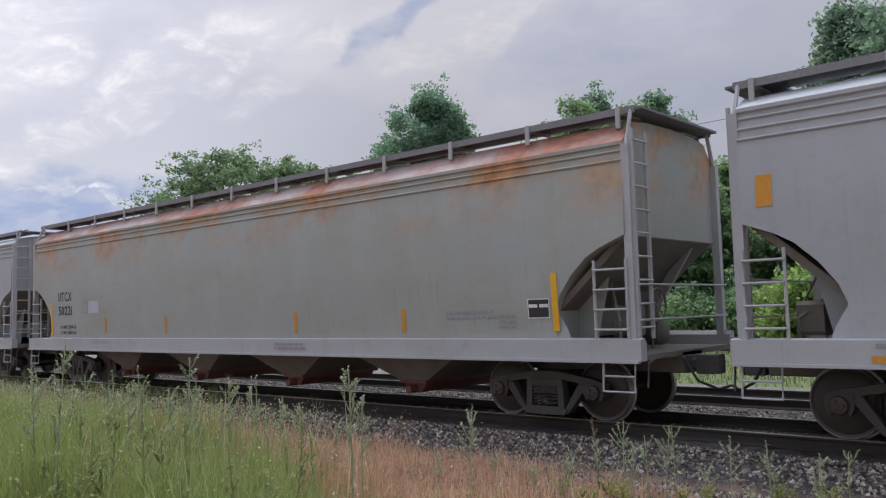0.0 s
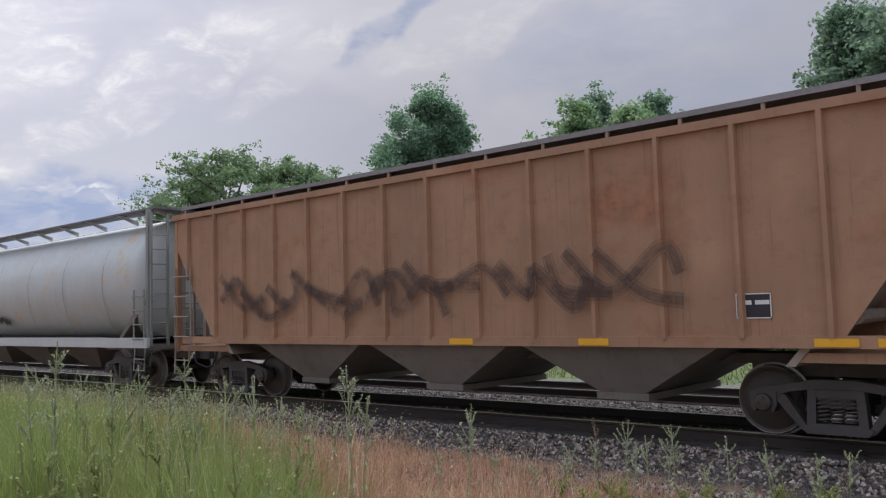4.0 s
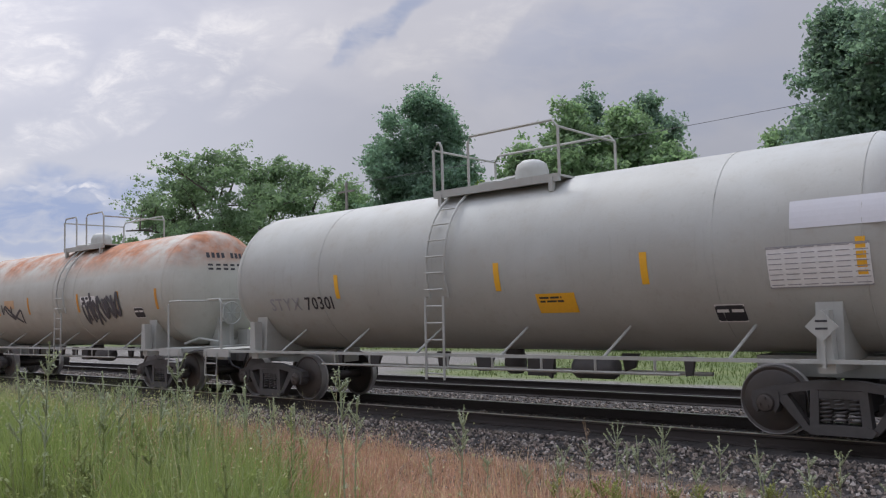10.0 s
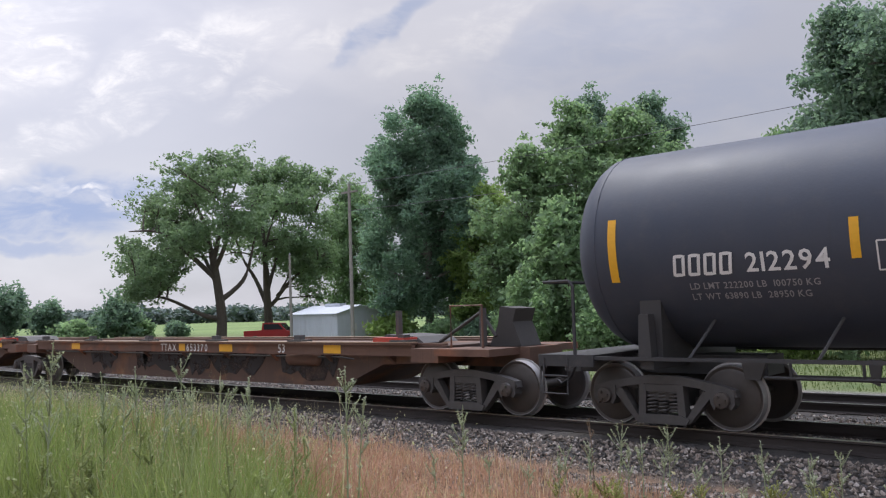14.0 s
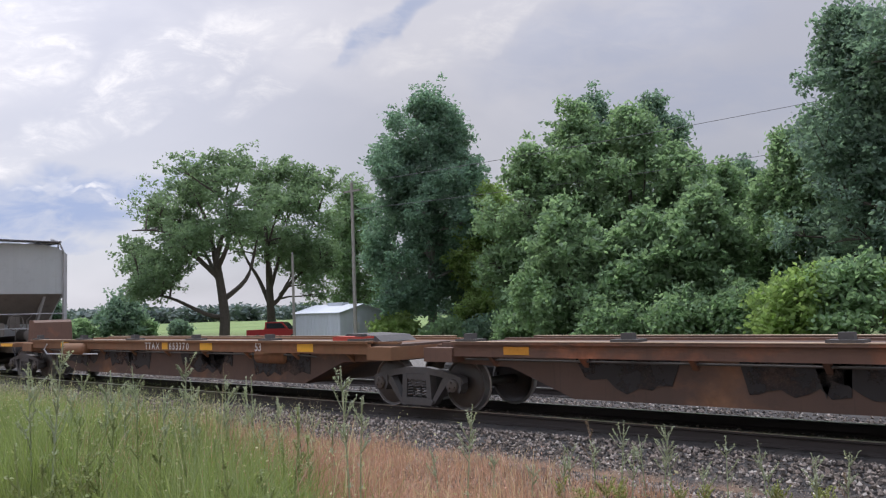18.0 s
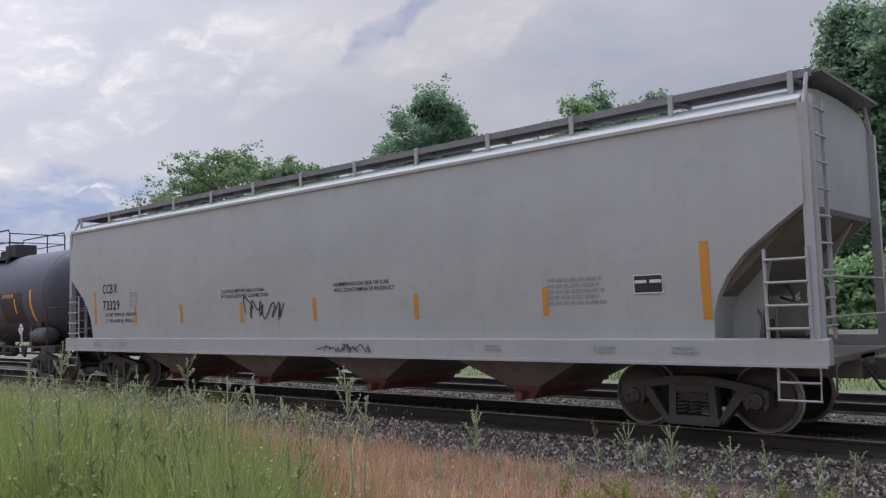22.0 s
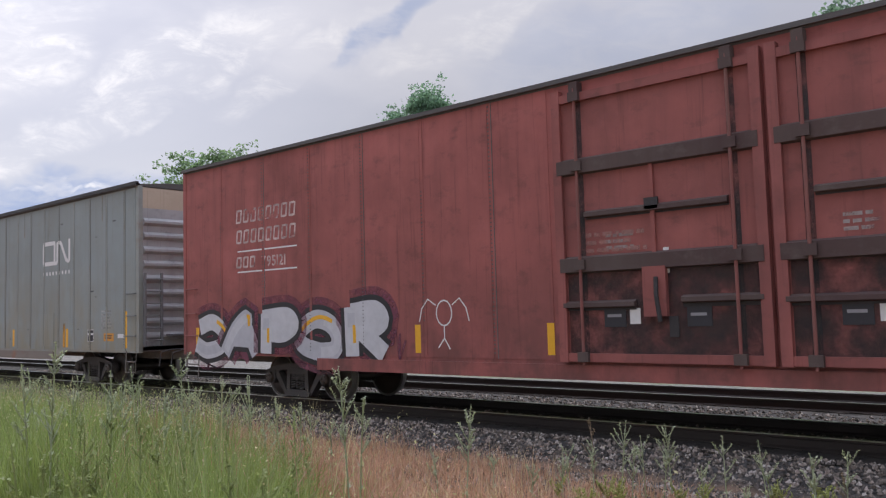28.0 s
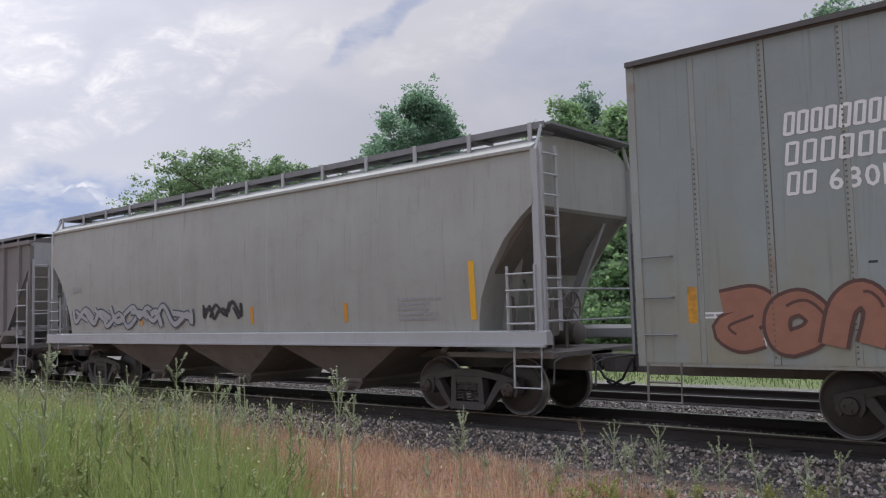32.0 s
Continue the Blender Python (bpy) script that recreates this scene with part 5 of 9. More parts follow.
def covered_hopper(label, left, right, body_mat, trim_mat, under_mat, cut=CUT_STD, inset=.2, bays=4, eave=4.18, top=4.50, sill=(.98, 1.28), posts=13, ribs_eave=0, walk_mat=None, trucks=2.0, seams=(), roof_mat=None, sill_mat=None, bay_mat=None, outlet_mat=None):
    """A curved-side covered hopper with a full-length sill, sloping ends and a roof walk."""
    car = thing("covered_hopper", label, "freight car", "freight cars of the train")
    length = right - left
    half = length / 2
    body_half = half - inset
    side = Side(lambda z: 1.5 + .09 * math.sin(math.pi * min(1, max(0, (z - 1.0) / (eave - .7)))))
    # shell: lofted, its lower edge rising at both ends
    xs = sorted({round(k * (body_half - e), 4) for e, _ in cut for k in (-1, 1)} | {round(-body_half + cut[-1][0] + (2 * body_half - 2 * cut[-1][0]) * i / 16, 4) for i in range(17)})
    shell, n = Shape(), 0
    for x in xs:
        e = body_half - abs(x)
        z_low = cut[-1][1] if e >= cut[-1][0] else np.interp(e, [a for a, _ in cut], [b for _, b in cut])
        prof = hopper_profile(float(z_low), eave, top)
        ring = [(x, -w, z) for w, z in prof] + [(x, w, z) for w, z in reversed(prof[:-1])]
        n = len(ring)
        shell.v += ring
    m = len(xs)
    roof_from = 9
    sheet, roof = [], []
    for i in range(m - 1):
        for j in range(n):
            a, b = i * n + j, i * n + (j + 1) % n
            (roof if roof_from <= j < n - roof_from - 1 else sheet).append((a, a + n, b + n, b))
    shell.f = sheet + [tuple(range(n)), tuple(reversed(range((m - 1) * n, m * n)))]
    part("side_sheet", shell, body_mat, car, smooth=True)
    cap = Shape()
    cap.v, cap.f = shell.v, roof
    part("roof", cap, roof_mat or body_mat, car, smooth=True)
    for j in range(ribs_eave):
        z = eave - .07 - j * .135
        for k in (-1, 1):
            part("eave_rib", Shape().tube([(-body_half, k * (side.at(z) + .004), z), (body_half, k * (side.at(z) + .004), z)], .021), body_mat, car)
    for x in seams:
        s = Shape()
        ribbon(s, side, [(x, cut[-1][1] + (eave - cut[-1][1]) * i / 8) for i in range(9)], .02, .004)
        part("weld_seam", s, trim_mat, car)
    # sill
    for k in (-1, 1):
        s = Shape().prism_x([(k * 1.62, sill[0]), (k * 1.62, sill[1]), (k * 1.50, sill[1] + .02), (k * 1.45, sill[1] - .05), (k * 1.45, sill[0])][::k], -half, half)
        s.box(-half + .02, half - .02, k * 1.63 - .025, k * 1.63 + .025, sill[0] - .03, sill[0] + .012)
        part("side_sill", s, sill_mat or trim_mat, car)
    # hopper bays below the sill
    span = 2 * (half - trucks) - 2.3
    wide = span / bays
    for i in range(bays):
        x = -span / 2 + wide * (i + .5)
        s = Shape()
        a, b = wide * .47, .30
        v = [(x - a, -1.44, 1.15), (x + a, -1.44, 1.15), (x + a, 1.44, 1.15), (x - a, 1.44, 1.15), (x - b, -1.05, .50), (x + b, -1.05, .50), (x + b, 1.05, .50), (x - b, 1.05, .50)]
        s.add(v, [(0, 1, 5, 4), (1, 2, 6, 5), (2, 3, 7, 6), (3, 0, 4, 7), (4, 5, 6, 7), (0, 3, 2, 1)])
        bay = part("hopper_bay", s, bay_mat or under_mat, car)
        s = Shape().box(x - .33, x + .33, -1.08, 1.08, .46, .52)
        s.prism_y([(x - .28, .46), (x + .28, .46), (x + .14, .30), (x - .14, .30)], -1.0, 1.0)
        s.lathe([(-1.2, .07), (-1.0, .07)], 10, "y", (x, 0, .36))
        part("outlet_gate", s, outlet_mat or under_mat, bay)
    # centre sill, end platforms, slope sheet braces
    part("centre_sill", Shape().box(-half + trucks + 1.3, half - trucks - 1.3, -.33, .33, .90, 1.04), under_mat, car)
    for k in (-1, 1):
        part("draft_sill", Shape().box(min(k * half, k * (half - trucks - 1.3)), max(k * half, k * (half - trucks - 1.3)), -.33, .33, .74, 1.04), under_mat, car)
    for k in (-1, 1):
        x0, x1 = sorted((k * half, k * (half - 2.1)))
        part("end_platform", Shape().box(x0, x1, -1.44, 1.44, .99, 1.07), under_mat, car)
        xe = k * half
        # corner posts and sheets that carry the overhanging end
        for y in (-1.5, 1.5):
            post = Shape().box(min(xe - k * .10, xe - k * .22), max(xe - k * .10, xe - k * .22), y - .06, y + .06, sill[0], eave + .02)
            post.tube([(xe - k * .16, y, eave), (xe - k * .16, y * .86, top + .14), (xe - k * .3, y * .7, top + .22)], .035)
            part("corner_post", post, trim_mat, car)
        ladder(car, xe - k * .2, xe - k * .72, -1.58, sill[1], 2.42, trim_mat, 4)
        end_ladder(car, xe - k * .08, -1.48, -1.08, sill[1], top - .2, trim_mat, 9)
        part("end_rail", Shape().tube([(xe - k * .05, -1.5, 2.05), (xe - k * .05, 1.5, 2.05)], .018), trim_mat, car)
        part("end_rail", Shape().tube([(xe - k * .05, -1.5, 1.55), (xe - k * .05, 1.5, 1.55)], .018), trim_mat, car)
        xb, zt = k * body_half, cut[0][1]
        part("slope_sheet", Shape().prism_y([(xb - k * .02, zt), (xb - k * 1.95, 1.06), (xb - k * 2.1, 1.06), (xb - k * .12, zt + .05)][::k], -1.42, 1.42), bay_mat or under_mat, car)
        part("slope_brace", Shape().prism_y([(xe - k * 1.5, 1.05), (xe - k * 1.36, 1.05), (xe - k * .32, zt - .1), (xe - k * .46, zt)][::k], .82, .90), trim_mat, car)
        if cut is CUT_WIDE:
            for y in (-1.505, 1.505):
                part("side_foot", Shape().prism_y([(xb - k * 1.225, 1.27), (xb - k * .98, 1.27), (xb - k * 1.06, 1.45), (xb - k * 1.225, 1.72)][::k], y - .01, y + .01), body_mat, car)
        # upright web under the slope, with pipes and boxes about the brake rigging
        part("end_web", Shape().prism_y([(xb - k * .62, zt - .42), (xb - k * 2.0, 1.06), (xb - k * .92, 1.06)][::k], -.93, -.90), body_mat, car)
        clutter = random.Random(int(half * 100) + k)
        for i in range(4):
            x, y = xe - k * clutter.uniform(.35, 1.1), clutter.uniform(-1.1, .8)
            part("brake_pipe", Shape().tube([(x, y, 1.07), (x, y, clutter.uniform(1.4, 2.0)), (x - k * .3, y + .3, clutter.uniform(1.8, 2.4))], .022), under_mat, car)
        part("valve_body", Shape().box(min(xe - k * .9, xe - k * .55), max(xe - k * .9, xe - k * .55), -.75, -.4, 1.3, 1.75, .05), under_mat, car)
        stirrup(car, xe - k * .12, xe - k * .62, -1.58, .55, sill[0], trim_mat)
        truck(car, k * (half - trucks))
    brake_gear(car, half - .75, 1, 1.75, under_mat)
    reservoir(car, half - 1.1, .5, 1.3, .9, .2, under_mat)
    # roof walk
    zw = top + .11
    for k in (-1, 1):
        s = Shape().box(-half + .1, half - .1, k * 1.0 - .30, k * 1.0 + .30, zw, zw + .035)
        walkway = part("roof_walk", s, walk_mat or GRATE, car, "dark open-grid walkway")
        part("walk_edge", Shape().box(-half + .1, half - .1, k * 1.315 - .012, k * 1.315 + .012, zw - .05, zw + .055), EDGE, walkway, "grey edge strip of the walkway")
    for i in range(posts):
        x = -half + .35 + (2 * half - .7) * i / (posts - 1)
        for k in (-1, 1):
            s = Shape().box(x - .035, x + .035, k * 1.345 - .016, k * 1.345 + .016, top - .14, zw + .06)
            s.box(x - .03, x + .03, min(k * .7, k * 1.28), max(k * .7, k * 1.28), zw - .04, zw)
            part("walk_post", s, trim_mat, car)
    for k in (-1, 1):
        part("end_walk", Shape().box(min(k * (half + .02), k * (half - .6)), max(k * (half + .02), k * (half - .6)), -1.3, 1.3, zw - .01, zw + .025), walk_mat or GRATE, car)
    s = Shape().prism_x([(-.32, top), (-.30, top + .12), (.30, top + .12), (.32, top)], -body_half + .8, body_half - .8)
    part("hatch_cover", s, roof_mat or body_mat, car)
    couplers(car, half)
    return car, side, half


def ribbed_hopper(label, left, right, body_mat, trim_mat, under_mat, ribs, bays=3, base=1.5, eave=4.12, cut_in=1.5, cut_top=3.4, open_posts=True, trucks=1.9, bay_mat=None, post_mat=None, end_mat=None):
    """A flat-sided covered hopper with outside posts and open, sloping ends."""
    car = thing("covered_hopper", label, "freight car", "freight cars of the train")
    half = (right - left) / 2
    body_half = half - .12
    side = Side(lambda z: 1.535)
    top = eave + .20
    for k in (-1, 1):
        poly = [(-body_half + cut_in, base), (body_half - cut_in, base), (body_half, cut_top), (body_half, eave), (-body_half, eave), (-body_half, cut_top)]
        part("side_sheet", Shape().prism_y(poly, k * 1.52 - .012, k * 1.52 + .012), body_mat, car)
        part("side_sill", Shape().box(-body_half + .3, body_half - .3, k * 1.53 - .05, k * 1.53 + .05, base - .12, base + .03), body_mat, car)
        part("top_chord", Shape().box(-half, half, k * 1.53 - .06, k * 1.53 + .06, eave - .06, eave + .06), body_mat, car)
        for i in range(ribs):
            x = -body_half + .55 + (2 * body_half - 1.1) * i / (ribs - 1)
            e = body_half - abs(x)
            z0 = base if e >= cut_in else cut_top - (cut_top - base) * e / cut_in
            y = k * 1.535
            s = Shape().prism_z([(x - .05, y), (x - .03, y + k * .075), (x + .03, y + k * .075), (x + .05, y)][::k], z0, eave - .05)
            part("side_post", s, post_mat or body_mat, car)
    s = Shape().prism_x([(-1.53, eave), (-1.2, eave + .13), (-.6, top), (0, top + .03), (.6, top), (1.2, eave + .13), (1.53, eave)], -body_half, body_half)
    part("roof", s, body_mat, car)
    for k in (-1, 1):
        xe = k * half
        # end wall and slope sheet
        s = Shape().prism_y([(k * body_half, eave), (k * body_half, cut_top), (k * (body_half - cut_in - .6), base - .35), (k * (body_half - cut_in - .72), base - .35), (k * (body_half - .1), cut_top + .05), (k * (body_half - .1), eave)][::k], -1.5, 1.5)
        part("slope_sheet", s, trim_mat, car)
        if end_mat:
            part("end_sheet", Shape().box(min(k * body_half, k * (body_half + .015)), max(k * body_half, k * (body_half + .015)), -1.49, 1.49, cut_top, eave), end_mat, car, "pale rust-streaked end sheet")
            part("air_tank", Shape().lathe([(-.62, .02), (-.6, .16), (-.5, .21), (.5, .21), (.6, .16), (.62, .02)], 14, "y", (xe - k * 1.25, -.55, 1.42)), end_mat, car, "pale air tank on the end platform")
            part("brake_cylinder", Shape().lathe([(-.3, .02), (-.3, .15), (.2, .15), (.3, .05)], 12, "y", (xe - k * .62, .55, 1.35)), under_mat, car)
            for y in (-.2, .25):
                part("tank_bracket", Shape().box(xe - k * 1.25 - .03, xe - k * 1.25 + .03, y - .6, y - .54, 1.1, 1.3), under_mat, car)
            part("brake_pipe", Shape().tube([(xe - k * .5, .5, 1.14), (xe - k * .5, .5, 2.4), (xe - k * .3, .2, 2.6), (xe - k * .3, .2, 3.5)], .022), under_mat, car)
        for y in (-1.48, -.75, -.5, .62, 1.48):
            wide = .06 if abs(y) > 1.2 else .04
            part("end_post", Shape().box(min(xe - k * .05, xe - k * .17), max(xe - k * .05, xe - k * .17), y - wide, y + wide, 1.05, eave - .1), body_mat if abs(y) > 1.2 else trim_mat, car)
        part("end_platform", Shape().box(min(xe, xe - k * 2.2), max(xe, xe - k * 2.2), -1.48, 1.48, 1.0, 1.12), body_mat, car)
        for z in (1.5, 2.1):
            part("end_rail", Shape().tube([(xe - k * .04, -1.5, z), (xe - k * .04, 1.5, z)], .018), trim_mat, car)
        ladder(car, xe - k * .12, xe - k * .78, -1.58, 1.1, 2.95, trim_mat, 4)
        end_ladder(car, xe, -1.45, -1.0, 1.1, eave - .5, trim_mat, 7)
        part("cross_beam", Shape().lathe([(-1.45, .09), (1.45, .09)], 10, "y", (xe - k * 1.5, 0, 1.55)), trim_mat, car)
        part("end_gusset", Shape().prism_y([(xe - k * .3, 1.12), (xe - k * 2.0, 1.12), (xe - k * 1.7, 1.9)][::k], -.06, .06), body_mat, car)
        stirrup(car, xe - k * .12, xe - k * .7, -1.57, .48, 1.1, trim_mat)
        truck(car, k * (half - trucks))
    span = 2 * (half - trucks) - 2.3
    wide = span / bays
    for i in range(bays):
        x = -span / 2 + wide * (i + .5)
        a, b = wide * .47, .36
        v = [(x - a, -1.5, base - .1), (x + a, -1.5, base - .1), (x + a, 1.5, base - .1), (x - a, 1.5, base - .1), (x - b, -1.22, .50), (x + b, -1.22, .50), (x + b, 1.22, .50), (x - b, 1.22, .50)]
        bay = part("hopper_bay", Shape().add(v, [(0, 1, 5, 4), (1, 2, 6, 5), (2, 3, 7, 6), (3, 0, 4, 7), (4, 5, 6, 7), (0, 3, 2, 1)]), bay_mat or under_mat, car)
        part("outlet_gate", Shape().box(x - .42, x + .42, -1.24, 1.24, .40, .50), under_mat, bay)
    part("centre_sill", Shape().box(-half + trucks + 1.3, half - trucks - 1.3, -.33, .33, .90, 1.04), under_mat, car)
    for k in (-1, 1):
        part("draft_sill", Shape().box(min(k * half, k * (half - trucks - 1.3)), max(k * half, k * (half - trucks - 1.3)), -.33, .33, .74, 1.04), under_mat, car)
    brake_gear(car, half - .8, 1, 1.8, under_mat)
    zw = eave + .23
    for k in (-1, 1):
        walkway = part("roof_walk", Shape().box(-half + .05, half - .05, k * 1.05 - .3, k * 1.05 + .3, zw, zw + .03), GRATE, car, "dark open-grid walkway")
        part("walk_edge", Shape().box(-half + .05, half - .05, k * 1.36 - .01, k * 1.36 + .01, zw - .03, zw + .05), EDGE, walkway, "grey edge strip of the walkway")
    for i in range(15):
        x = -half + .2 + (2 * half - .4) * i / 14
        for k in (-1, 1):
            part("walk_post", Shape().box(x - .025, x + .025, k * 1.33 - .02, k * 1.33 + .02, eave, zw + .05), trim_mat, car)
    for k in (-1, 1):
        part("end_walk", Shape().box(min(k * half, k * (half - .7)), max(k * half, k * (half - .7)), -1.35, 1.35, zw, zw + .03), GRATE, car)
    couplers(car, half)
    return car, side, half


# ---- tank cars ----
def tank_car(label, left, right, shell_mat, trim_mat, band_mat=None, band=None, r=1.45, zc=2.50, head_gap=.55, ladder_x=0.0, dome="manway", dome_x=.5, dome_mat=None, rail_mat=None, platform=(-1.4, 1.4), trucks=1.75, handrails=True, platform_rails="full", seams=(), dark_shell=False):
    car = thing("tank_car", label, "tank car", "freight cars of the train")
    half = (right - left) / 2
    th = half - head_gap
    side = Side(lambda z: math.sqrt(max(.02, r * r - (z - zc) ** 2)))
    hd = .72
    head = [(hd * math.sin(a), r * math.cos(a)) for a in [math.pi / 2 * i / 9 for i in range(10)]]
    prof = [(-(th - hd) - a, max(b, .004)) for a, b in reversed(head)]
    cuts = [-(th - hd), th - hd]
    if band:
        cuts = [-(th - hd), band[0], band[1], th - hd]
    n = 64

    def tube_piece(profile, mat, name="shell"):
        part(name, Shape().lathe(profile, n, "x", (0, 0, zc)), mat, car, smooth=True)

    def run(x0, x1):
        return [(x0 + (x1 - x0) * i / 4, r) for i in range(5)]

    left_head = [(-(th - hd) - a, max(b, .004)) for a, b in reversed(head)]
    right_head = [((th - hd) + a, max(b, .004)) for a, b in head]
    if band:
        tube_piece(left_head + run(-(th - hd), band[0])[1:], shell_mat)
        tube_piece([(x, r + .003) for x, _ in run(band[0], band[1])], band_mat, "colour_band")
        tube_piece(run(band[1], th - hd)[:-1] + right_head, shell_mat)
    else:
        tube_piece(left_head + run(-(th - hd), th - hd)[1:-1] + right_head, shell_mat)
    for x in (-(th - hd), th - hd, *seams):
        s = Shape()
        ring = [(x, -math.sin(a) * (r + .002), zc + math.cos(a) * (r + .002)) for a in [2 * math.pi * i / 48 for i in range(49)]]
        s.tube(ring, .007, 5, caps=False)
        part("weld_seam", s, band_mat if band and band[0] < x < band[1] else shell_mat, car, smooth=True)
    deck = 1.02
    zb = zc - r
    for k in (-1, 1):
        xe = k * half
        x0, x1 = sorted((xe, xe - k * 3.0))
        part("draft_sill", Shape().box(x0, x1, -.33, .33, .74, deck), trim_mat, car)
        x0, x1 = sorted((xe, xe - k * .95))
        part("end_platform", Shape().box(x0, x1, -1.52, 1.52, deck - .04, deck + .05), trim_mat, car)
        part("platform_edge", Shape().box(x0, x1, -1.55, -1.50, deck - .12, deck + .05), trim_mat, car)
        # saddle over the truck
        xs = k * (half - trucks)
        s = Shape()
        pts = [(-1.28, deck - .02)] + [(-math.sin(a) * (r + .004), zc - math.cos(a) * (r + .004)) for a in [1.02 - 2.04 * i / 12 for i in range(13)]] + [(1.28, deck - .02)]
        s.prism_x(pts, xs - .16, xs + .16)
        s.box(xs - .10, xs + .10, -1.46, 1.46, deck - .14, deck + .02)
        part("saddle", s, trim_mat, car)
        for y in (-1.42, 1.42):
            part("bolster_web", Shape().prism_y([(xs - .1, deck), (xs + .1, deck), (xs + .07, deck + .62), (xs - .07, deck + .62)], y - .09, y + .09), trim_mat, car)
        s = Shape()
        s.tube([(xe - k * .62, -1.50, deck), (xe - k * .62, -1.50, 2.08), (xe - k * .56, -1.50, 2.16), (xe - k * .1, -1.48, 2.16), (xe - k * .06, -1.2, 2.16), (xe - k * .06, 1.2, 2.16), (xe - k * .1, 1.48, 2.16), (xe - k * .62, 1.50, 2.1), (xe - k * .62, 1.50, deck)], .026)
        part("end_handrail", s, trim_mat, car, smooth=True)
        stirrup(car, xe - k * .1, xe - k * .52, -1.55, .50, deck, trim_mat)
        truck(car, xs)
    # side running bar, braces and underside piping
    for k in (-1, 1):
        part("side_bar", Shape().box(-half + .9, half - .9, k * 1.50 - .025, k * 1.50 + .025, 1.0, 1.05), trim_mat, car)
        for i in range(6):
            x = -half * .62 + half * 1.24 * i / 5
            z = zc - r * .72
            part("bar_brace", Shape().tube([(x - .12, k * 1.50, 1.03), (x + .08, k * side.at(z), z)], .022), trim_mat, car)
    s = Shape()
    for x in [-half * .45 + half * .9 * i / 7 for i in range(8)]:
        s.tube([(x, -1.3, 1.0), (x, -1.3, .78)], .02)
    s.tube([(-half * .5, -1.3, .80), (half * .5, -1.3, .80)], .024)
    s.tube([(-half * .5, -.2, .72), (half * .5, -.2, .72)], .035)
    part("brake_piping", s, STEEL if trim_mat is None else trim_mat, car)
    rig = random.Random(int(half * 1000))
    for i in range(7):
        x = -half * .5 + half * i / 6 + rig.uniform(-.3, .3)
        y, w = rig.uniform(-1.1, -.3), rig.uniform(.05, .22)
        part("brake_lever", Shape().prism_y([(x - w, 1.02), (x + w, 1.02), (x + w * .4, rig.uniform(.62, .8)), (x - w * .7, .74)], y - .03, y + .03), UNDER, car)
    part("valve_block", Shape().box(half * .12, half * .12 + .35, -.9, -.6, .68, .95), UNDER, car)
    part("bottom_outlet", Shape().lathe([(.62, .12), (.7, .2), (.85, .2), (zb + .1, .14)], 14, "z"), STEEL, car, smooth=True)
    reservoir(car, half * .28, -.75, .82, .8, .17, STEEL)
    brake_gear(car, half - .42, 1, 1.86, trim_mat)
    part("brake_stand", Shape().prism_y([(half - .78, deck + .05), (half - .40, deck + .05), (half - .42, 2.06), (half - .66, 2.06)], -.28, .16), trim_mat, car)
    part("valve_box", Shape().box(half - .5, half - .12, .35, .85, deck + .05, deck + .42), trim_mat, car)
    part("valve_pipe", Shape().tube([(half - .9, -.9, deck + .12), (half - .5, -.75, deck + .25), (half - .2, -.4, deck + .16)], .03), trim_mat, car)
    ink = WHITE if dark_shell else BLACK
    for row, (z, tall, count, pitch) in enumerate(((zc + .72, .13, 9, .13), (zc + .52, .05, 5, .2), (zc + .42, .05, 4, .2))):
        print_row = Shape()
        for i in range(count):
            if row == 0 and i == 4:
                continue
            y0 = -.56 + i * pitch
            quad = [(y0, z), (y0 + pitch * .62, z), (y0 + pitch * .62, z + tall), (y0, z + tall)]
            print_row.add([(th - hd + hd * math.sqrt(max(0, 1 - (y * y + (q - zc) ** 2) / r ** 2)) + .008, y, q) for y, q in quad], [(0, 1, 2, 3)])
        tagged(part("end_marking", print_row, ink, car, "small bars of end marking"), kind="stuff")
    # ladder
    rm = rail_mat or trim_mat
    s = Shape()
    for dx in (-.2, .2):
        arc = [(ladder_x + dx, -math.cos(a) * (r + .09), zc + math.sin(a) * (r + .09)) for a in [-.35 + 1.5 * i / 8 for i in range(9)]]
        s.tube([(ladder_x + dx, -1.60, .62), (ladder_x + dx, -1.58, zc - .5)] + arc, .022)
    for i in range(12):
        z = .72 + i * (zc + r * .9 - .72) / 11
        y = -(side.at(z) + .10) if z > zc else -1.58
        s.tube([(ladder_x - .2, y, z), (ladder_x + .2, y, z)], .016)
    part("ladder", s, rm, car)
    # top platform and fittings
    a, b = platform
    zt = zc + r
    pw = .92
    zp = zt - .10
    s = Shape()
    for k in (-1, 1):
        s.box(a, b, min(k * .42, k * pw), max(k * .42, k * pw), zp, zp + .035)
        s.box(a, b, k * pw - .03, k * pw + .03, zp - .08, zp + .05)
        for x in (a + .15, b - .15):
            s.box(x - .04, x + .04, k * pw - .04, k * pw + .04, zc + math.sqrt(max(.1, r * r - pw * pw)), zp)
    part("top_platform", s, rm, car)
    hi = zp + .92
    bars = []
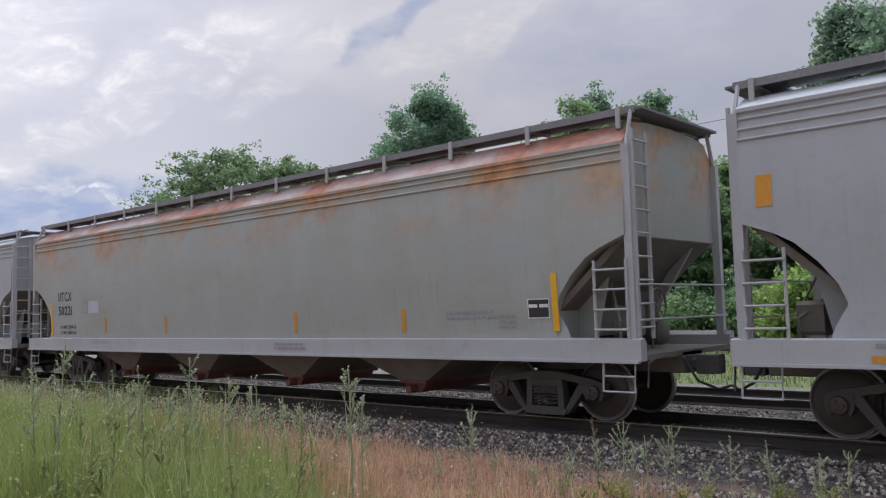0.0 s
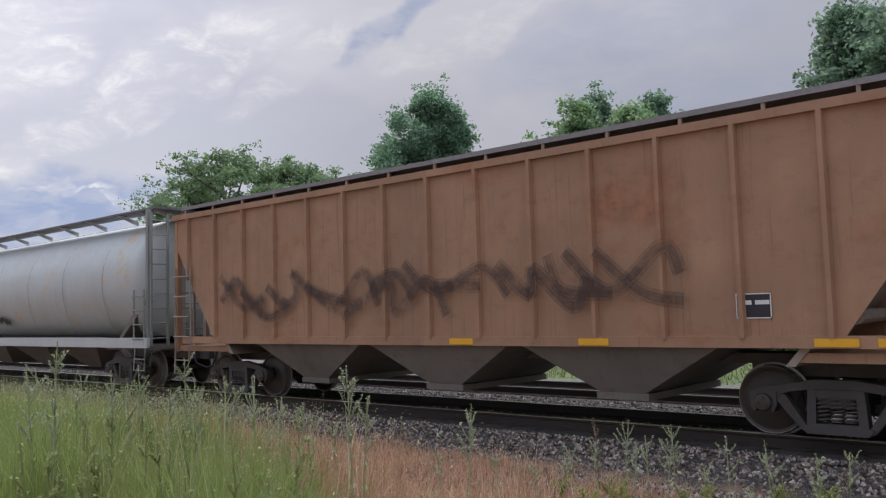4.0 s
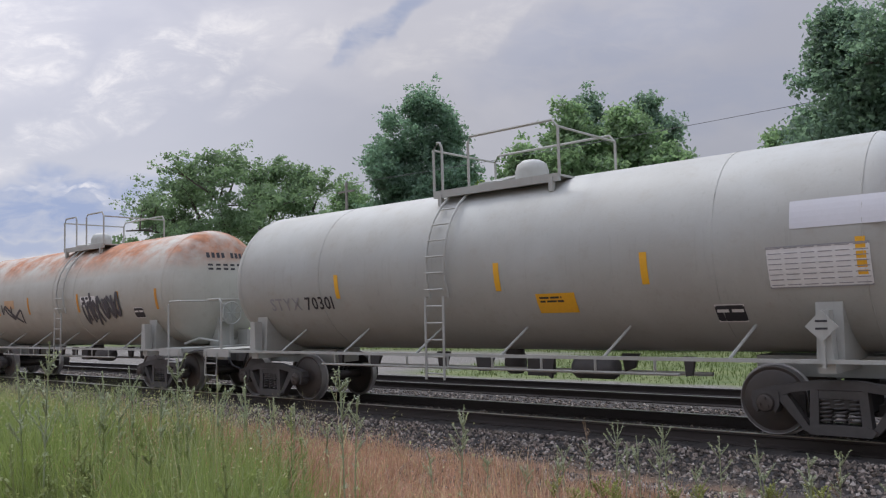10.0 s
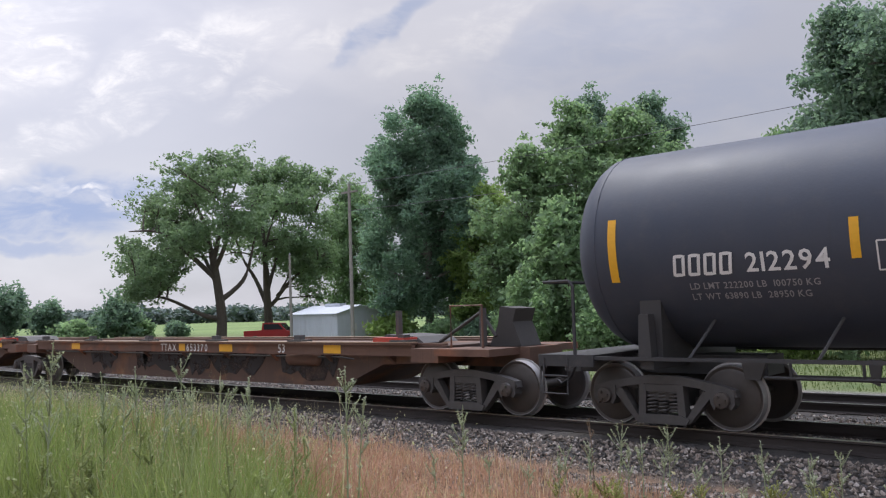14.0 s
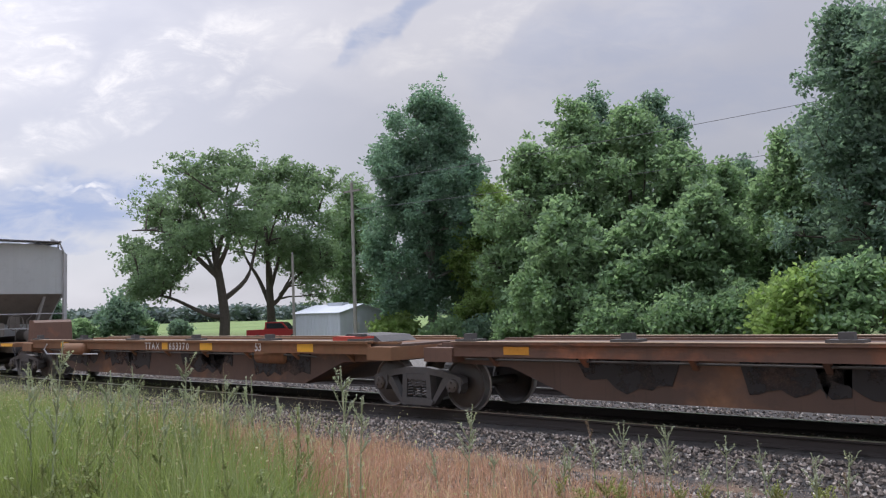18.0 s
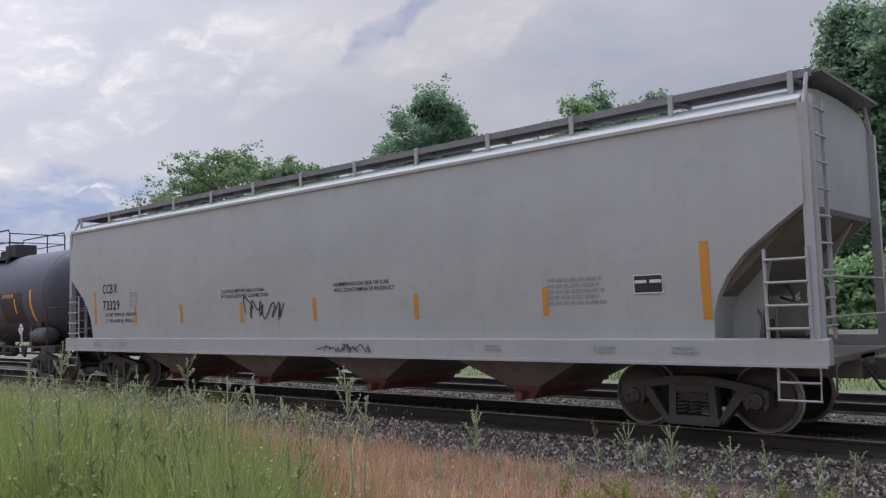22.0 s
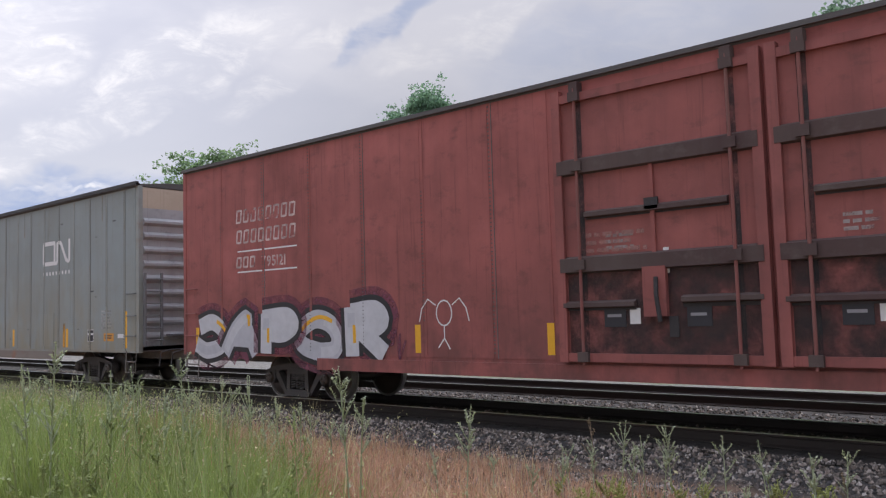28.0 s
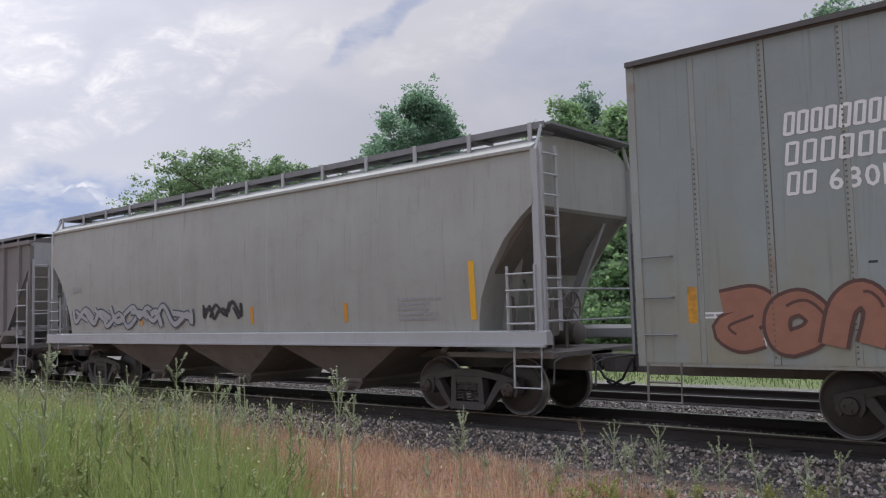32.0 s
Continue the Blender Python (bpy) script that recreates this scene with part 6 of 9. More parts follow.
    for k in (-1, 1):
        y = k * pw
        bars.append(([(a, y, zp), (a, y, hi - .12), (a + .1, y, hi), (ladder_x - .35, y, hi)] + ([(ladder_x - .3, y, hi - .1), (ladder_x - .3, y, zp)] if k < 0 else []), .024))
        bars.append(([(b, y, zp), (b, y, hi - .12), (b - .1, y, hi), (ladder_x + .35, y, hi)] + ([(ladder_x + .3, y, hi - .1), (ladder_x + .3, y, zp)] if k < 0 else [(ladder_x - .35, y, hi)]), .024))
        if platform_rails == "full":
            bars.append(([(a, y, zp + .5), (ladder_x - .3, y, zp + .5)], .018))
            bars.append(([(ladder_x + .3, y, zp + .5), (b, y, zp + .5)], .018))
            bars.append(([((ladder_x + b) / 2, y, zp), ((ladder_x + b) / 2, y, hi)], .022))
    for x in (a, b):
        bars.append(([(x, -pw, hi - .12), (x, pw, hi - .12)], .02))
        if platform_rails == "full":
            bars.append(([(x, -pw, zp + .5), (x, pw, zp + .5)], .016))
    for pts, rad in bars:
        part("railing_bar", Shape().tube(pts, rad), rm, car, smooth=True)
    dm = dome_mat or trim_mat
    if dome == "manway":
        s = Shape().lathe([(zt - .15, .56), (zt + .36, .56), (zt + .38, .60), (zt + .50, .60), (zt + .55, .54), (zt + .57, .2)], 28, "z", (dome_x, 0, 0))
    elif dome == "box":
        s = Shape().box(dome_x - .45, dome_x + .45, -.35, .35, zt - .1, zt + .42)
        s.lathe([(zt - .1, .3), (zt + .25, .3), (zt + .3, .2)], 16, "z", (dome_x - 1.0, 0, 0))
    else:
        s = Shape().lathe([(zt - .1, .3), (zt + .22, .3), (zt + .34, .26), (zt + .41, .16), (zt + .43, .03)], 20, "z", (dome_x, 0, 0))
        s.lathe([(zt - .1, .34), (zt + .1, .34), (zt + .13, .2)], 16, "z", (dome_x - .8, 0, 0))
        s.tube([(dome_x - 1.0, 0, zt + .12), (dome_x - .3, 0, zt + .16)], .05)
    part("manway_dome", s, dm, car, smooth=True)
    couplers(car, half)
    return car, side, half


# ---- boxcars ----
def boxcar(label, left, right, body_mat, roof_mat, end_mat, door_mat, under_mat, top=5.1, base=.98, belly=.70, doors=(), ribs=False, end_top_mat=None, seam_gap=1.52, trucks=3.4, rod_mat=None, rivets=True, panel_mat=None, sill_mat=None, soot=0.0, bar_mat=None):
    car = thing("boxcar", label, "boxcar", "freight cars of the train")
    half = (right - left) / 2
    side = Side(lambda z: 1.60)
    W = 1.60
    for k in (-1, 1):
        inner = half - trucks - 1.3
        poly = [(-half, base - .05), (-inner - .7, base - .05), (-inner, belly), (inner, belly), (inner + .7, base - .05), (half, base - .05), (half, top - .06), (-half, top - .06)]
        part("side_wall", Shape().prism_y(poly, k * W - .03 * (k + 1) / 2 * 2 + (.0 if k > 0 else 0), k * W + (.06 if k < 0 else 0)), body_mat, car)
        part("roof_edge", Shape().box(-half, half, k * (W + .02) - .05, k * (W + .02) + .05, top - .07, top), roof_mat, car)
        part("lower_sill", Shape().box(-inner, inner, k * (W + .015) - .03, k * (W + .015) + .03, belly, belly + .22), sill_mat or body_mat, car)
    s = Shape().prism_x([(-W - .03, top - .03), (-.8, top + .06), (0, top + .09), (.8, top + .06), (W + .03, top - .03), (W, top - .1), (-W, top - .1)], -half, half)
    part("roof", s, roof_mat, car)
    n_roof = int(2 * half / 1.3)
    for i in range(n_roof):
        x = -half + (i + .5) * 2 * half / n_roof
        part("roof_seam", Shape().prism_x([(-W - .03, top), (0, top + .12), (W + .03, top), (0, top + .09)], x - .05, x + .05), roof_mat, car)
    part("floor", Shape().box(-half, half, -W + .06, W - .06, base - .02, base + .1), under_mat, car)
    part("centre_sill", Shape().box(-half - .5, half + .5, -.35, .35, .70, base), under_mat, car)
    # ends with pressed ribs
    for k in (-1, 1):
        xe = k * half
        x0, x1 = sorted((xe, xe - k * .06))
        part("end_wall", Shape().box(x0, x1, -W + .065, W - .035, base, top - .62), end_mat, car)
        part("end_top", Shape().box(x0, x1, -W + .065, W - .035, top - .62, top - .08), end_top_mat or end_mat, car)
        for i in range(9):
            z = base + .35 + i * (top - .75 - base - .35) / 8.6
            s = Shape().prism_y([(xe, z - .10), (xe + k * .07, z - .03), (xe + k * .07, z + .03), (xe, z + .10)][::k], -W + .12, W - .12)
            part("end_rib", s, end_mat, car)
        end_ladder(car, xe + k * .12, -1.5, -1.05, base + .1, 2.9, rod_mat or under_mat, 6)
        part("end_platform", Shape().box(min(xe, xe + k * .4), max(xe, xe + k * .4), -.9, .9, base + .35, base + .39), GRATE, car)
        for z in (1.35, 1.85, 2.4):
            part("grab_iron", Shape().tube([(xe - k * .12, -W, z), (xe - k * .12, -W - .06, z), (xe - k * .55, -W - .06, z), (xe - k * .55, -W, z)], .014), rod_mat or under_mat, car)
        stirrup(car, xe - k * .12, xe - k * .6, -W, .45, base, under_mat)
        part("corner_angle", Shape().box(min(xe + k * .012, xe - k * .10), max(xe + k * .012, xe - k * .10), -W - .012, -W + .1, base - .05, top - .06), body_mat, car)
        truck(car, k * (half - trucks))
    brake_gear(car, half + .02, 1, 2.3, under_mat)
    # side seams with rivet rows
    spans = [d[:2] for d in doors]
    seams = [x for x in np.arange(-half + seam_gap, half - .5, seam_gap) if not any(a - .3 < x < b + .3 for a, b in spans)]
    if rivets:
        dark = plain("seam_grime", (.12, .12, .115), .8, 0, .5)
        for i, x in enumerate(seams):
            seam = part("riveted_seam", Shape().box(x - .035, x + .035, -W - .012, -W, base, top - .1), body_mat, car)
            if i % 2:
                part("seam_line", Shape().box(x + .035, x + .047, -W - .0125, -W, base, top - .1), dark, seam)
            first = 0 if i % 4 else 18
            s = Shape()
            for j in range(first, 60 if i % 2 else 44 + 8 * (i % 3)):
                z = base + .08 + (59 - j) * (top - base - .25) / 59
                s.box(x - .026, x - .006, -W - .022, -W - .012, z, z + .020)
            tagged(part("rivet_strip", s, dark, seam), kind="stuff")
        edges = [-half + .1] + [float(x) for x in seams] + [half - .1]
        for xa, xb in zip(edges, edges[1:]):
            for p, q in [(xa, xb)] if not any(xa < m < xb for d in spans for m in d) else [(xa, min(d[0] for d in spans) - .1), (max(d[1] for d in spans) + .1, xb)]:
                if .2 < q - p < 2.5:
                    part("side_panel", Shape().box(p + .036, q - .046, -W - .006, -W, base, top - .1), panel_mat or body_mat, car)
    if ribs:
        xs = [x for x in np.arange(-half + .45, half - .2, 1.02) if not any(a - .1 < x < b + .1 for a, b in spans)]
        for k in (-1, 1):
            for x in xs:
                part("side_post", Shape().prism_z([(x - .07, k * W), (x - .045, k * (W + .065)), (x + .045, k * (W + .065)), (x + .07, k * W)][::k], base, top - .1), body_mat, car)
        for a, b in zip([-half] + [q for _, q in spans], [p for p, _ in spans] + [half]):
            for z in (base + .12, 2.35, 3.62, top - .22):
                part("side_rail", Shape().box(a + .05, b - .05, -W - .045, -W, z - .04, z + .04), body_mat, car)
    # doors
    # dark coat for grimy fittings and for shade painted onto the doors
    grime = plain("door_grime_and_shade", (.045, .042, .042), .8, 0, .4)
    for d in doors:
        a, b, style = d
        y = -W
        door = part("door", Shape().box(a, b, y - .045, y - .002, base + .02, top - .32), door_mat, car, "plug door with locking bars")
        for x in (a + .075, b - .075):
            part("door_stile", Shape().box(x - .07, x + .07, y - .11, y - .0, base - .02, top - .2), door_mat, door)
        for z in (base + .05, top - .34):
            part("door_rail", Shape().box(a + .07, b - .07, y - .10, y - .046, z - .06, z + .06), door_mat, door)
        span = b - a
        for z, x0, x1, deep in ((base + .80, a + .1, a + span * .40, .03), (base + .84, a + span * .62, b - .1, .05), (base + 1.38, a + .07, b - .07, .07), (base + 2.10, a + .5, b - .5, .02), (base + 2.82, a + .07, b - .07, .07)):
            tall = .07 if bar_mat and deep > .06 else 0
            part("cross_bar", Shape().prism_x([(y - .047, z - .05 - tall), (y - .12, z - .03 - tall), (y - .12, z + .03 + tall), (y - .047, z + .06 + tall)], x0, x1), bar_mat or door_mat, door)
            # dark strip: grime plus the painted shade that falls under the bar
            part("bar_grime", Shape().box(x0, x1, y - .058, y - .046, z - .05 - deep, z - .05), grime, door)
        for x in (a + .42, b - .42):
            part("grime_streak", Shape().box(x - .06, x + .06, y - .052, y - .046, base + .05, top - .4), worn_spray("grease", (.05, .05, .05), .8), door, "dark grease streak behind a rod")
            part("locking_rod", Shape().tube([(x, y - .13, base - .06), (x, y - .13, top - .22)], .024), rod_mat or door_mat, door)
            for z in (base + .06, base + 1.38, base + 2.82, top - .34):
                part("rod_keeper", Shape().box(x - .085, x + .085, y - .165, y - .10, z - .07, z + .07), bar_mat or grime, door)
            part("roller_hanger", Shape().box(x - .07, x + .07, y - .15, y, top - .28, top - .12), bar_mat or grime, door)
        mx = (a + b) / 2
        if soot:
            part("soot_stain", Shape().box(a + .16, b - .16, y - .0485, y - .046, base + .1, base + 1.3), worn_spray("soot", (.045, .036, .035), soot), door, "black soot stain over the lower door")
        part("latch_box", Shape().box(mx - .17, mx + .17, y - .13, y - .05, base + .62, base + 1.30), door_mat, door)
        part("latch_handle", Shape().tube([(mx + .04, y - .15, base + 1.15), (mx + .06, y - .20, base + .9), (mx + .10, y - .19, base + .55)], .03), grime, door)
        # flat dark piece painted in as the latch's shadow
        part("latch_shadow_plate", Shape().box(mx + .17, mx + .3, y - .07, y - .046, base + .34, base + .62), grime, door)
        part("door_panel_rib", Shape().box(mx - .03, mx + .03, y - .085, y - .047, base + 1.42, base + 2.78), door_mat, door)
        part("rib_clip", Shape().box(mx - .1, mx + .1, y - .12, y - .085, base + 2.08, base + 2.24), grime, door)
        for x in (mx - .82, mx + .42):
            plate = part("stencil_plate", Shape().box(x, x + .34, y - .056, y - .046, base + .48, base + .74), BLACK if style else GREYINK, door)
            part("plate_print", Shape().box(x + .05, x + .27, y - .059, y - .056, base + .62, base + .66), GREYINK, plate)
        part("paper_label", Shape().box(mx - .42, mx - .26, y - .052, y - .046, base + .52, base + .74), WHITE, door, "white paper label")
        part("paper_label", Shape().box(mx + .12, mx + .2, y - .052, y - .046, base + 1.2, base + 1.55), WHITE, door, "white paper label")
        fine_print(door, Side(lambda z: W + .042), mx - .75, base + 1.75, .45, 3, worn_spray("faint_print", (.40, .36, .34), 1.2))
    couplers(car, half + .75 if trucks > 3 else half + .4)
    return car, side, half


# ---- articulated platform car ----
def spine_unit(label, left, right, body_mat, trim_mat, last=None):
    car = thing("spine_car", label, "flat car", "freight cars of the train")
    half = (right - left) / 2
    # deep centre girder, tapering to the articulated ends
    poly = [(-half + .3, .86), (-half + 1.9, .80), (-half + 3.1, .34), (half - 3.1, .34), (half - 1.9, .80), (half - .3, .86), (half - .3, 1.16), (-half + .3, 1.16)]
    # coat darker than the side beams: grime, and the recess's shade painted in
    part("centre_girder", Shape().prism_y(poly, -.99, .99), paint("spine_girder", (.125, .078, .058), .7, .6, (.05, .04, .035), rust=.35, rust_col=(.19, .10, .055), streak=.6, shift=70), car, "grimy centre girder, painted darker for its shade")
    for k in (-1, 1):
        s = Shape().box(-half + .9, half - .9, k * 1.22 - .04, k * 1.22 + .04, .98, 1.20)
        s.box(-half + .9, half - .9, k * 1.22 - .10, k * 1.22 + .10, 1.18, 1.22)
        part("side_beam", s, body_mat, car)
        for i in range(9):
            x = -half + 1.6 + (2 * half - 3.2) * i / 8
            part("outrigger", Shape().prism_x([(k * .97, .80), (k * .97, 1.1), (k * 1.2, 1.1), (k * 1.2, 1.0)][::-k], x - .04, x + .04), body_mat, car)
        # irregular black patches that paint the outriggers' shade onto the girder
        stain = random.Random(int(left) + k)
        for i in range(6):
            x = -half + 3.2 + (2 * half - 6.4) * (i + stain.uniform(.1, .9)) / 6
            w, low = stain.uniform(.3, 1.2), stain.uniform(.36, .5)
            top_edge = [(x - w, .97), (x + w, .97)]
            foot = [(x + w * (1 - 2 * j / 8) * stain.uniform(.75, 1), low + (.97 - low) * stain.uniform(0, .75) * (.4 + .6 * abs(1 - j / 4))) for j in range(9)]
            pts = top_edge + foot
            part("grease_stain", Shape().prism_y(pts, k * .995 - .008, k * .995 + .008), worn_spray("shade_black", (.022, .02, .02), 1.9), car, "black patch painted as the outriggers' shade")
        # sunlight on the top edge is painted as a lighter tan strip
        part("top_strip", Shape().box(-half + .9, half - .9, k * 1.22 - .11, k * 1.22 + .11, 1.221, 1.232), paint("spine_sunlit_edge", (.36, .27, .185), .6, .5, (.22, .12, .07), streak=.2, shift=71), car, "upper edge painted bright as if sunlit")
        part("deck_edge", Shape().box(-half + .4, half - .4, k * .92 - .06, k * .92 + .06, 1.155, 1.20), body_mat, car)
    for i in range(6):
        x = -half + 1.2 + (2 * half - 2.4) * i / 5
        s = Shape().box(x - .22, x + .22, -1.3, -1.0, 1.22, 1.27)
        s.box(x - .09, x + .09, -1.22, -1.08, 1.27, 1.36)
        part("container_pedestal", s, trim_mat, car)
    part("hitch_plate", Shape().prism_y([(half - 2.6, 1.18), (half - 1.3, 1.18), (half - 1.5, 1.30), (half - 2.3, 1.34)], -.5, .5), trim_mat, car)
    for k in (-1, 1):
        part("end_bolster", Shape().box(min(k * (half - .9), k * (half - .25)), max(k * (half - .9), k * (half - .25)), -1.3, 1.3, .88, 1.12), body_mat, car)
    reservoir(car, half - 4.2, -.95, .88, 1.1, .16, body_mat)
    part("brake_pipe", Shape().tube([(-half + 1, -1.05, .92), (half - 3, -1.05, .92), (half - 2, -.8, .8)], .02), STEEL, car)
    return car, Side(lambda z: 1.262), half
# ---- the train, from its head to its tail: u is each car's place along the train ----
TRAIN = []


def placed(made, left, right):
    car, side, half = made
    car.matrix_basis = pose((left + right) / 2, TRACK_Y, 0)
    TRAIN.append((car, (left + right) / 2))
    return car, side, half


GREY = paint("hopper_light_grey", (.42, .445, .455), .68, .25, streak=.2, shift=1)
PALE = paint("hopper_pale_grey", (.455, .485, .475), .68, .22, streak=.18, shift=2)
RUSTY_GREY = paint("hopper_weathered_grey", (.37, .40, .385), .6, .55, (.31, .285, .18), rust=.66, rust_col=(.36, .17, .06), rust_z=(3.0, 3.9), streak=.35, shift=3)
RUST_ROOF = paint("rusted_roof", (.36, .30, .28), .75, .4, rust=.8, rust_col=(.21, .082, .05), rust_scale=1.2, shift=4)
DIRTY = paint("grimy_underside", (.22, .20, .175), .7, .6, (.06, .05, .045), streak=.4, shift=5)
TRIM = paint("trim_light_grey", (.44, .45, .45), .5, .25, streak=.25, shift=6)
TAN = paint("tan_faded_paint", (.42, .25, .15), .65, .8, (.22, .13, .09), rust=.25, rust_col=(.24, .11, .06), streak=.7, shift=7)
TAN_TRIM = paint("tan_grey_trim", (.36, .31, .26), .65, .5, streak=.5, shift=8)
RUSTRED = paint("rust_red_paint", (.285, .125, .085), .65, .95, (.16, .095, .08), rust=.38, rust_col=(.27, .125, .065), streak=1.1, shift=9, splash=(1.4, 2.9, (.20, .11, .085), .6))
RUST_POST = paint("rubbed_post_paint", (.27, .115, .075), .6, .6, (.20, .12, .10), rust=.75, rust_col=(.30, .235, .185), streak=.3, rust_scale=1.7, shift=19)
RUST_END = paint("pale_end_sheet", (.60, .59, .54), .55, .4, (.33, .22, .13), rust=.2, rust_col=(.34, .15, .06), streak=.6, shift=20)
RUST_TRIM = paint("grey_end_paint", (.36, .345, .315), .6, .5, (.17, .10, .07), rust=.35, streak=.5, shift=10)
CYL_GREY = paint("cylinder_pale_blue_grey", (.52, .57, .57), .5, .35, (.36, .33, .24), rust=.15, rust_col=(.45, .30, .12), streak=.3, shift=11)
CYL_TRIM = paint("cylinder_end_grey_green", (.30, .325, .30), .6, .5, (.12, .11, .10), streak=.5, shift=38)
CREAM = paint("tank_cream", (.46, .435, .375), .6, .25, (.42, .36, .27), streak=.25, shift=12)
TANKWHITE = paint("tank_white", (.64, .65, .67), .45, .12, (.5, .48, .45), streak=.12, shift=13)
OLDWHITE = paint("tank_old_white", (.42, .435, .405), .5, .5, (.30, .26, .20), streak=.3, shift=14)
RUSTWHITE = paint("tank_rust_stained_white", (.47, .475, .42), .5, .5, (.31, .27, .2), rust=.95, rust_col=(.27, .10, .04), rust_z=(2.9, 3.45), rust_scale=1.1, streak=.3, shift=15)
BAND = paint("tank_red_band", (.20, .032, .036), .4, .25, (.12, .05, .04), streak=.25, shift=16)
FADED_BAND = paint("tank_faded_red_band", (.27, .065, .062), .5, .4, (.55, .42, .38), rust=.95, rust_col=(.30, .25, .235), rust_z=(2.75, 3.5), rust_scale=1.6, streak=.2, shift=17)
TANKBLACK = paint("tank_dark_grey", (.056, .064, .081), .40, .6, (.125, .12, .112), streak=.55, shift=18)
TANKGREY = paint("tank_slate_grey", (.078, .089, .112), .43, .55, (.145, .14, .137), streak=.5, shift=19)
TANKVIOLET = paint("tank_blue_grey", (.058, .068, .100), .40, .6, (.15, .135, .135), streak=.6, shift=23)
TANKBLUE = paint("tank_blue_black", (.050, .061, .086), .42, .45, (.095, .095, .10), streak=.45, shift=37)
BLACKTRIM = paint("black_trim", (.04, .042, .045), .55, .3, streak=.2, shift=20)
SPINE = paint("spine_brown", (.16, .092, .064), .65, .55, (.06, .04, .035), rust=.3, rust_col=(.26, .10, .05), streak=.6, shift=21)
SPINE_YELLOW = paint("spine_yellow_brown", (.23, .12, .06), .65, .5, (.12, .07, .04), rust=.4, rust_col=(.20, .09, .05), streak=.5, shift=22)
BOXRED = paint("boxcar_red", (.41, .125, .11), .6, .85, (.13, .058, .05), streak=1.0, shift=23, splash=(.7, 2.6, (.10, .055, .048), .7))
BOXGREY = paint("boxcar_grey", (.315, .352, .335), .55, .6, (.215, .19, .14), rust=.08, rust_col=(.20, .125, .07), streak=.8, shift=24, splash=(.9, 3.2, (.27, .245, .18), .8))
BOXDOOR = paint("boxcar_door_grey", (.32, .365, .372), .55, .45, (.13, .125, .115), streak=.7, shift=25, splash=(1.0, 2.6, (.24, .225, .18), .6))
BOXREDDOOR = paint("boxcar_red_door", (.35, .112, .097), .6, .9, (.11, .055, .05), streak=1.1, shift=26)
BARS = paint("door_bars_dark", (.21, .225, .23), .6, .5, streak=.4, shift=27)
YELLOWBOX = paint("boxcar_ochre", (.47, .25, .085), .55, .35, (.20, .12, .07), rust=.15, streak=.4, shift=28)
NAVY = paint("door_navy", (.035, .042, .07), .5, .3, streak=.3, shift=29)
CREAMEND = paint("end_cream", (.55, .47, .36), .6, .4, (.3, .22, .15), streak=.4, shift=30)
ENDGREY = paint("end_grey", (.42, .43, .43), .6, .5, (.12, .11, .10), streak=.5, shift=31)
ROOFDARK = paint("roof_dirty", (.10, .098, .095), .5, .5, (.10, .08, .07), streak=.3, shift=32)
BOXSILL = paint("boxcar_brown_sill", (.24, .215, .185), .65, .5, (.16, .10, .07), rust=.1, streak=.3, shift=34)
BOXPANEL = paint("boxcar_grey_panel", (.29, .338, .335), .55, .4, (.24, .225, .17), streak=.6, shift=35, vary=.16, splash=(1.0, 3.4, (.285, .262, .185), .85))
REDGATE = plain("outlet_red", (.17, .065, .055), .7, 0, .4)
BLUEGATE = plain("outlet_blue", (.16, .30, .42), .7, 0, .4)


def hopper_marks(car, side, half, x, top, digits, size=.25, gap=.14, ink=None, letters=4, mark=""):
    """The owner's mark over the car's number, x from the left end, top of the upper row given."""
    x -= half
    ink = ink or BLACK
    if mark:
        lettering(car, side, mark, x, top - size, size, ink, squeeze=.76, gap=.2)
    else:
        ring_sign(car, side, x, top - size, letters * size * .92, size, letters, size * .18, ink)
    lettering(car, side, digits, x, top - 2 * size - gap, size, ink)
    s = Shape()
    for pts in (((0, 0), (.3, 0)), ((0, .34), (.3, .34)), ((0, 0), (0, .34)), ((.3, 0), (.3, .34)), ((.06, .25), (.24, .25)), ((.12, .1), (.2, .1))):
        ribbon(s, side, [(x + 1.45 + a, top - size - .35 + b) for a, b in pts], .018)
    part("plate_mark", s, GREYINK, car, "small outlined square mark")


SILL = Side(lambda z: 1.63)
INK_NAVY = spray("dark_navy", (.02, .025, .045))


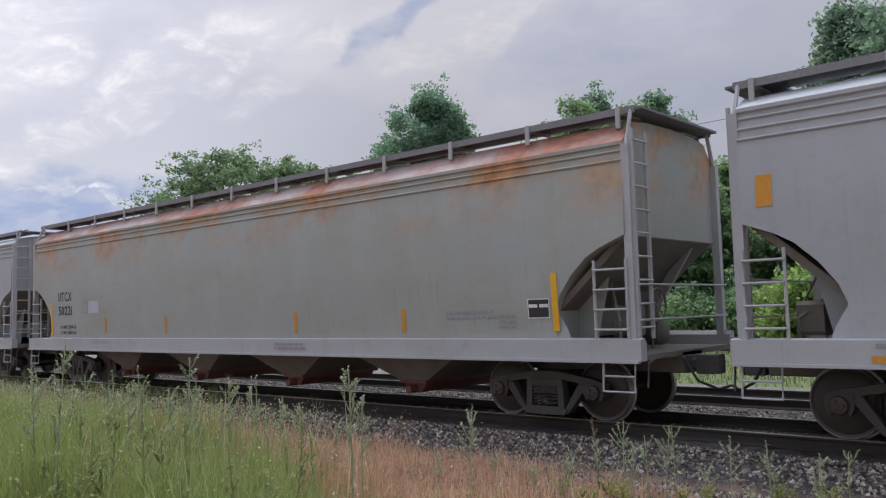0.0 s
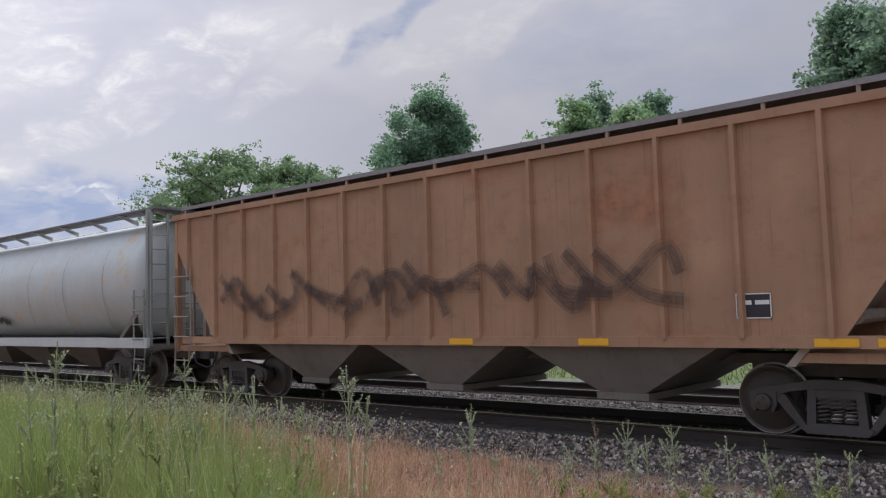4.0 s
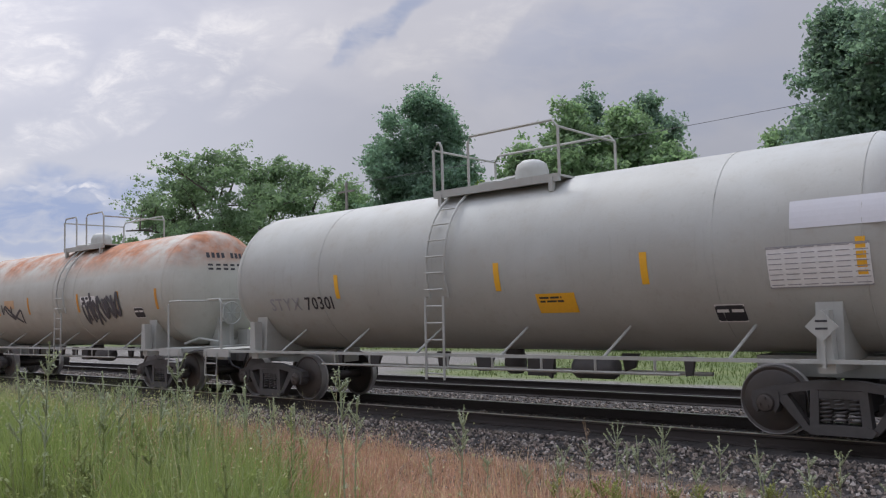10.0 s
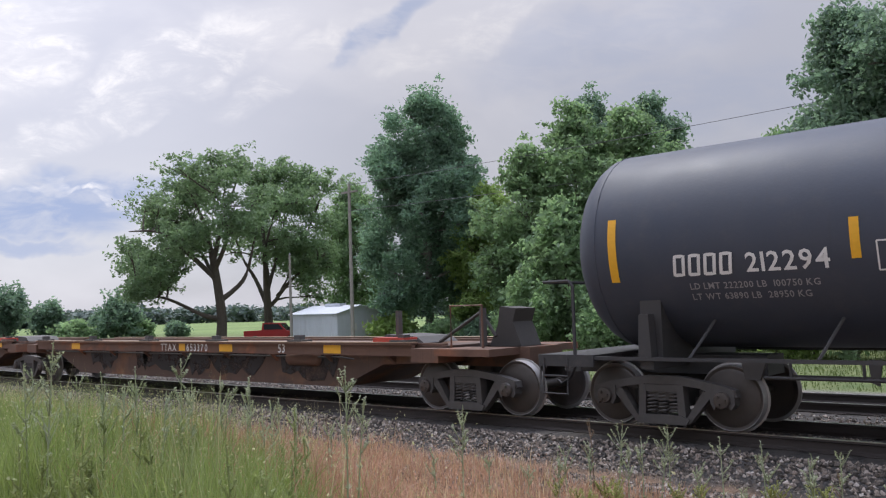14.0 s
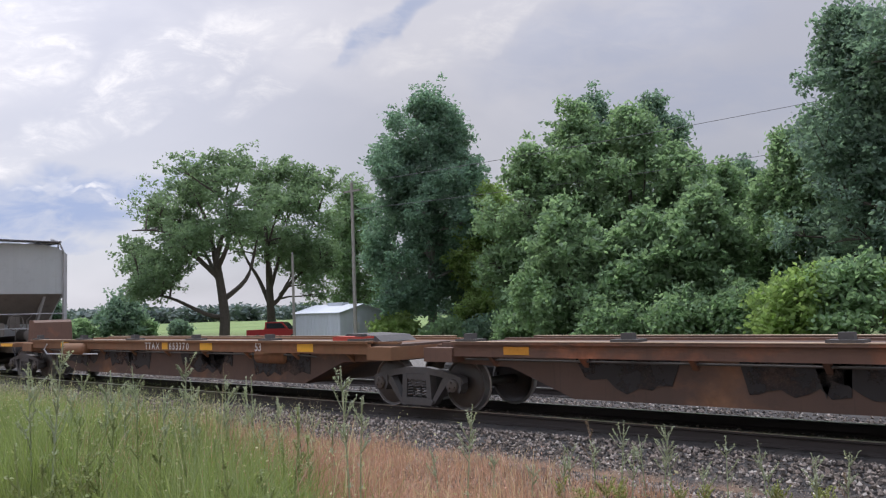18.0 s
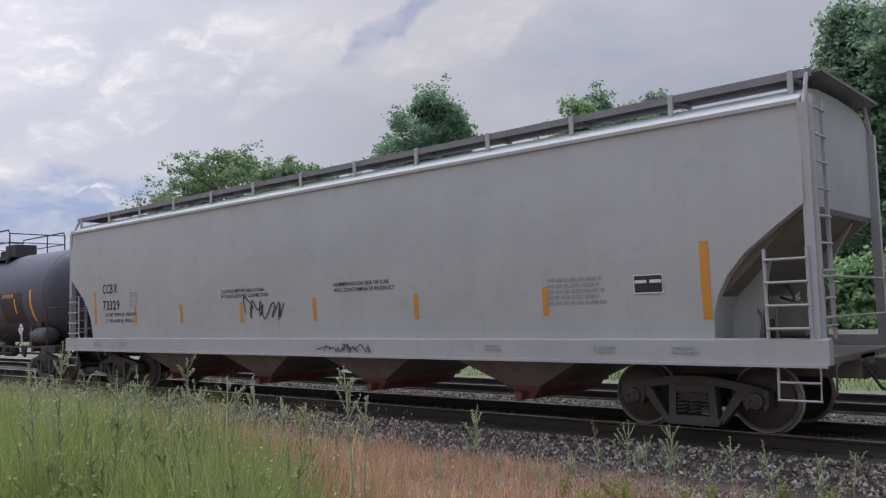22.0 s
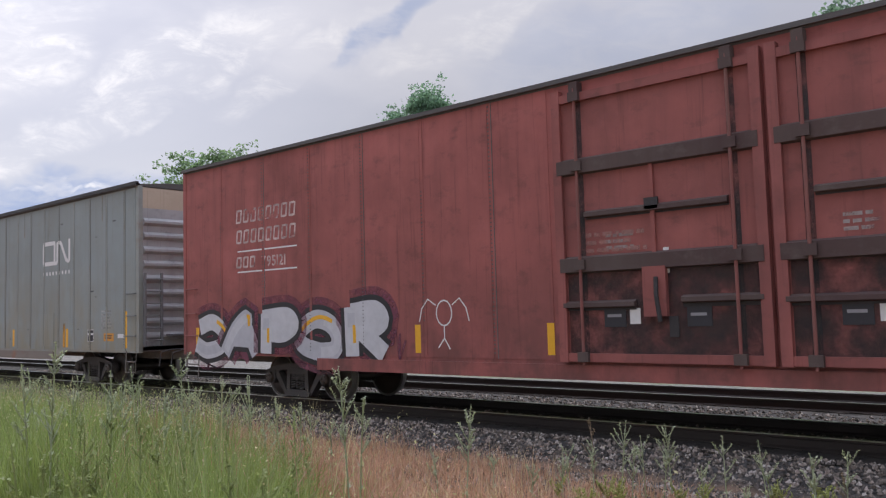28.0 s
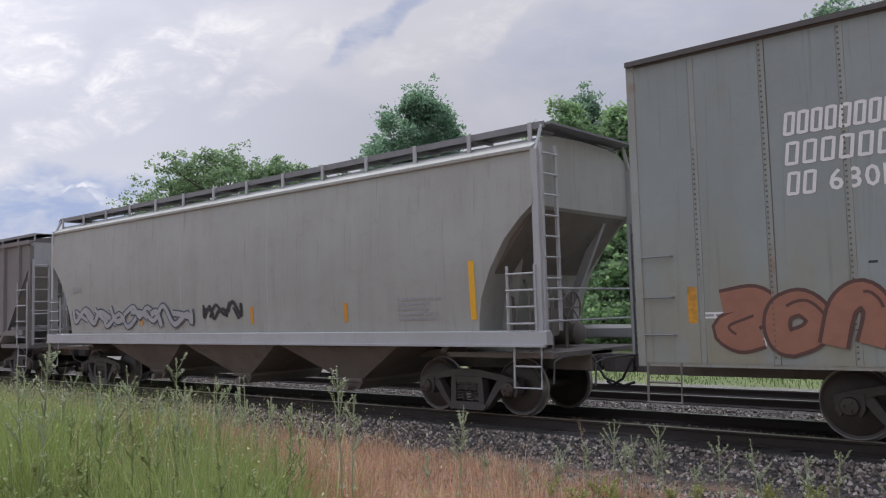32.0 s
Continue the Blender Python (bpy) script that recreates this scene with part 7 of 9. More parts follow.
def build_train():
    # grey hopper at the head of the shot
    c, s, h = placed(covered_hopper("light grey covered hopper car with an orange sill stripe", -4.27, 16.0, GREY, TRIM, DIRTY, CUT_WIDE, ribs_eave=3), -4.27, 16.0)
    stripes(c, SILL, [-h + 2.6], 1.02, 1.10, 1.9, ORANGE)
    decal(c, s, "rust_stain", -h + .42, -h + .62, 2.95, 3.35, ORANGE, "small rust stain")
    fine_print(c, SILL, -h + 1.7, 1.2, .4, 1, GREYINK)

    c, s, h = placed(covered_hopper("grey covered hopper car with rusted roof and yellowed patches", -25.65, -5.53, RUSTY_GREY, TRIM, DIRTY, CUT_WIDE, ribs_eave=2, eave=4.04, top=4.48, roof_mat=RUST_ROOF, outlet_mat=REDGATE), -25.65, -5.53)
    hopper_marks(c, s, h, 1.9, 2.58, "50221", mark="UTCX")
    stripes(c, s, [-h + 1.42, h - 1.42], 1.4, 2.28, .11)
    stripes(c, s, [-h + 4.62, -h + 7.6, h - 7.6, h - 4.6], 1.4, 1.8, .1, ORANGE)
    lettering(c, s, "LD LMT 221500 LB", -h + 1.95, 1.56, .085, BLACK)
    lettering(c, s, "LT WT 64500 LB", -h + 1.95, 1.40, .085, BLACK)
    decal(c, s, "paint_patch", -h + 3.7, -h + 4.3, 1.95, 2.28, spray("fresh_grey", (.46, .52, .54)), "square of fresher grey paint")
    data_panel(c, s, h - 1.92, 1.60, .4, .30)
    fine_print(c, s, h - 3.6, 1.7, 1.2, 2, GREYINK)
    fine_print(c, s, h - 2.5, 1.62, .4, 3, GREYINK)
    lettering(c, SILL, "CLOSE HOPPER GATES", -h + 4.0, 1.16, .06, GREYINK)
    fine_print(c, SILL, h - 8.2, 1.16, 1.2, 2, GREYINK)

    c, s, h = placed(covered_hopper("clean light grey covered hopper car", -47.2, -26.93, GREY, TRIM, DIRTY, CUT_WIDE, ribs_eave=3, outlet_mat=BLUEGATE), -47.2, -26.93)
    hopper_marks(c, s, h, 1.78, 2.63, "621529", mark="EQUX")
    lettering(c, s, "LD LMT 219700 LBS", -h + 1.85, 1.66, .07, BLACK)
    lettering(c, s, "LT WT 66300 LBS", -h + 1.85, 1.50, .07, BLACK)
    stripes(c, s, [-h + 1.4, h - 1.45], 1.4, 2.4, .1)
    stripes(c, s, [-h + 4.43, -h + 7.38, -h + 10.0, h - 7.4, h - 4.5], 1.42, 1.96, .1)
    data_panel(c, s, h - 3.35, 1.62, .42, .28)
    decal(c, SILL, "notice_plate", -h + 5.6, -h + 6.0, 1.06, 1.2, spray("plum", (.25, .05, .09)))
    fine_print(c, s, h - 2.75, 2.1, .7, 5, BLACK)
    fine_print(c, s, h - 5.6, 1.75, .6, 2, GREYINK)
    for x in (-h + 3.1, h - 1.2, h - 6):
        fine_print(c, SILL, x, 1.14, .35, 1, GREYINK)

    c, s, h = placed(covered_hopper("pale grey covered hopper car with sweeping blue graffiti", -68.85, -48.45, PALE, TRIM, DIRTY, CUT_WIDE, ribs_eave=3), -68.85, -48.45)
    hopper_marks(c, s, h, 1.9, 2.85, "69801", .25, .2, mark="DOWX")
    lettering(c, s, "LD LMT 220600", -h + 2.0, 1.86, .085, BLACK)
    lettering(c, s, "LT WT 65400", -h + 2.0, 1.70, .085, BLACK)
    blues = [spray("deep_blue", (.02, .10, .25)), spray("mid_blue", (.05, .22, .42)), spray("ice_blue", (.36, .51, .60)), spray("teal_blue", (.03, .15, .31)), spray("haze_blue", (.45, .53, .58))]
    veil = worn_spray("blue_haze", (.30, .48, .60), .9)
    spiky_piece(c, Side(lambda z: s.at(z) - .002), -h + 4.7, -h + 15.0, 1.30, 2.55, 22, [veil], veil, 7, "soft pale blue sprayed haze")
    for x0, x1, top in ((5.2, 8.2, 2.05), (7.8, 11.2, 2.2), (10.8, 14.2, 1.9)):
        crown_piece(c, s, [(-h + x0, 1.4), (-h + x0 * .7 + x1 * .3, top), (-h + x0 * .35 + x1 * .65, top - .15), (-h + x1, 1.4)], 1.31, [blues[1], blues[0], blues[3], blues[1], blues[3], blues[2]], blues[2], "sweeping blue sprayed body", int(x0))
    spiky_piece(c, Side(lambda z: s.at(z) + .012), -h + 5.0, -h + 14.4, 1.31, 2.66, 60, [blues[1], blues[3], blues[0], blues[1], blues[3], blues[2]], blues[1], 8, "sweeping blue and pale blue sprayed blades")
    crown_piece(c, SILL, [(-h + a, z) for a, z in ((4.9, 1.06), (5.6, 1.26), (7.2, 1.22), (8.4, 1.27), (10.2, 1.21), (11.8, 1.27), (13.4, 1.22), (15.2, 1.03))], 1.0, [blues[2], blues[1], blues[0], blues[4], blues[3]], blues[4], "blue sprayed blades running over the sill", 9)
    scrawl(c, s, -h + 13.8, -h + 15.0, 1.6, 1.9, BLACK, 5, 5, .05, "short black sprayed tag")
    stripes(c, SILL, [-h + 1.0, -h + 4.6, -h + 8, -h + 11.0, -h + 13.6, h - 2], 1.05, 1.14, .6, ORANGE)
    fine_print(c, s, h - 5.2, 2.3, 1.0, 7, GREYINK)

    c, s, h = placed(ribbed_hopper("faded tan ribbed covered hopper car with smeared graffiti", -86.5, -70.1, TAN, TAN_TRIM, DIRTY, 15, base=1.3), -86.5, -70.1)
    letter_piece(c, Side(lambda z: 1.615), -h + 1.9, -h + 13.0, 1.6, 2.75, 7, [worn_spray("smoke_brown", (.09, .055, .045), .8)], worn_spray("smoke_black", (.10, .068, .052), .6), 21, "smeared dark sprayed lines, almost worn off", .13, .05)
    data_panel(c, s, h - 2.9, 1.55, .45, .32)
    stripes(c, Side(lambda z: 1.59), [h - 5, h - 7.5, h - 1.0, h - 1.7], 1.2, 1.3, .5)

    placed(cylinder_hopper("pale blue-grey rounded covered hopper car with black sprayed lines", -106.45, -87.7), -106.45, -87.7)

    c, s, h = placed(ribbed_hopper("rust-red ribbed covered hopper car with grey open ends", -125.4, -107.95, RUSTRED, RUST_TRIM, DIRTY, 16, base=1.5, bay_mat=paint("bay_grey_green", (.22, .20, .155), .65, .7, (.05, .045, .04), streak=.7), post_mat=RUST_POST, end_mat=RUST_END), -125.4, -107.95)
    out = Side(lambda z: 1.625)
    wear = worn_spray("rib_wear", (.46, .34, .26), 1.1)
    for i in range(16):
        x = -h + .67 + (2 * h - 1.34) * i / 15
        if 1.6 < x + h < 2 * h - 1.6 and i % 5 != 3:
            decal(c, Side(lambda z: 1.612), "worn_edge", x - .022, x + .022, 1.52, 2.2 + .5 * ((i * 7) % 5) / 2.5, wear, "pale rubbed edge of a post")
    faint = worn_spray("faint_white", (.62, .58, .55), .9)
    blocks(c, out, -h + 2.34, 2.72, .32, 4, faint, .66, .45)
    lettering(c, out, "43", -h + 1.55, 2.18, .30, faint)
    lettering(c, out, "0850", -h + 2.5, 2.18, .30, faint)
    stripes(c, out, [-h + 1.44, h - 1.67], 1.52, 2.45, .11)
    stripes(c, out, [-h + 3.9, h - 5.0, -h + 6.1], 1.52, 1.95, .09)
    for x, m in ((h - 4.5, BLACK), (h - 3.4, WHITE)):
        decal(c, s, "placard_holder", x, x + .36, 1.68, 1.98, m)
    lettering(c, out, "BLT", -h + 4.4, 1.66, .12, WHITE)
    fine_print(c, out, -h + 5.0, 1.72, 2.2, 2, WHITE, .09)

    # tank cars
    for left, right, shell, digits, dark in ((-140.9, -126.4, CREAM, "12123", False), (-156.8, -141.7, TANKWHITE, "12050", True), (-172.4, -157.6, CREAM, "12107", False)):
        name = "white" if shell is TANKWHITE else "cream"
        c, s, h = placed(tank_car(name + " tank car with broad red band and red platform", left, right, shell, shell, BAND, (-1.75, 1.82), ladder_x=-.05, dome_x=.5, dome_mat=BAND, rail_mat=BAND, platform=(-1.55, 2.6), head_gap=.42), left, right)
        big = 3.5 if dark else 2.5
        ring_sign(c, s, -h + (1.65 if dark else 2.06), 2.60, big, .36 if dark else .31, 6, .10, INK_NAVY)
        x = lettering(c, s, "PROX", -h + 2.08, 2.14, .22, INK_NAVY)
        lettering(c, s, digits, x + .12, 2.14, .22, INK_NAVY)
        fine_print(c, s, -h + 2.0, 1.95, 1.7, 2, GREYINK, .04)
        stripes(c, s, [-h + 4.2, -1.5, 1.06, 3.1], 2.05, 2.5, .10, ORANGE)
        decal(c, s, "reflector_stripe", h - 1.66, h - 1.53, 1.6, 2.6, ORANGE, lean=-.12, steps=9)
        yel = YELLOW if dark else spray("pale_yellow", (.62, .58, .22))
        decal(c, s, "notice_plate", 1.92, 2.6, 2.28, 2.56, yel, "yellow notice panel")
        fine_print(c, s, 1.98, 2.48, .55, 3, BLACK, .035)
        data_panel(c, s, 4.5, 2.17, 1.12, .54, dark)
        for k in range(2):
            fine_print(c, s, 4.6, 2.06 - k * .28, 1.0, 3, BLACK, .04, k)
        data_panel(c, s, 3.64, 1.66, .45, .24)
        placard(c, h - 1.97, -1.58, 1.5, shell)
        if dark:
            reservoir(c, h - 1.15, -1.30, 1.34, 1.0, .24, shell)

    c, s, h = placed(tank_car("dull white tank car stained with pale rust", -188.1, -173.3, OLDWHITE, OLDWHITE, platform_rails="light", ladder_x=-.5, dome="cap", dome_x=.5, platform=(-1.0, 1.65), seams=(-3.6, 4.3)), -188.1, -173.3)
    lettering(c, s, "STYX", -h + 2.2, 1.86, .25, GREYINK)
    lettering(c, s, "70301", -h + 3.3, 1.86, .25, BLACK)
    stripes(c, s, [-h + 4.3, .72, 3.3, h - 1.3], 2.05, 2.5, .11)
    decal(c, s, "notice_plate", 1.4, 2.1, 1.68, 1.98, YELLOW, "yellow notice panel")
    fine_print(c, s, 1.46, 1.9, .55, 2, BLACK, .03)
    data_panel(c, s, 5.0, 1.92, 1.2, .52, False)
    data_panel(c, s, 4.2, 1.5, .4, .24)
    decal(c, s, "paint_patch", 5.3, 6.4, 2.65, 3.0, TANKWHITE, "square of fresher white paint")
    placard(c, h - 1.75, -1.58, 1.45, OLDWHITE)

    c, s, h = placed(tank_car("white tank car with rust-streaked top and black graffiti", -203.1, -189.0, RUSTWHITE, OLDWHITE, platform_rails="light", ladder_x=.85, dome="cap", dome_x=.2, platform=(-.2, 2.15), seams=(.2, 1.5), head_gap=.3), -203.1, -189.0)
    blocks(c, s, -h + 1.85, 2.3, .18, 4, BLACK)
    lettering(c, s, "70409", -h + 2.65, 2.28, .21, BLACK)
    grime = spray("grey_black", (.07, .07, .08))
    scrawl(c, s, -h + 1.2, -h + 1.8, 1.9, 2.35, grime, 31, 2, .05)
    letter_piece(c, s, -h + 3.6, -h + 5.1, 1.7, 2.4, 2, [grime], grime, 32, "black sprayed tag", .05, .01)
    letter_piece(c, s, 1.9, 4.0, 1.6, 2.55, 5, [grime], grime, 33, "large black sprayed tag", .08, .01)
    decal(c, s, "notice_plate", 1.88, 2.72, 2.15, 2.42, SIGN, "white notice panel")
    fine_print(c, s, 1.95, 2.33, .65, 2, BLACK, .07)
    stripes(c, s, [-h + 3.4, -h + 5.6, 1.7, 3.9, h - 1.3], 2.0, 2.5, .11, ORANGE)
    data_panel(c, s, 4.6, 1.8, .45, .26)
    decal(c, s, "notice_plate", -h + 3.9, -h + 4.6, 2.2, 2.45, spray("faded_orange", (.55, .36, .2)), "faded orange panel")

    c, s, h = placed(tank_car("dark blue-grey tank car with white and turquoise graffiti", -218.1, -204.0, TANKBLUE, BLACKTRIM, dark_shell=True, head_gap=.2, platform_rails="light", ladder_x=-.3, dome_x=-1.1, platform=(-2.4, 1.2), seams=(-1.0, .5)), -218.1, -204.0)
    lettering(c, s, "TCLX", -h + 1.45, 2.10, .25, WHITE)
    lettering(c, s, "205029", -h + 2.4, 2.10, .25, WHITE)
    fine_print(c, s, -h + 1.7, 1.95, 1.4, 2, GREYINK)
    decal(c, s, "reflector_stripe", -h + .65, -h + .76, 1.9, 2.75, YELLOW, steps=9)
    stripes(c, s, [-h + 3.78, -1.1, 2.75], 2.25, 2.7, .10)
    decal(c, s, "reflector_stripe", h - 1.45, h - 1.31, 1.9, 2.9, YELLOW, steps=9)
    decal(c, s, "notice_plate", 1.08, 1.9, 2.3, 2.55, YELLOW, "yellow notice panel")
    fine_print(c, s, 1.15, 2.47, .65, 2, BLACK, .03)
    letter_piece(c, s, -.1, .8, 2.3, 3.25, 2, [TANKBLACK], WHITE, 41, "white outlined graffiti letters", .16, .035)
    teal = spray("turquoise", (.06, .36, .42))
    scrawl(c, s, .05, 2.1, 1.95, 2.2, teal, 42, 9, .028, "turquoise sprayed tag")
    spiky_piece(c, s, 4.0, 5.2, 1.55, 1.95, 12, [teal, spray("pale_teal", (.35, .6, .62))], teal, 43, "turquoise sprayed splash")
    scrawl(c, s, -h + 3.4, -.9, 1.55, 1.95, spray("dusk_blue", (.20, .25, .40)), 44, 9, .03)
    fine_print(c, s, -1.6, 2.05, .8, 5, GREYINK)
    scrawl(c, s, -h + 1.5, -h + 2.1, 1.35, 1.5, WHITE, 46, 4, .03, "small white sprayed tag")

    c, s, h = placed(tank_car("slate grey tank car with yellow stripes and sprayed tag", -233.9, -219.0, TANKGREY, BLACKTRIM, dark_shell=True, head_gap=.22, platform_rails="light", ladder_x=-1.1, dome="cap", dome_x=-.1, platform=(-1.8, 1.5), seams=(-3.4, .4), zc=2.52, r=1.47), -233.9, -219.0)
    gold = spray("gold", (.62, .33, .05))
    lettering(c, s, "UTLX", -h + 1.75, 2.1, .25, gold, gap=.2)
    lettering(c, s, "220385", -h + 2.85, 2.1, .25, gold)
    fine_print(c, s, -h + 1.9, 1.95, 1.3, 4, gold, .03)
    decal(c, s, "reflector_stripe", -h + .68, -h + .8, 1.85, 2.7, YELLOW, steps=9)
    stripes(c, s, [-h + 2.74, -h + 5.5, .22, 3.2], 2.2, 2.68, .11)
    decal(c, s, "reflector_stripe", h - 1.4, h - 1.26, 1.8, 2.8, YELLOW, steps=9)
    letter_piece(c, s, -2.85, -1.5, 1.45, 2.35, 3, [TANKGREY], WHITE, 51, "white sprayed tag with looping outline", .10, .03)
    scrawl(c, s, -2.9, -1.2, 1.3, 1.6, WHITE, 52, 5, .03)
    decal(c, s, "notice_plate", 1.3, 2.0, 2.2, 2.5, YELLOW, "yellow notice panel")
    fine_print(c, s, h - 3.6, 2.5, 1.2, 7, GREYINK, .05)

    c, s, h = placed(tank_car("dark slate tank car with white lettering", -248.0, -234.8, TANKBLUE, BLACKTRIM, dark_shell=True, head_gap=.3, platform_rails="light", ladder_x=.9, dome="cap", dome_x=.7, platform=(-.3, 1.8), seams=(.2, 1.6), zc=2.62, r=1.5), -248.0, -234.8)
    ring_sign(c, s, -h + 2.22, 2.16, .86, .25, 4, .045, WHITE)
    lettering(c, s, "212294", -h + 3.2, 2.16, .25, WHITE)
    lettering(c, s, "LD LMT 222200 LB  100750 KG", -h + 2.4, 1.96, .085, GREYINK)
    lettering(c, s, "LT WT 63890 LB  28950 KG", -h + 2.4, 1.82, .085, GREYINK)
    decal(c, s, "reflector_stripe", -h + 1.24, -h + 1.37, 2.1, 3.0, YELLOW, steps=9)
    stripes(c, s, [-h + 4.52, -.3, 1.6], 2.25, 2.74, .11)
    decal(c, s, "reflector_stripe", h - 1.4, h - 1.26, 1.95, 3.0, YELLOW, steps=9)
    decal(c, s, "notice_plate", 2.0, 2.7, 1.98, 2.22, YELLOW, "yellow notice panel")
    fine_print(c, s, 2.05, 2.15, .55, 2, BLACK, .03)
    fine_print(c, s, 3.9, 2.55, 1.2, 7, GREYINK, .05)
    fine_print(c, s, 3.1, 2.42, .7, 2, WHITE, .06)
    for k in range(3):
        fine_print(c, s, -1.5 + k * 1.6, 1.7, .8, 2, GREYINK, .03, k)
    ring = Shape()
    for pts in (((0, 0), (.3, 0)), ((0, .34), (.3, .34)), ((0, 0), (0, .34)), ((.3, 0), (.3, .34))):
        ribbon(ring, s, [(-h + 4.75 + a, 2.1 + b) for a, b in pts], .02)
    part("plate_mark", ring, WHITE, c, "small outlined square mark")

    # empty articulated platform car, five units on six trucks
    trucks = [-249.85, -267.3, -284.75, -302.3, -319.85, -336.7]
    for i in range(5):
        left, right = trucks[i + 1] + .15, trucks[i] - .15
        mat = SPINE_YELLOW if i == 4 else SPINE
        c, s, h = placed(spine_unit("empty brown spine-car unit with yellow markers" if i < 4 else "yellow-brown rusty spine-car unit with yellow markers", left, right, mat, STEEL), left, right)
        if i in (0, 4):
            lettering(c, s, "TTAX", -.72, 1.01, .17, WHITE)
            lettering(c, s, "653370", .42, 1.01, .17, WHITE, gap=.3)
            stripes(c, s, [.22], 1.01, 1.18, .26, YELLOW)
            stripes(c, s, [2.0, 5.55, -5.2], 1.01, 1.17, .5, YELLOW)
            lettering(c, s, "53", 3.87, 1.01, .18, WHITE)
        elif i == 2:
            stripes(c, s, [-6.57, -2.9, 2.6, 6.2], 1.0, 1.17, .52, YELLOW)
            lettering(c, s, "ALL PURPOSE", -2.34, 1.02, .10, GREYINK, squeeze=1.1, gap=.3)
        else:
            stripes(c, s, [-6.4, 3.02, 4.75, 6.9], 1.02, 1.15, .5, YELLOW if i == 1 else ORANGE)
            fine_print(c, s, h - 9, 1.1, 1.6, 1, GREYINK, .08)
        if i == 4:
            reservoir(c, -h + 3.8, -1.28, .98, 1.3, .17, SPINE_YELLOW)
            part("brake_loop", Shape().tube([(-h + 2.0, -1.3, 1.1), (-h + 1.9, -1.34, .95), (-h + 2.1, -1.34, .82), (-h + 5.2, -1.34, .86)], .025), TRIM, c)
        part("end_box", Shape().box(h - 1.9, h - 1.1, -1.25, -.9, 1.22, 1.31), spray("signal_red", (.42, .05, .03)), c, "red end marker box")
        truck(c, h + .15)
        if i == 4:
            truck(c, -h - .15)
            s2 = Shape().box(-h - 1.6, -h + .6, -.5, .5, .78, 1.12)
            s2.box(-h - 1.4, -h - .3, -1.35, 1.35, 1.0, 1.12)
            part("end_sill", s2, SPINE_YELLOW, c)
            part("end_bulkhead", Shape().prism_y([(-h - 1.05, 1.1), (-h - .5, 1.1), (-h - .58, 1.74), (-h - .70, 1.82), (-h - .98, 1.82)], -.6, .6), SPINE, c, "dark hitch stand")
            stripes(c, Side(lambda z: 1.352), [-h - .8], 1.02, 1.11, .9)
        if i == 0:
            s2 = Shape().box(h - .6, h + 1.1, -.5, .5, .78, 1.12)
            s2.box(h - .3, h + .9, -1.35, 1.35, 1.0, 1.12)
            part("end_sill", s2, SPINE, c)
            part("hitch_stand", Shape().prism_y([(h + .1, 1.12), (h + .8, 1.12), (h + .62, 1.55), (h + .70, 1.78), (h + .35, 1.82), (h + .30, 1.5)], -.3, .3), UNDER, c)
            part("hitch_brace", Shape().tube([(h - .9, -.5, 1.2), (h + .1, -.5, 1.74), (h + .4, -.5, 1.3)], .035), UNDER, c)
            part("hand_wheel_post", Shape().tube([(h - .2, -1.0, 1.1), (h - .2, -1.0, 1.85), (h + .5, -1.0, 1.85), (h + .5, -1.0, 1.1)], .022), SPINE, c)
            for x in (h - 1.6, h + .4):
                part("hitch_post", Shape().box(x - .04, x + .04, -.9, -.8, 1.15, 1.8), STEEL, c)

    c, s, h = placed(covered_hopper("pale grey covered hopper car with turquoise and blue graffiti", -359.1, -339.5, PALE, TRIM, DIRTY, CUT_WIDE, ribs_eave=2, outlet_mat=REDGATE), -359.1, -339.5)
    hopper_marks(c, s, h, 2.05, 2.59, "58906", .24, mark="CCBX")
    aqua, sand, pale_aqua = spray("aqua", (.13, .40, .46)), spray("sand_green", (.42, .47, .24)), spray("aqua_pale", (.30, .52, .54))
    stroke_piece(c, s, ("snake", "comb", "cup", "zig", "ring", "hook"), -h + 4.55, -h + 8.95, 1.26, 2.5, [aqua, pale_aqua, aqua, sand, sand], BLACK, .37, .05, 61, "turquoise and yellow-green graffiti letters with black outlines", None, None, SILL)
    scrawl(c, SILL, -h + 3.7, -h + 4.5, 1.02, 1.2, BLACK, 60, 5, .03)
    blob_piece(c, s, -h + 10.55, -h + 11.9, 1.36, 2.2, 1, [spray("slate_violet", (.20, .25, .40))], spray("navy_line", (.02, .06, .15)), 63, "round blue-grey sprayed balloon form", False, .05)
    scrawl(c, SILL, -h + 10.7, -h + 12.2, 1.0, 1.25, spray("navy_line", (.02, .06, .15)), 67, 5, .04)
    letter_piece(c, s, -h + 11.95, -h + 13.6, 1.5, 2.15, 4, [GREYINK], BLACK, 64, "thin black sprayed tag", .03, .02)
    letter_piece(c, s, -h + 13.9, -h + 15.1, 1.4, 2.2, 3, [spray("indigo", (.06, .07, .25))], spray("indigo", (.06, .07, .25)), 65, "dark blue sprayed tag", .05, .01)
    letter_piece(c, s, -h + 15.25, -h + 16.75, 1.45, 2.2, 4, [BLACK], BLACK, 66, "black sprayed tag", .05, .01)
    stripes(c, s, [-h + 1.4, h - 1.55], 1.4, 2.28, .1)
    stripes(c, s, [-h + 4.5, -h + 7.0, -h + 10.0], 1.4, 1.85, mat=ORANGE)
    fine_print(c, s, h - 2.7, 2.1, .6, 5, GREYINK)
    lettering(c, s, "HATCH", -h + 9.95, 1.9, .07, BLACK)

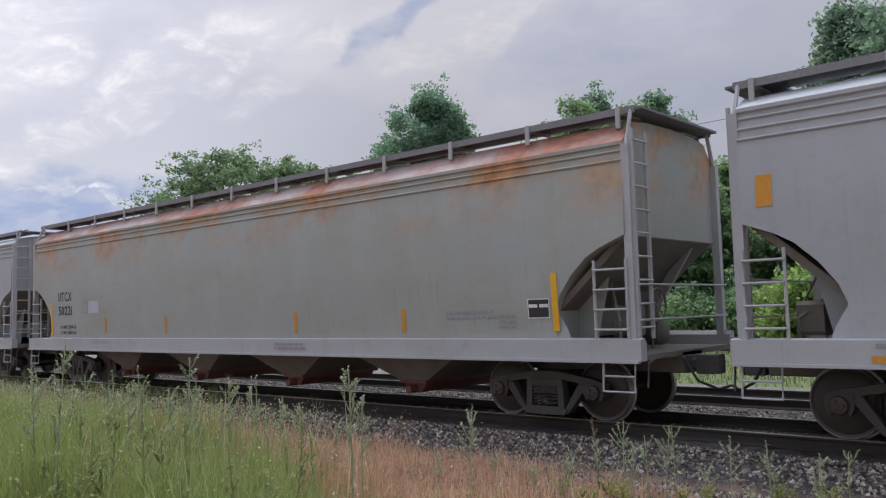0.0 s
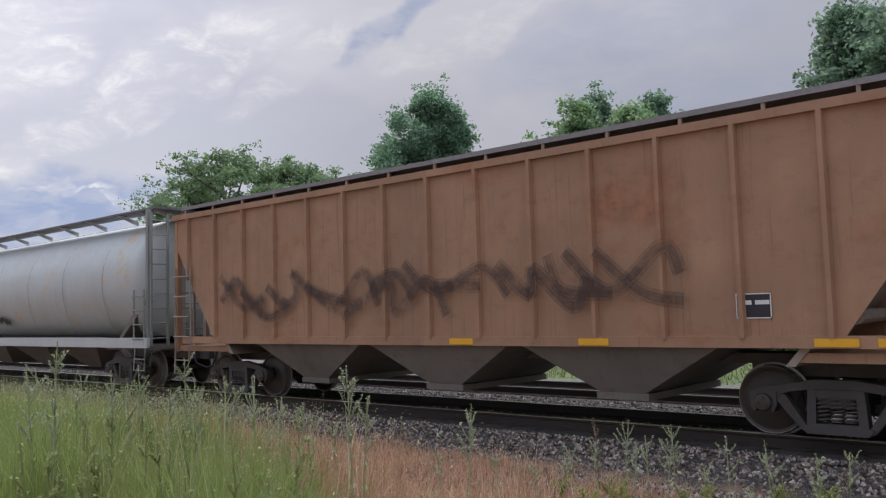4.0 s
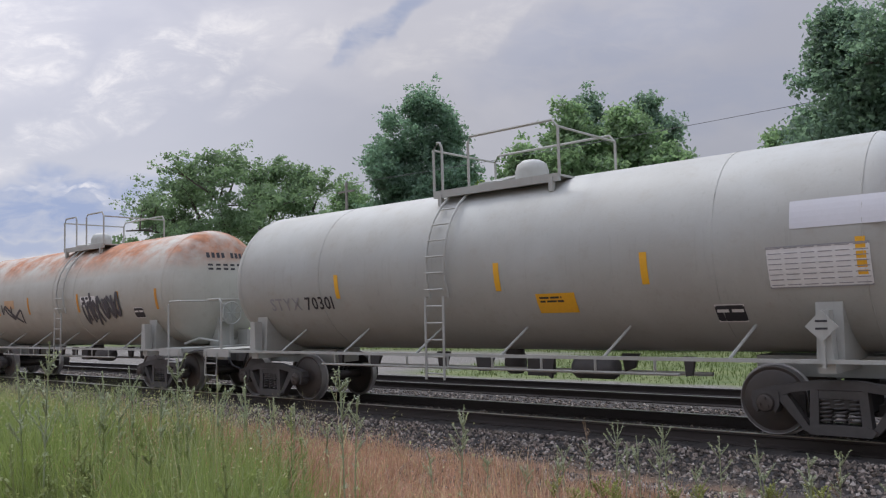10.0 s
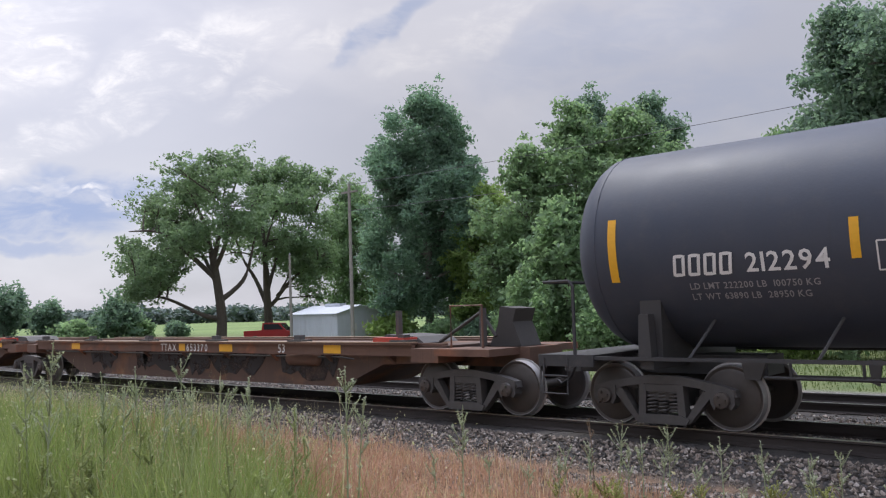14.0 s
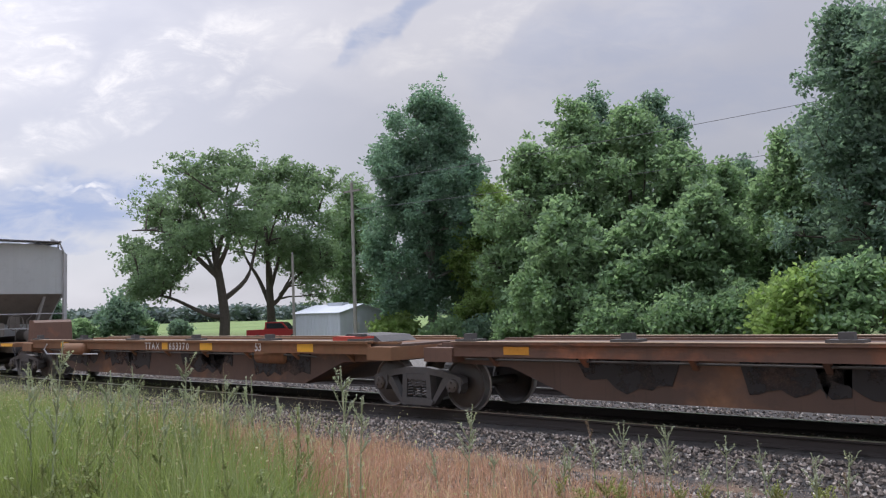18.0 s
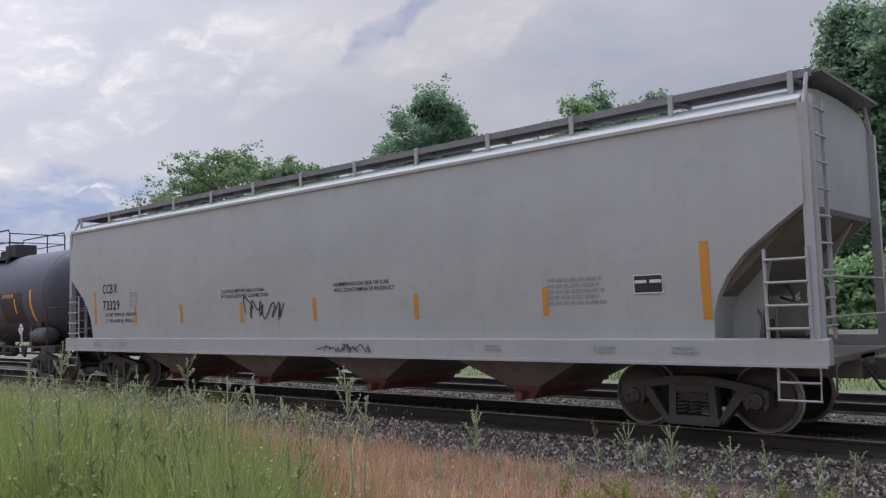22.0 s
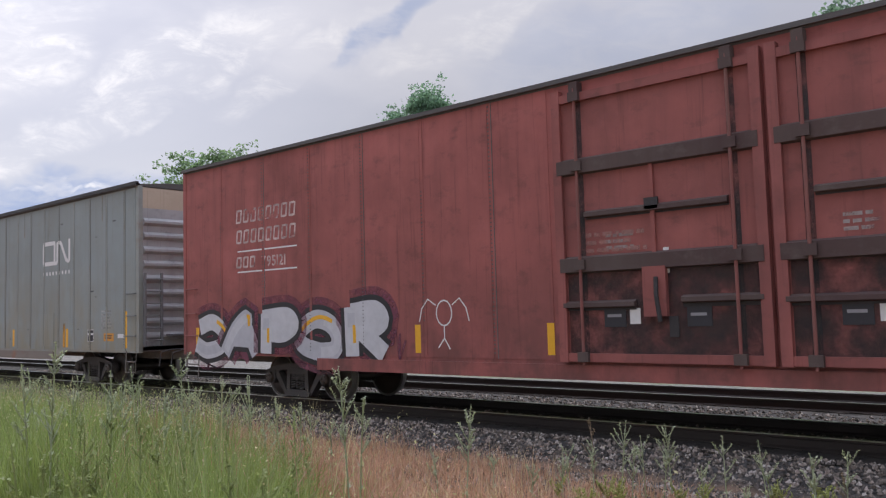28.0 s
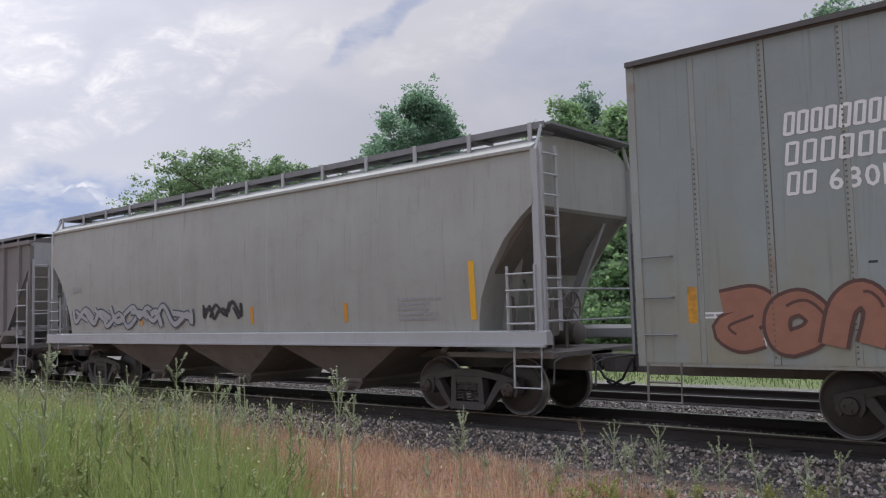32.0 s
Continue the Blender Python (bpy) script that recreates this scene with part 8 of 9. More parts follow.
    c, s, h = placed(covered_hopper("clean pale cream-grey covered hopper car", -380.2, -360.3, PALE, TRIM, DIRTY, CUT_STD, outlet_mat=BLUEGATE), -380.2, -360.3)
    hopper_marks(c, s, h, 1.8, 3.05, "60423", .26, mark="DOWX")
    stripes(c, s, [-h + 1.5], 1.42, 2.3, .09)
    stripes(c, s, [-h + 4.04, -h + 7.0, -h + 9.9, -h + 12.74, -h + 15.65], 1.6, 2.1, .1, ORANGE)
    stripes(c, s, [h - 1.55], 1.4, 2.4, .11, ORANGE)
    lettering(c, s, "CU FT", -h + 16.3, 2.72, .09, GREYINK)
    fine_print(c, s, -h + 16.3, 2.95, .7, 2, GREYINK, .07)
    fine_print(c, s, -h + 16.3, 2.5, .8, 6, GREYINK, .06)
    fine_print(c, s, -h + 10.8, 1.85, 1.7, 2, GREYINK, .04)
    fine_print(c, s, -h + 8.0, 1.75, .25, 3, GREYINK, .05)
    data_panel(c, s, h - 2.7, 1.85, .4, .26)
    for x in (-h + 7.3, -h + 11.7, h - 4.0, h - 8):
        fine_print(c, SILL, x, 1.16, .6, 2, GREYINK, .03)

    c, s, h = placed(covered_hopper("clean pale grey covered hopper car with small black tag", -401.75, -381.5, PALE, TRIM, DIRTY, CUT_STD, outlet_mat=REDGATE), -401.75, -381.5)
    hopper_marks(c, s, h, 2.13, 2.71, "73329", .25, .18, mark="CCBX")
    lettering(c, s, "LD LMT 219500 LB  99550 KG", -h + 2.25, 1.86, .085, BLACK)
    lettering(c, s, "LT WT 66500 LB  30150 KG", -h + 2.25, 1.70, .085, BLACK)
    stripes(c, s, [-h + 1.68], 1.66, 2.52, .11, ORANGE)
    stripes(c, s, [-h + 3.8, -h + 5.93, -h + 8.33, -h + 10.76, -h + 13.5, -h + 16.2], 1.64, 2.08, .1, ORANGE)
    stripes(c, s, [h - 1.5], 1.55, 2.58, .12, ORANGE)
    scrawl(c, s, -1.58, -.17, 1.66, 2.18, BLACK, 71, 5, .028)
    for x, upper, lower in ((-2.53, "CAUTION BEFORE UNLOADING", "ATTACH GROUND CONNECTION"), (1.24, "HAMMERING ON SIDE OF CAR", "WILL CONTAMINATE PRODUCT")):
        lettering(c, s, upper, x, 2.28, .075, BLACK)
        lettering(c, s, lower, x, 2.17, .075, BLACK)
    data_panel(c, s, h - 2.55, 1.92, .45, .26)
    fine_print(c, s, h - 4.0, 2.15, 1.1, 5, GREYINK)
    scrawl(c, SILL, -h + 11.0, -h + 12.4, 1.03, 1.2, BLACK, 72, 7, .02)
    for x in (-h + 1.7, -h + 3.1, h - 5.2, h - 2.0, h - 3.2):
        fine_print(c, SILL, x, 1.16, .4, 2, GREYINK, .03)

    c, s, h = placed(tank_car("black tank car with patched dark panels and yellow stripes", -417.15, -402.6, TANKVIOLET, BLACKTRIM, dark_shell=True, head_gap=.3, platform_rails="full", ladder_x=-.55, dome="box", dome_x=.9, platform=(-1.3, 2.3), seams=(-1.4, .3), zc=2.58, r=1.49), -417.15, -402.6)
    fresh = spray("fresh_black", (.02, .02, .024))
    decal(c, s, "repaint_patch", -h + 3.7, -h + 5.4, 1.4, 3.6, fresh, "freshly blackened panel", steps=18)
    blocks(c, s, h - 4.0, 2.55, .12, 9, gold, .5, .3)
    decal(c, s, "repaint_patch", h - 4.2, h - 2.5, 1.75, 2.7, fresh, "freshly blackened panel", proud=.004, steps=10)
    stripes(c, s, [-h + 2.9, -h + 5.9, 1.4, 4.2], 2.05, 2.5, .10)
    decal(c, s, "reflector_stripe", h - 1.95, h - 1.82, 1.7, 2.75, YELLOW, steps=9)
    decal(c, s, "notice_plate", 2.0, 2.7, 2.0, 2.3, spray("dull_gold", (.30, .20, .05)), "dull yellow notice panel")
    placard(c, h - 2.3, -1.58, 1.55, SIGN)
    placard(c, h - .1, -1.0, 1.6, SIGN)
    reservoir(c, h - 1.3, -1.3, 1.36, 1.1, .25, TANKBLACK)

    c, s, h = placed(tank_car("cream tank car with a cream railed platform", -433.95, -418.06, CREAM, CREAM, head_gap=.36, ladder_x=0, dome="box", dome_x=.9, platform=(-1.3, 3.4), seams=(-.8,), zc=2.62, r=1.5), -433.95, -418.06)
    lettering(c, s, "DOWX", -h + 1.6, 2.24, .23, BLACK)
    lettering(c, s, "79889", -h + 2.6, 2.24, .23, BLACK)
    stripes(c, s, [-h + 3.9, -2.0, 1.25, 3.7], 2.25, 2.75, .10)
    decal(c, s, "reflector_stripe", h - 1.3, h - 1.16, 2.05, 3.05, YELLOW, steps=9)
    decal(c, s, "notice_plate", 2.4, 3.15, 2.25, 2.65, YELLOW, "yellow notice panel")
    fine_print(c, s, 2.45, 2.56, .6, 4, BLACK, .03)
    lettering(c, s, "SR  9316", 4.7, 2.40, .14, BLACK)
    lettering(c, s, "FRA  AIP", 4.7, 2.20, .14, BLACK)
    data_panel(c, s, 5.5, 2.2, 1.05, .52, False)
    data_panel(c, s, 5.3, 1.78, .45, .25)
    for i, x in enumerate((-3.0, .2, 1.9, 3.2)):
        fine_print(c, s, x, 1.98, 1.1, 3, GREYINK, .04, i)
    placard(c, h - 2.0, -1.58, 1.5, CREAM)
    reservoir(c, h - 1.25, -1.3, 1.33, 1.1, .24, CREAM)

    c, s, h = placed(tank_car("cream tank car with faded red band and rust stains", -449.0, -434.8, paint("tank_cream_stained", (.455, .46, .405), .6, .5, (.36, .31, .22), rust=.7, rust_col=(.36, .19, .085), rust_z=(3.0, 3.7), shift=40), CREAM, FADED_BAND, (-2.35, 1.8), ladder_x=0, dome_mat=FADED_BAND, rail_mat=FADED_BAND, platform=(-1.8, 3.0), dome="cap", dome_x=.6, zc=2.55, r=1.48, head_gap=.35), -449.0, -434.8)
    lettering(c, s, "DOWX", -h + 1.48, 1.95, .24, BLACK)
    lettering(c, s, "79702", -h + 2.5, 1.95, .24, BLACK)
    lettering(c, s, "FRA-AIP 200204", 4.75, 2.54, .13, BLACK)
    data_panel(c, s, 4.8, 1.92, 1.1, .54, False)
    data_panel(c, s, 4.6, 1.6, .42, .22)
    stripes(c, s, [-h + 3.0, -2.0, 3.6], 1.9, 2.4, .10, ORANGE)
    decal(c, s, "reflector_stripe", h - 1.0, h - .86, 1.7, 2.7, ORANGE, steps=9)
    decal(c, s, "notice_plate", 2.3, 3.0, 1.85, 2.15, ORANGE, "faded orange notice panel")
    fine_print(c, s, .7, 2.2, .8, 6, WHITE, .05)
    placard(c, 2.75, -1.58, 1.5, CREAM)
    reservoir(c, h - 1.2, -1.3, 1.33, 1.1, .24, CREAM)

    # ochre boxcar
    c, s, h = placed(boxcar("ochre ribbed boxcar with navy doors and navy graffiti", -470.2, -450.5, YELLOWBOX, ROOFDARK, YELLOWBOX, NAVY, DIRTY, doors=((-2.3, .3, 0), (.35, 2.9, 0)), ribs=True, end_top_mat=TANKWHITE, trucks=2.2, belly=.85, rivets=False, rod_mat=NAVY), -470.2, -450.5)
    out = Side(lambda z: 1.672)
    blocks(c, out, 5.5, 3.80, .62, 3, worn_spray("faded_rust", (.28, .10, .05), 1.4), .62, .3, "company_sign")
    lettering(c, out, "RAIL CAR POOLING EXPERTS", 4.0, 3.27, .24, spray("dark_brown", (.10, .06, .04)), squeeze=1.19, gap=.2)
    navy = spray("navy_fill", (.02, .035, .10))
    spiky_piece(c, out, 6.6, 9.2, 1.0, 2.4, 9, [navy, spray("deep_blue", (.02, .10, .25))], navy, 80, "dark blue sprayed rays")
    stroke_piece(c, out, ("flag", "peak", "bar", "cross"), 3.1, 8.5, .82, 2.62, [navy], WHITE, .46, .06, 81, "huge navy block graffiti edged in white", WHITE)
    stroke_piece(c, out, ("snake", "kite", "ring", "comb", "zig"), -h + .8, -2.5, .98, 2.2, [navy], WHITE, .32, .06, 82, "navy block graffiti edged in white")
    stripes(c, out, [9.04, -h + 1], 1.24, 1.67, .12)
    data_panel(c, out, 7.81, 2.73, .38, .28)
    decal(c, out, "notice_plate", 8.57, 9.13, 2.56, 2.72, YELLOW, "yellow notice panel")
    for k, x in enumerate((-1.9, -1.2, .9, 1.6)):
        fine_print(c, Side(lambda z: 1.655), x, 3.4 - .5 * (k % 2), .5, 5, WHITE, .06, k)

    # long red boxcar
    c, s, h = placed(boxcar("long dark red boxcar with faded sign and silver graffiti", -498.6, -471.9, BOXRED, ROOFDARK, BOXRED, BOXREDDOOR, DIRTY, top=5.17, doors=((-3.1, .02, 1), (.08, 3.15, 1)), rod_mat=paint("door_bars_red_brown", (.26, .085, .073), .65, .6, streak=.6, shift=33), seam_gap=1.5, soot=.75, bar_mat=paint("door_bars_soot", (.075, .045, .042), .7, .6, streak=.6, shift=36)), -498.6, -471.9)
    worn = paint("worn_white_sign", (.66, .56, .47), .6, .3, (.35, .2, .12), rust=.35, rust_col=(.30, .09, .05), streak=.5, shift=50)
    noodle_sign(c, s, 7.34, 2.64, 5.0, 1.40, .36, worn)
    pink = worn_spray("pale_pink", (.66, .52, .48), 1.5)
    ring_sign(c, s, -h + 2.08, 3.76, 2.06, .25, 8, .045, pink)
    ring_sign(c, s, -h + 2.08, 3.32, 2.06, .25, 8, .045, pink)
    ring_sign(c, s, -h + 2.08, 2.80, .72, .2, 3, .045, pink)
    lettering(c, s, "795121", -h + 2.95, 2.78, .22, pink)
    for z in (3.12, 2.68):
        decal(c, s, "painted_rule", -h + 2.1, -h + 4.1, z, z + .03, WHITE)
    decal(c, s, "painted_rule", -h + 3.0, -h + 3.05, 2.0, 2.68, WHITE)
    silver = [spray("silver", (.55, .56, .58)), spray("silver_dark", (.47, .48, .51))]
    wine = worn_spray("wine", (.20, .06, .09), 1.1)
    stroke_piece(c, s, ("hook", "peak", "flag", "ring", "kite"), -h + .2, -6.6, .74, 2.02, silver, spray("black_line", (.02, .02, .022)), .36, .10, 91, "silver graffiti letters outlined in black", wine, YELLOW)
    scrawl(c, s, -6.9, -6.3, .9, 1.5, wine, 94, 3, .05, "wine red sprayed tag")
    stroke_piece(c, s, ("peak", "zig", "kite", "comb", "cross", "snake", "zig", "peak"), 3.95, h - .6, .74, 2.18, [spray("chalk_blue", (.32, .50, .54)), spray("silver", (.55, .56, .58)), spray("mauve", (.20, .10, .11))], spray("chalk", (.6, .6, .6)), .2, .045, 92, "angular pale blue and silver graffiti", worn_spray("smoke_line", (.05, .05, .055), 1.2))
    loop = Shape()
    for pts in ([(-5.42 + .17 * math.cos(a), 1.72 + .21 * math.sin(a)) for a in [2 * math.pi * i / 16 for i in range(17)]], [(-5.6, 1.85), (-5.78, 1.96), (-5.92, 1.8), (-5.98, 1.58)], [(-5.24, 1.85), (-5.08, 1.96), (-4.94, 1.8), (-4.88, 1.58)], [(-5.42, 1.5), (-5.42, 1.3), (-5.56, 1.14)], [(-5.42, 1.3), (-5.3, 1.12)]):
        ribbon(loop, s, pts, .025)
    part("graffiti_tag", loop, WHITE, c, "white sprayed loop with drooping arms")
    stripes(c, s, [-h + .55, -h + 3.0, -6.03, -3.31, -.06, 3.43, 6.21, 9.44], 1.05, 1.53, .13)
    for a in (-2.6, 1.6):
        fine_print(c, Side(lambda z: 1.66), a, 2.75, 1.0, 4, worn_spray("pink_grey", (.36, .2, .17), 1.1), .06)

    # two long grey boxcars
    for left, right, n, digits in ((-527.4, -500.66, 0, "680130"), (-555.8, -529.45, 1, "680127")):
        label = "long grey boxcar with tan graffiti and a rust run" if n == 0 else "long grey boxcar with brown and black-lined graffiti"
        doors = ((-3.1, .03, 1), (.09, 3.2, 1)) if n == 0 else ((-2.8, .28, 1), (.35, 3.4, 1))
        c, s, h = placed(boxcar(label, left, right, BOXGREY, ROOFDARK, ENDGREY, BOXDOOR, DIRTY, top=5.15, doors=doors, end_top_mat=CREAMEND, rod_mat=BARS, panel_mat=BOXPANEL, sill_mat=BOXSILL, seam_gap=.93), left, right)
        part("roof_rim", Shape().box(-5.9, h, -1.69, -1.60, 5.10, 5.19), BLACKTRIM, c, "dark raised roof rim")
        noodle_sign(c, s, 7.92 if n == 0 else 7.6, 3.36, 1.78, .69, .115, WHITE)
        blocks(c, s, 7.95 if n == 0 else 7.65, 3.08, .10, 9, WHITE, .8, 1.2)
        z = 3.80
        for k, wide in (((8, 1.28), (7, 1.45), (4, .8)) if n == 0 else ((8, 1.28), (7, 1.45))):
            ring_sign(c, s, -h + 2.1, z, wide, .25, k, .042, WHITE)
            z -= .37
        ring_sign(c, s, -h + 2.1, z, .58 if n == 0 else .38, .25, 3 - n, .042, WHITE)
        lettering(c, s, digits, -h + (2.78 if n == 0 else 2.58), z, .25, WHITE)
        worn_orange = worn_spray("worn_orange", (.62, .30, .03), 1.6)
        stripes(c, s, [-h + .8], 1.5, 1.98, .13, worn_orange)
        stripes(c, s, [h - .63], 1.04, 1.97, .13)
        stripes(c, s, [-8.58, -4.8, 5.88, 9.48] if n == 0 else [-3.12, 4.54], 1.04, 1.55, .14)
        stripes(c, s, [-5.5, 9.3], 1.04, 1.7, .14, worn_orange)
        x, z = (h - 1.78, 1.22) if n == 0 else (h - .95, 1.32)
        decal(c, s, "notice_plate", x, x + .53, z, z + .2, ORANGE, "orange notice panel")
        fine_print(c, s, x + .05, z + .12, .42, 2, BLACK, .03)
        if n == 0:
            decal(c, s, "notice_plate", -h + .5, -h + 1.09, 1.25, 1.45, ORANGE, "faded orange notice panel")
            fine_print(c, s, -h + .55, 1.38, .5, 3, BLACK, .025)
            decal(c, s, "notice_plate", h - 1.05, h - .72, 1.30, 1.40, WHITE, "narrow white notice strip")
        else:
            decal(c, s, "notice_plate", -h + .89, -h + 1.42, 1.56, 1.64, WHITE, "narrow white notice strip")
            fine_print(c, s, -h + .93, 1.585, .45, 1, GREYINK, .03)
            lettering(c, s, "LT WT", -h + 1.6, 1.2, .11, WHITE)
        data_panel(c, s, h - 2.66, 1.2, .32, .32)
        chalk = worn_spray("faded_chalk", (.62, .62, .60), 1.2)
        fine_print(c, s, h - 1.9, 1.97, .65, 6, chalk, .045)
        fine_print(c, s, -4.9, 2.44, .68, 6, chalk, .035)
        ring = Shape()
        ribbon(ring, s, [(-h + 6.12 + .155 * math.cos(a), 2.75 + .155 * math.sin(a)) for a in [2 * math.pi * i / 20 for i in range(21)]], .022)
        ribbon(ring, s, [(-h + 6.02, 2.79), (-h + 6.22, 2.79)], .03)
        ribbon(ring, s, [(-h + 6.12, 2.78), (-h + 6.12, 2.66)], .03)
        part("round_emblem", ring, WHITE, c)
        part("access_panel", Shape().box(7.74, 8.67, -1.618, -1.60, 1.05, 1.99), BOXPANEL, c)
        scuff = random.Random(140 + n)
        for i in range(26):
            x, z, w = scuff.uniform(-h + .4, h - .6), scuff.uniform(1.2, 4.6), scuff.uniform(.04, .22)
            if not doors[0][0] - .3 < x < doors[1][1] + .1:
                decal(c, s, "scuff_mark", x, x + w, z, z + scuff.uniform(.012, .04), BLACK, lean=scuff.uniform(-.5, .5), steps=1)
        for i in range(9):
            x = scuff.uniform(-h + .4, h - .6)
            if not doors[0][0] - .3 < x < doors[1][1] + .1:
                decal(c, s, "rust_run", x, x + scuff.uniform(.02, .05), 5.04 - scuff.uniform(.15, .8), 5.04, worn_spray("rust_run", (.26, .11, .045), 1.6), "narrow rust run")
        if n == 0:
            tan, cream = worn_spray("tan_fade", (.42, .31, .20), 2.2), worn_spray("cream_line", (.56, .50, .42), 2.0)
            stroke_piece(c, s, ("ring", "zig", "comb", "hook"), -h + 5.0, -h + 9.9, .98, 2.15, [tan], cream, .44, .055, 101, "faded tan bubble graffiti with cream outlines", None, cream)
            decal(c, s, "rust_run", -h + 7.05, -h + 7.14, 2.2, 5.06, worn_spray("rust_run", (.26, .11, .045), 1.6), "narrow rust run")
            flaked = worn_spray("flaked_grey", (.52, .52, .49), 2.0)
            for x0, x1, z0, z1 in ((6.58, 6.85, 1.02, 2.05), (7.02, 7.42, 1.62, 2.02), (7.05, 7.55, 1.05, 1.2), (4.55, 4.8, 1.4, 1.85)):
                decal(c, s, "paint_patch", -h + x0, -h + x1, z0, z1, flaked, "pale flaked paint patch", proud=.022)
        else:
            stroke_piece(c, s, ("snake", "ring", "cup"), -h + 1.0, -h + 3.15, 1.06, 1.98, [spray("brown_fill", (.30, .14, .09))], spray("dark_line", (.10, .05, .04)), .27, .045, 103, "brown bubble graffiti")
            stroke_piece(c, s, ("flag", "snake", "kite", "hook", "comb"), -h + 6.5, -h + 9.1, 1.0, 1.78, [BOXGREY], worn_spray("soft_black", (.03, .03, .035), 1.6), .10, .022, 104, "black-lined graffiti letters")
            blob_piece(c, s, -h + 8.0, -h + 8.5, 1.95, 2.2, 1, [spray("brown_fill", (.30, .14, .09))], BLACK, 105, "small brown sprayed shape", False, .02)
            stroke_piece(c, s, ("snake", "ring"), 3.55, 4.05, .98, 1.72, [BOXGREY], BLACK, .07, .015, 106, "small black-lined sprayed loop")
            stroke_piece(c, s, ("bar", "cup", "ring", "flag"), 5.6, 6.75, 1.2, 1.65, [spray("chalk_grey", (.45, .45, .43))], spray("chalk_grey", (.45, .45, .43)), .025, .006, 107, "pale chalked tag")
            part("lifting_lug", Shape().box(3.7, 3.95, -1.66, -1.60, .95, 1.08, .03), UNDER, c)
            hatch = part("side_hatch", Shape().box(-h + 5.5, -h + 6.15, -1.65, -1.59, 1.55, 2.0), BARS, c, "dark framed side hatch")
            part("hatch_plate", Shape().box(-h + 5.57, -h + 6.08, -1.66, -1.65, 1.62, 1.93), BOXGREY, hatch)

    c, s, h = placed(covered_hopper("weathered pale grey covered hopper car with dark scrawls", -574.0, -557.3, paint("hopper_worn_grey", (.375, .385, .355), .55, .4, (.25, .23, .185), streak=.6, shift=60), TRIM, DIRTY, CUT_OVAL, bays=3, inset=.2, sill=(1.20, 1.40), posts=14, seams=(-4.8, -1.6, 1.6)), -574.0, -557.3)
    letter_piece(c, s, -h + 1.4, -h + 7.3, 1.5, 2.15, 6, [spray("blue_grey", (.36, .37, .37))], spray("blue_black", (.06, .08, .12)), 111, "dark looping sprayed scrawl", .12, .035)
    letter_piece(c, s, -h + 7.6, -h + 9.1, 1.6, 2.15, 3, [BLACK], BLACK, 112, "black sprayed tag", .06, .01)
    blocks(c, s, -h + 1.5, 2.5, .16, 4, GREYINK)
    stripes(c, s, [-h + 5.0, -h + 9.4, -h + 12.26], 1.6, 1.95, .10, ORANGE)
    stripes(c, s, [h - 1.42], 1.6, 2.55, .12)
    fine_print(c, s, h - 3.1, 1.95, 1.0, 5, GREYINK)

    placed(ribbed_hopper("dark weathered ribbed covered hopper car", -592.0, -575.3, paint("dark_grey_hopper", (.20, .19, .18), .6, .4), TRIM, DIRTY, 15), -592.0, -575.3)


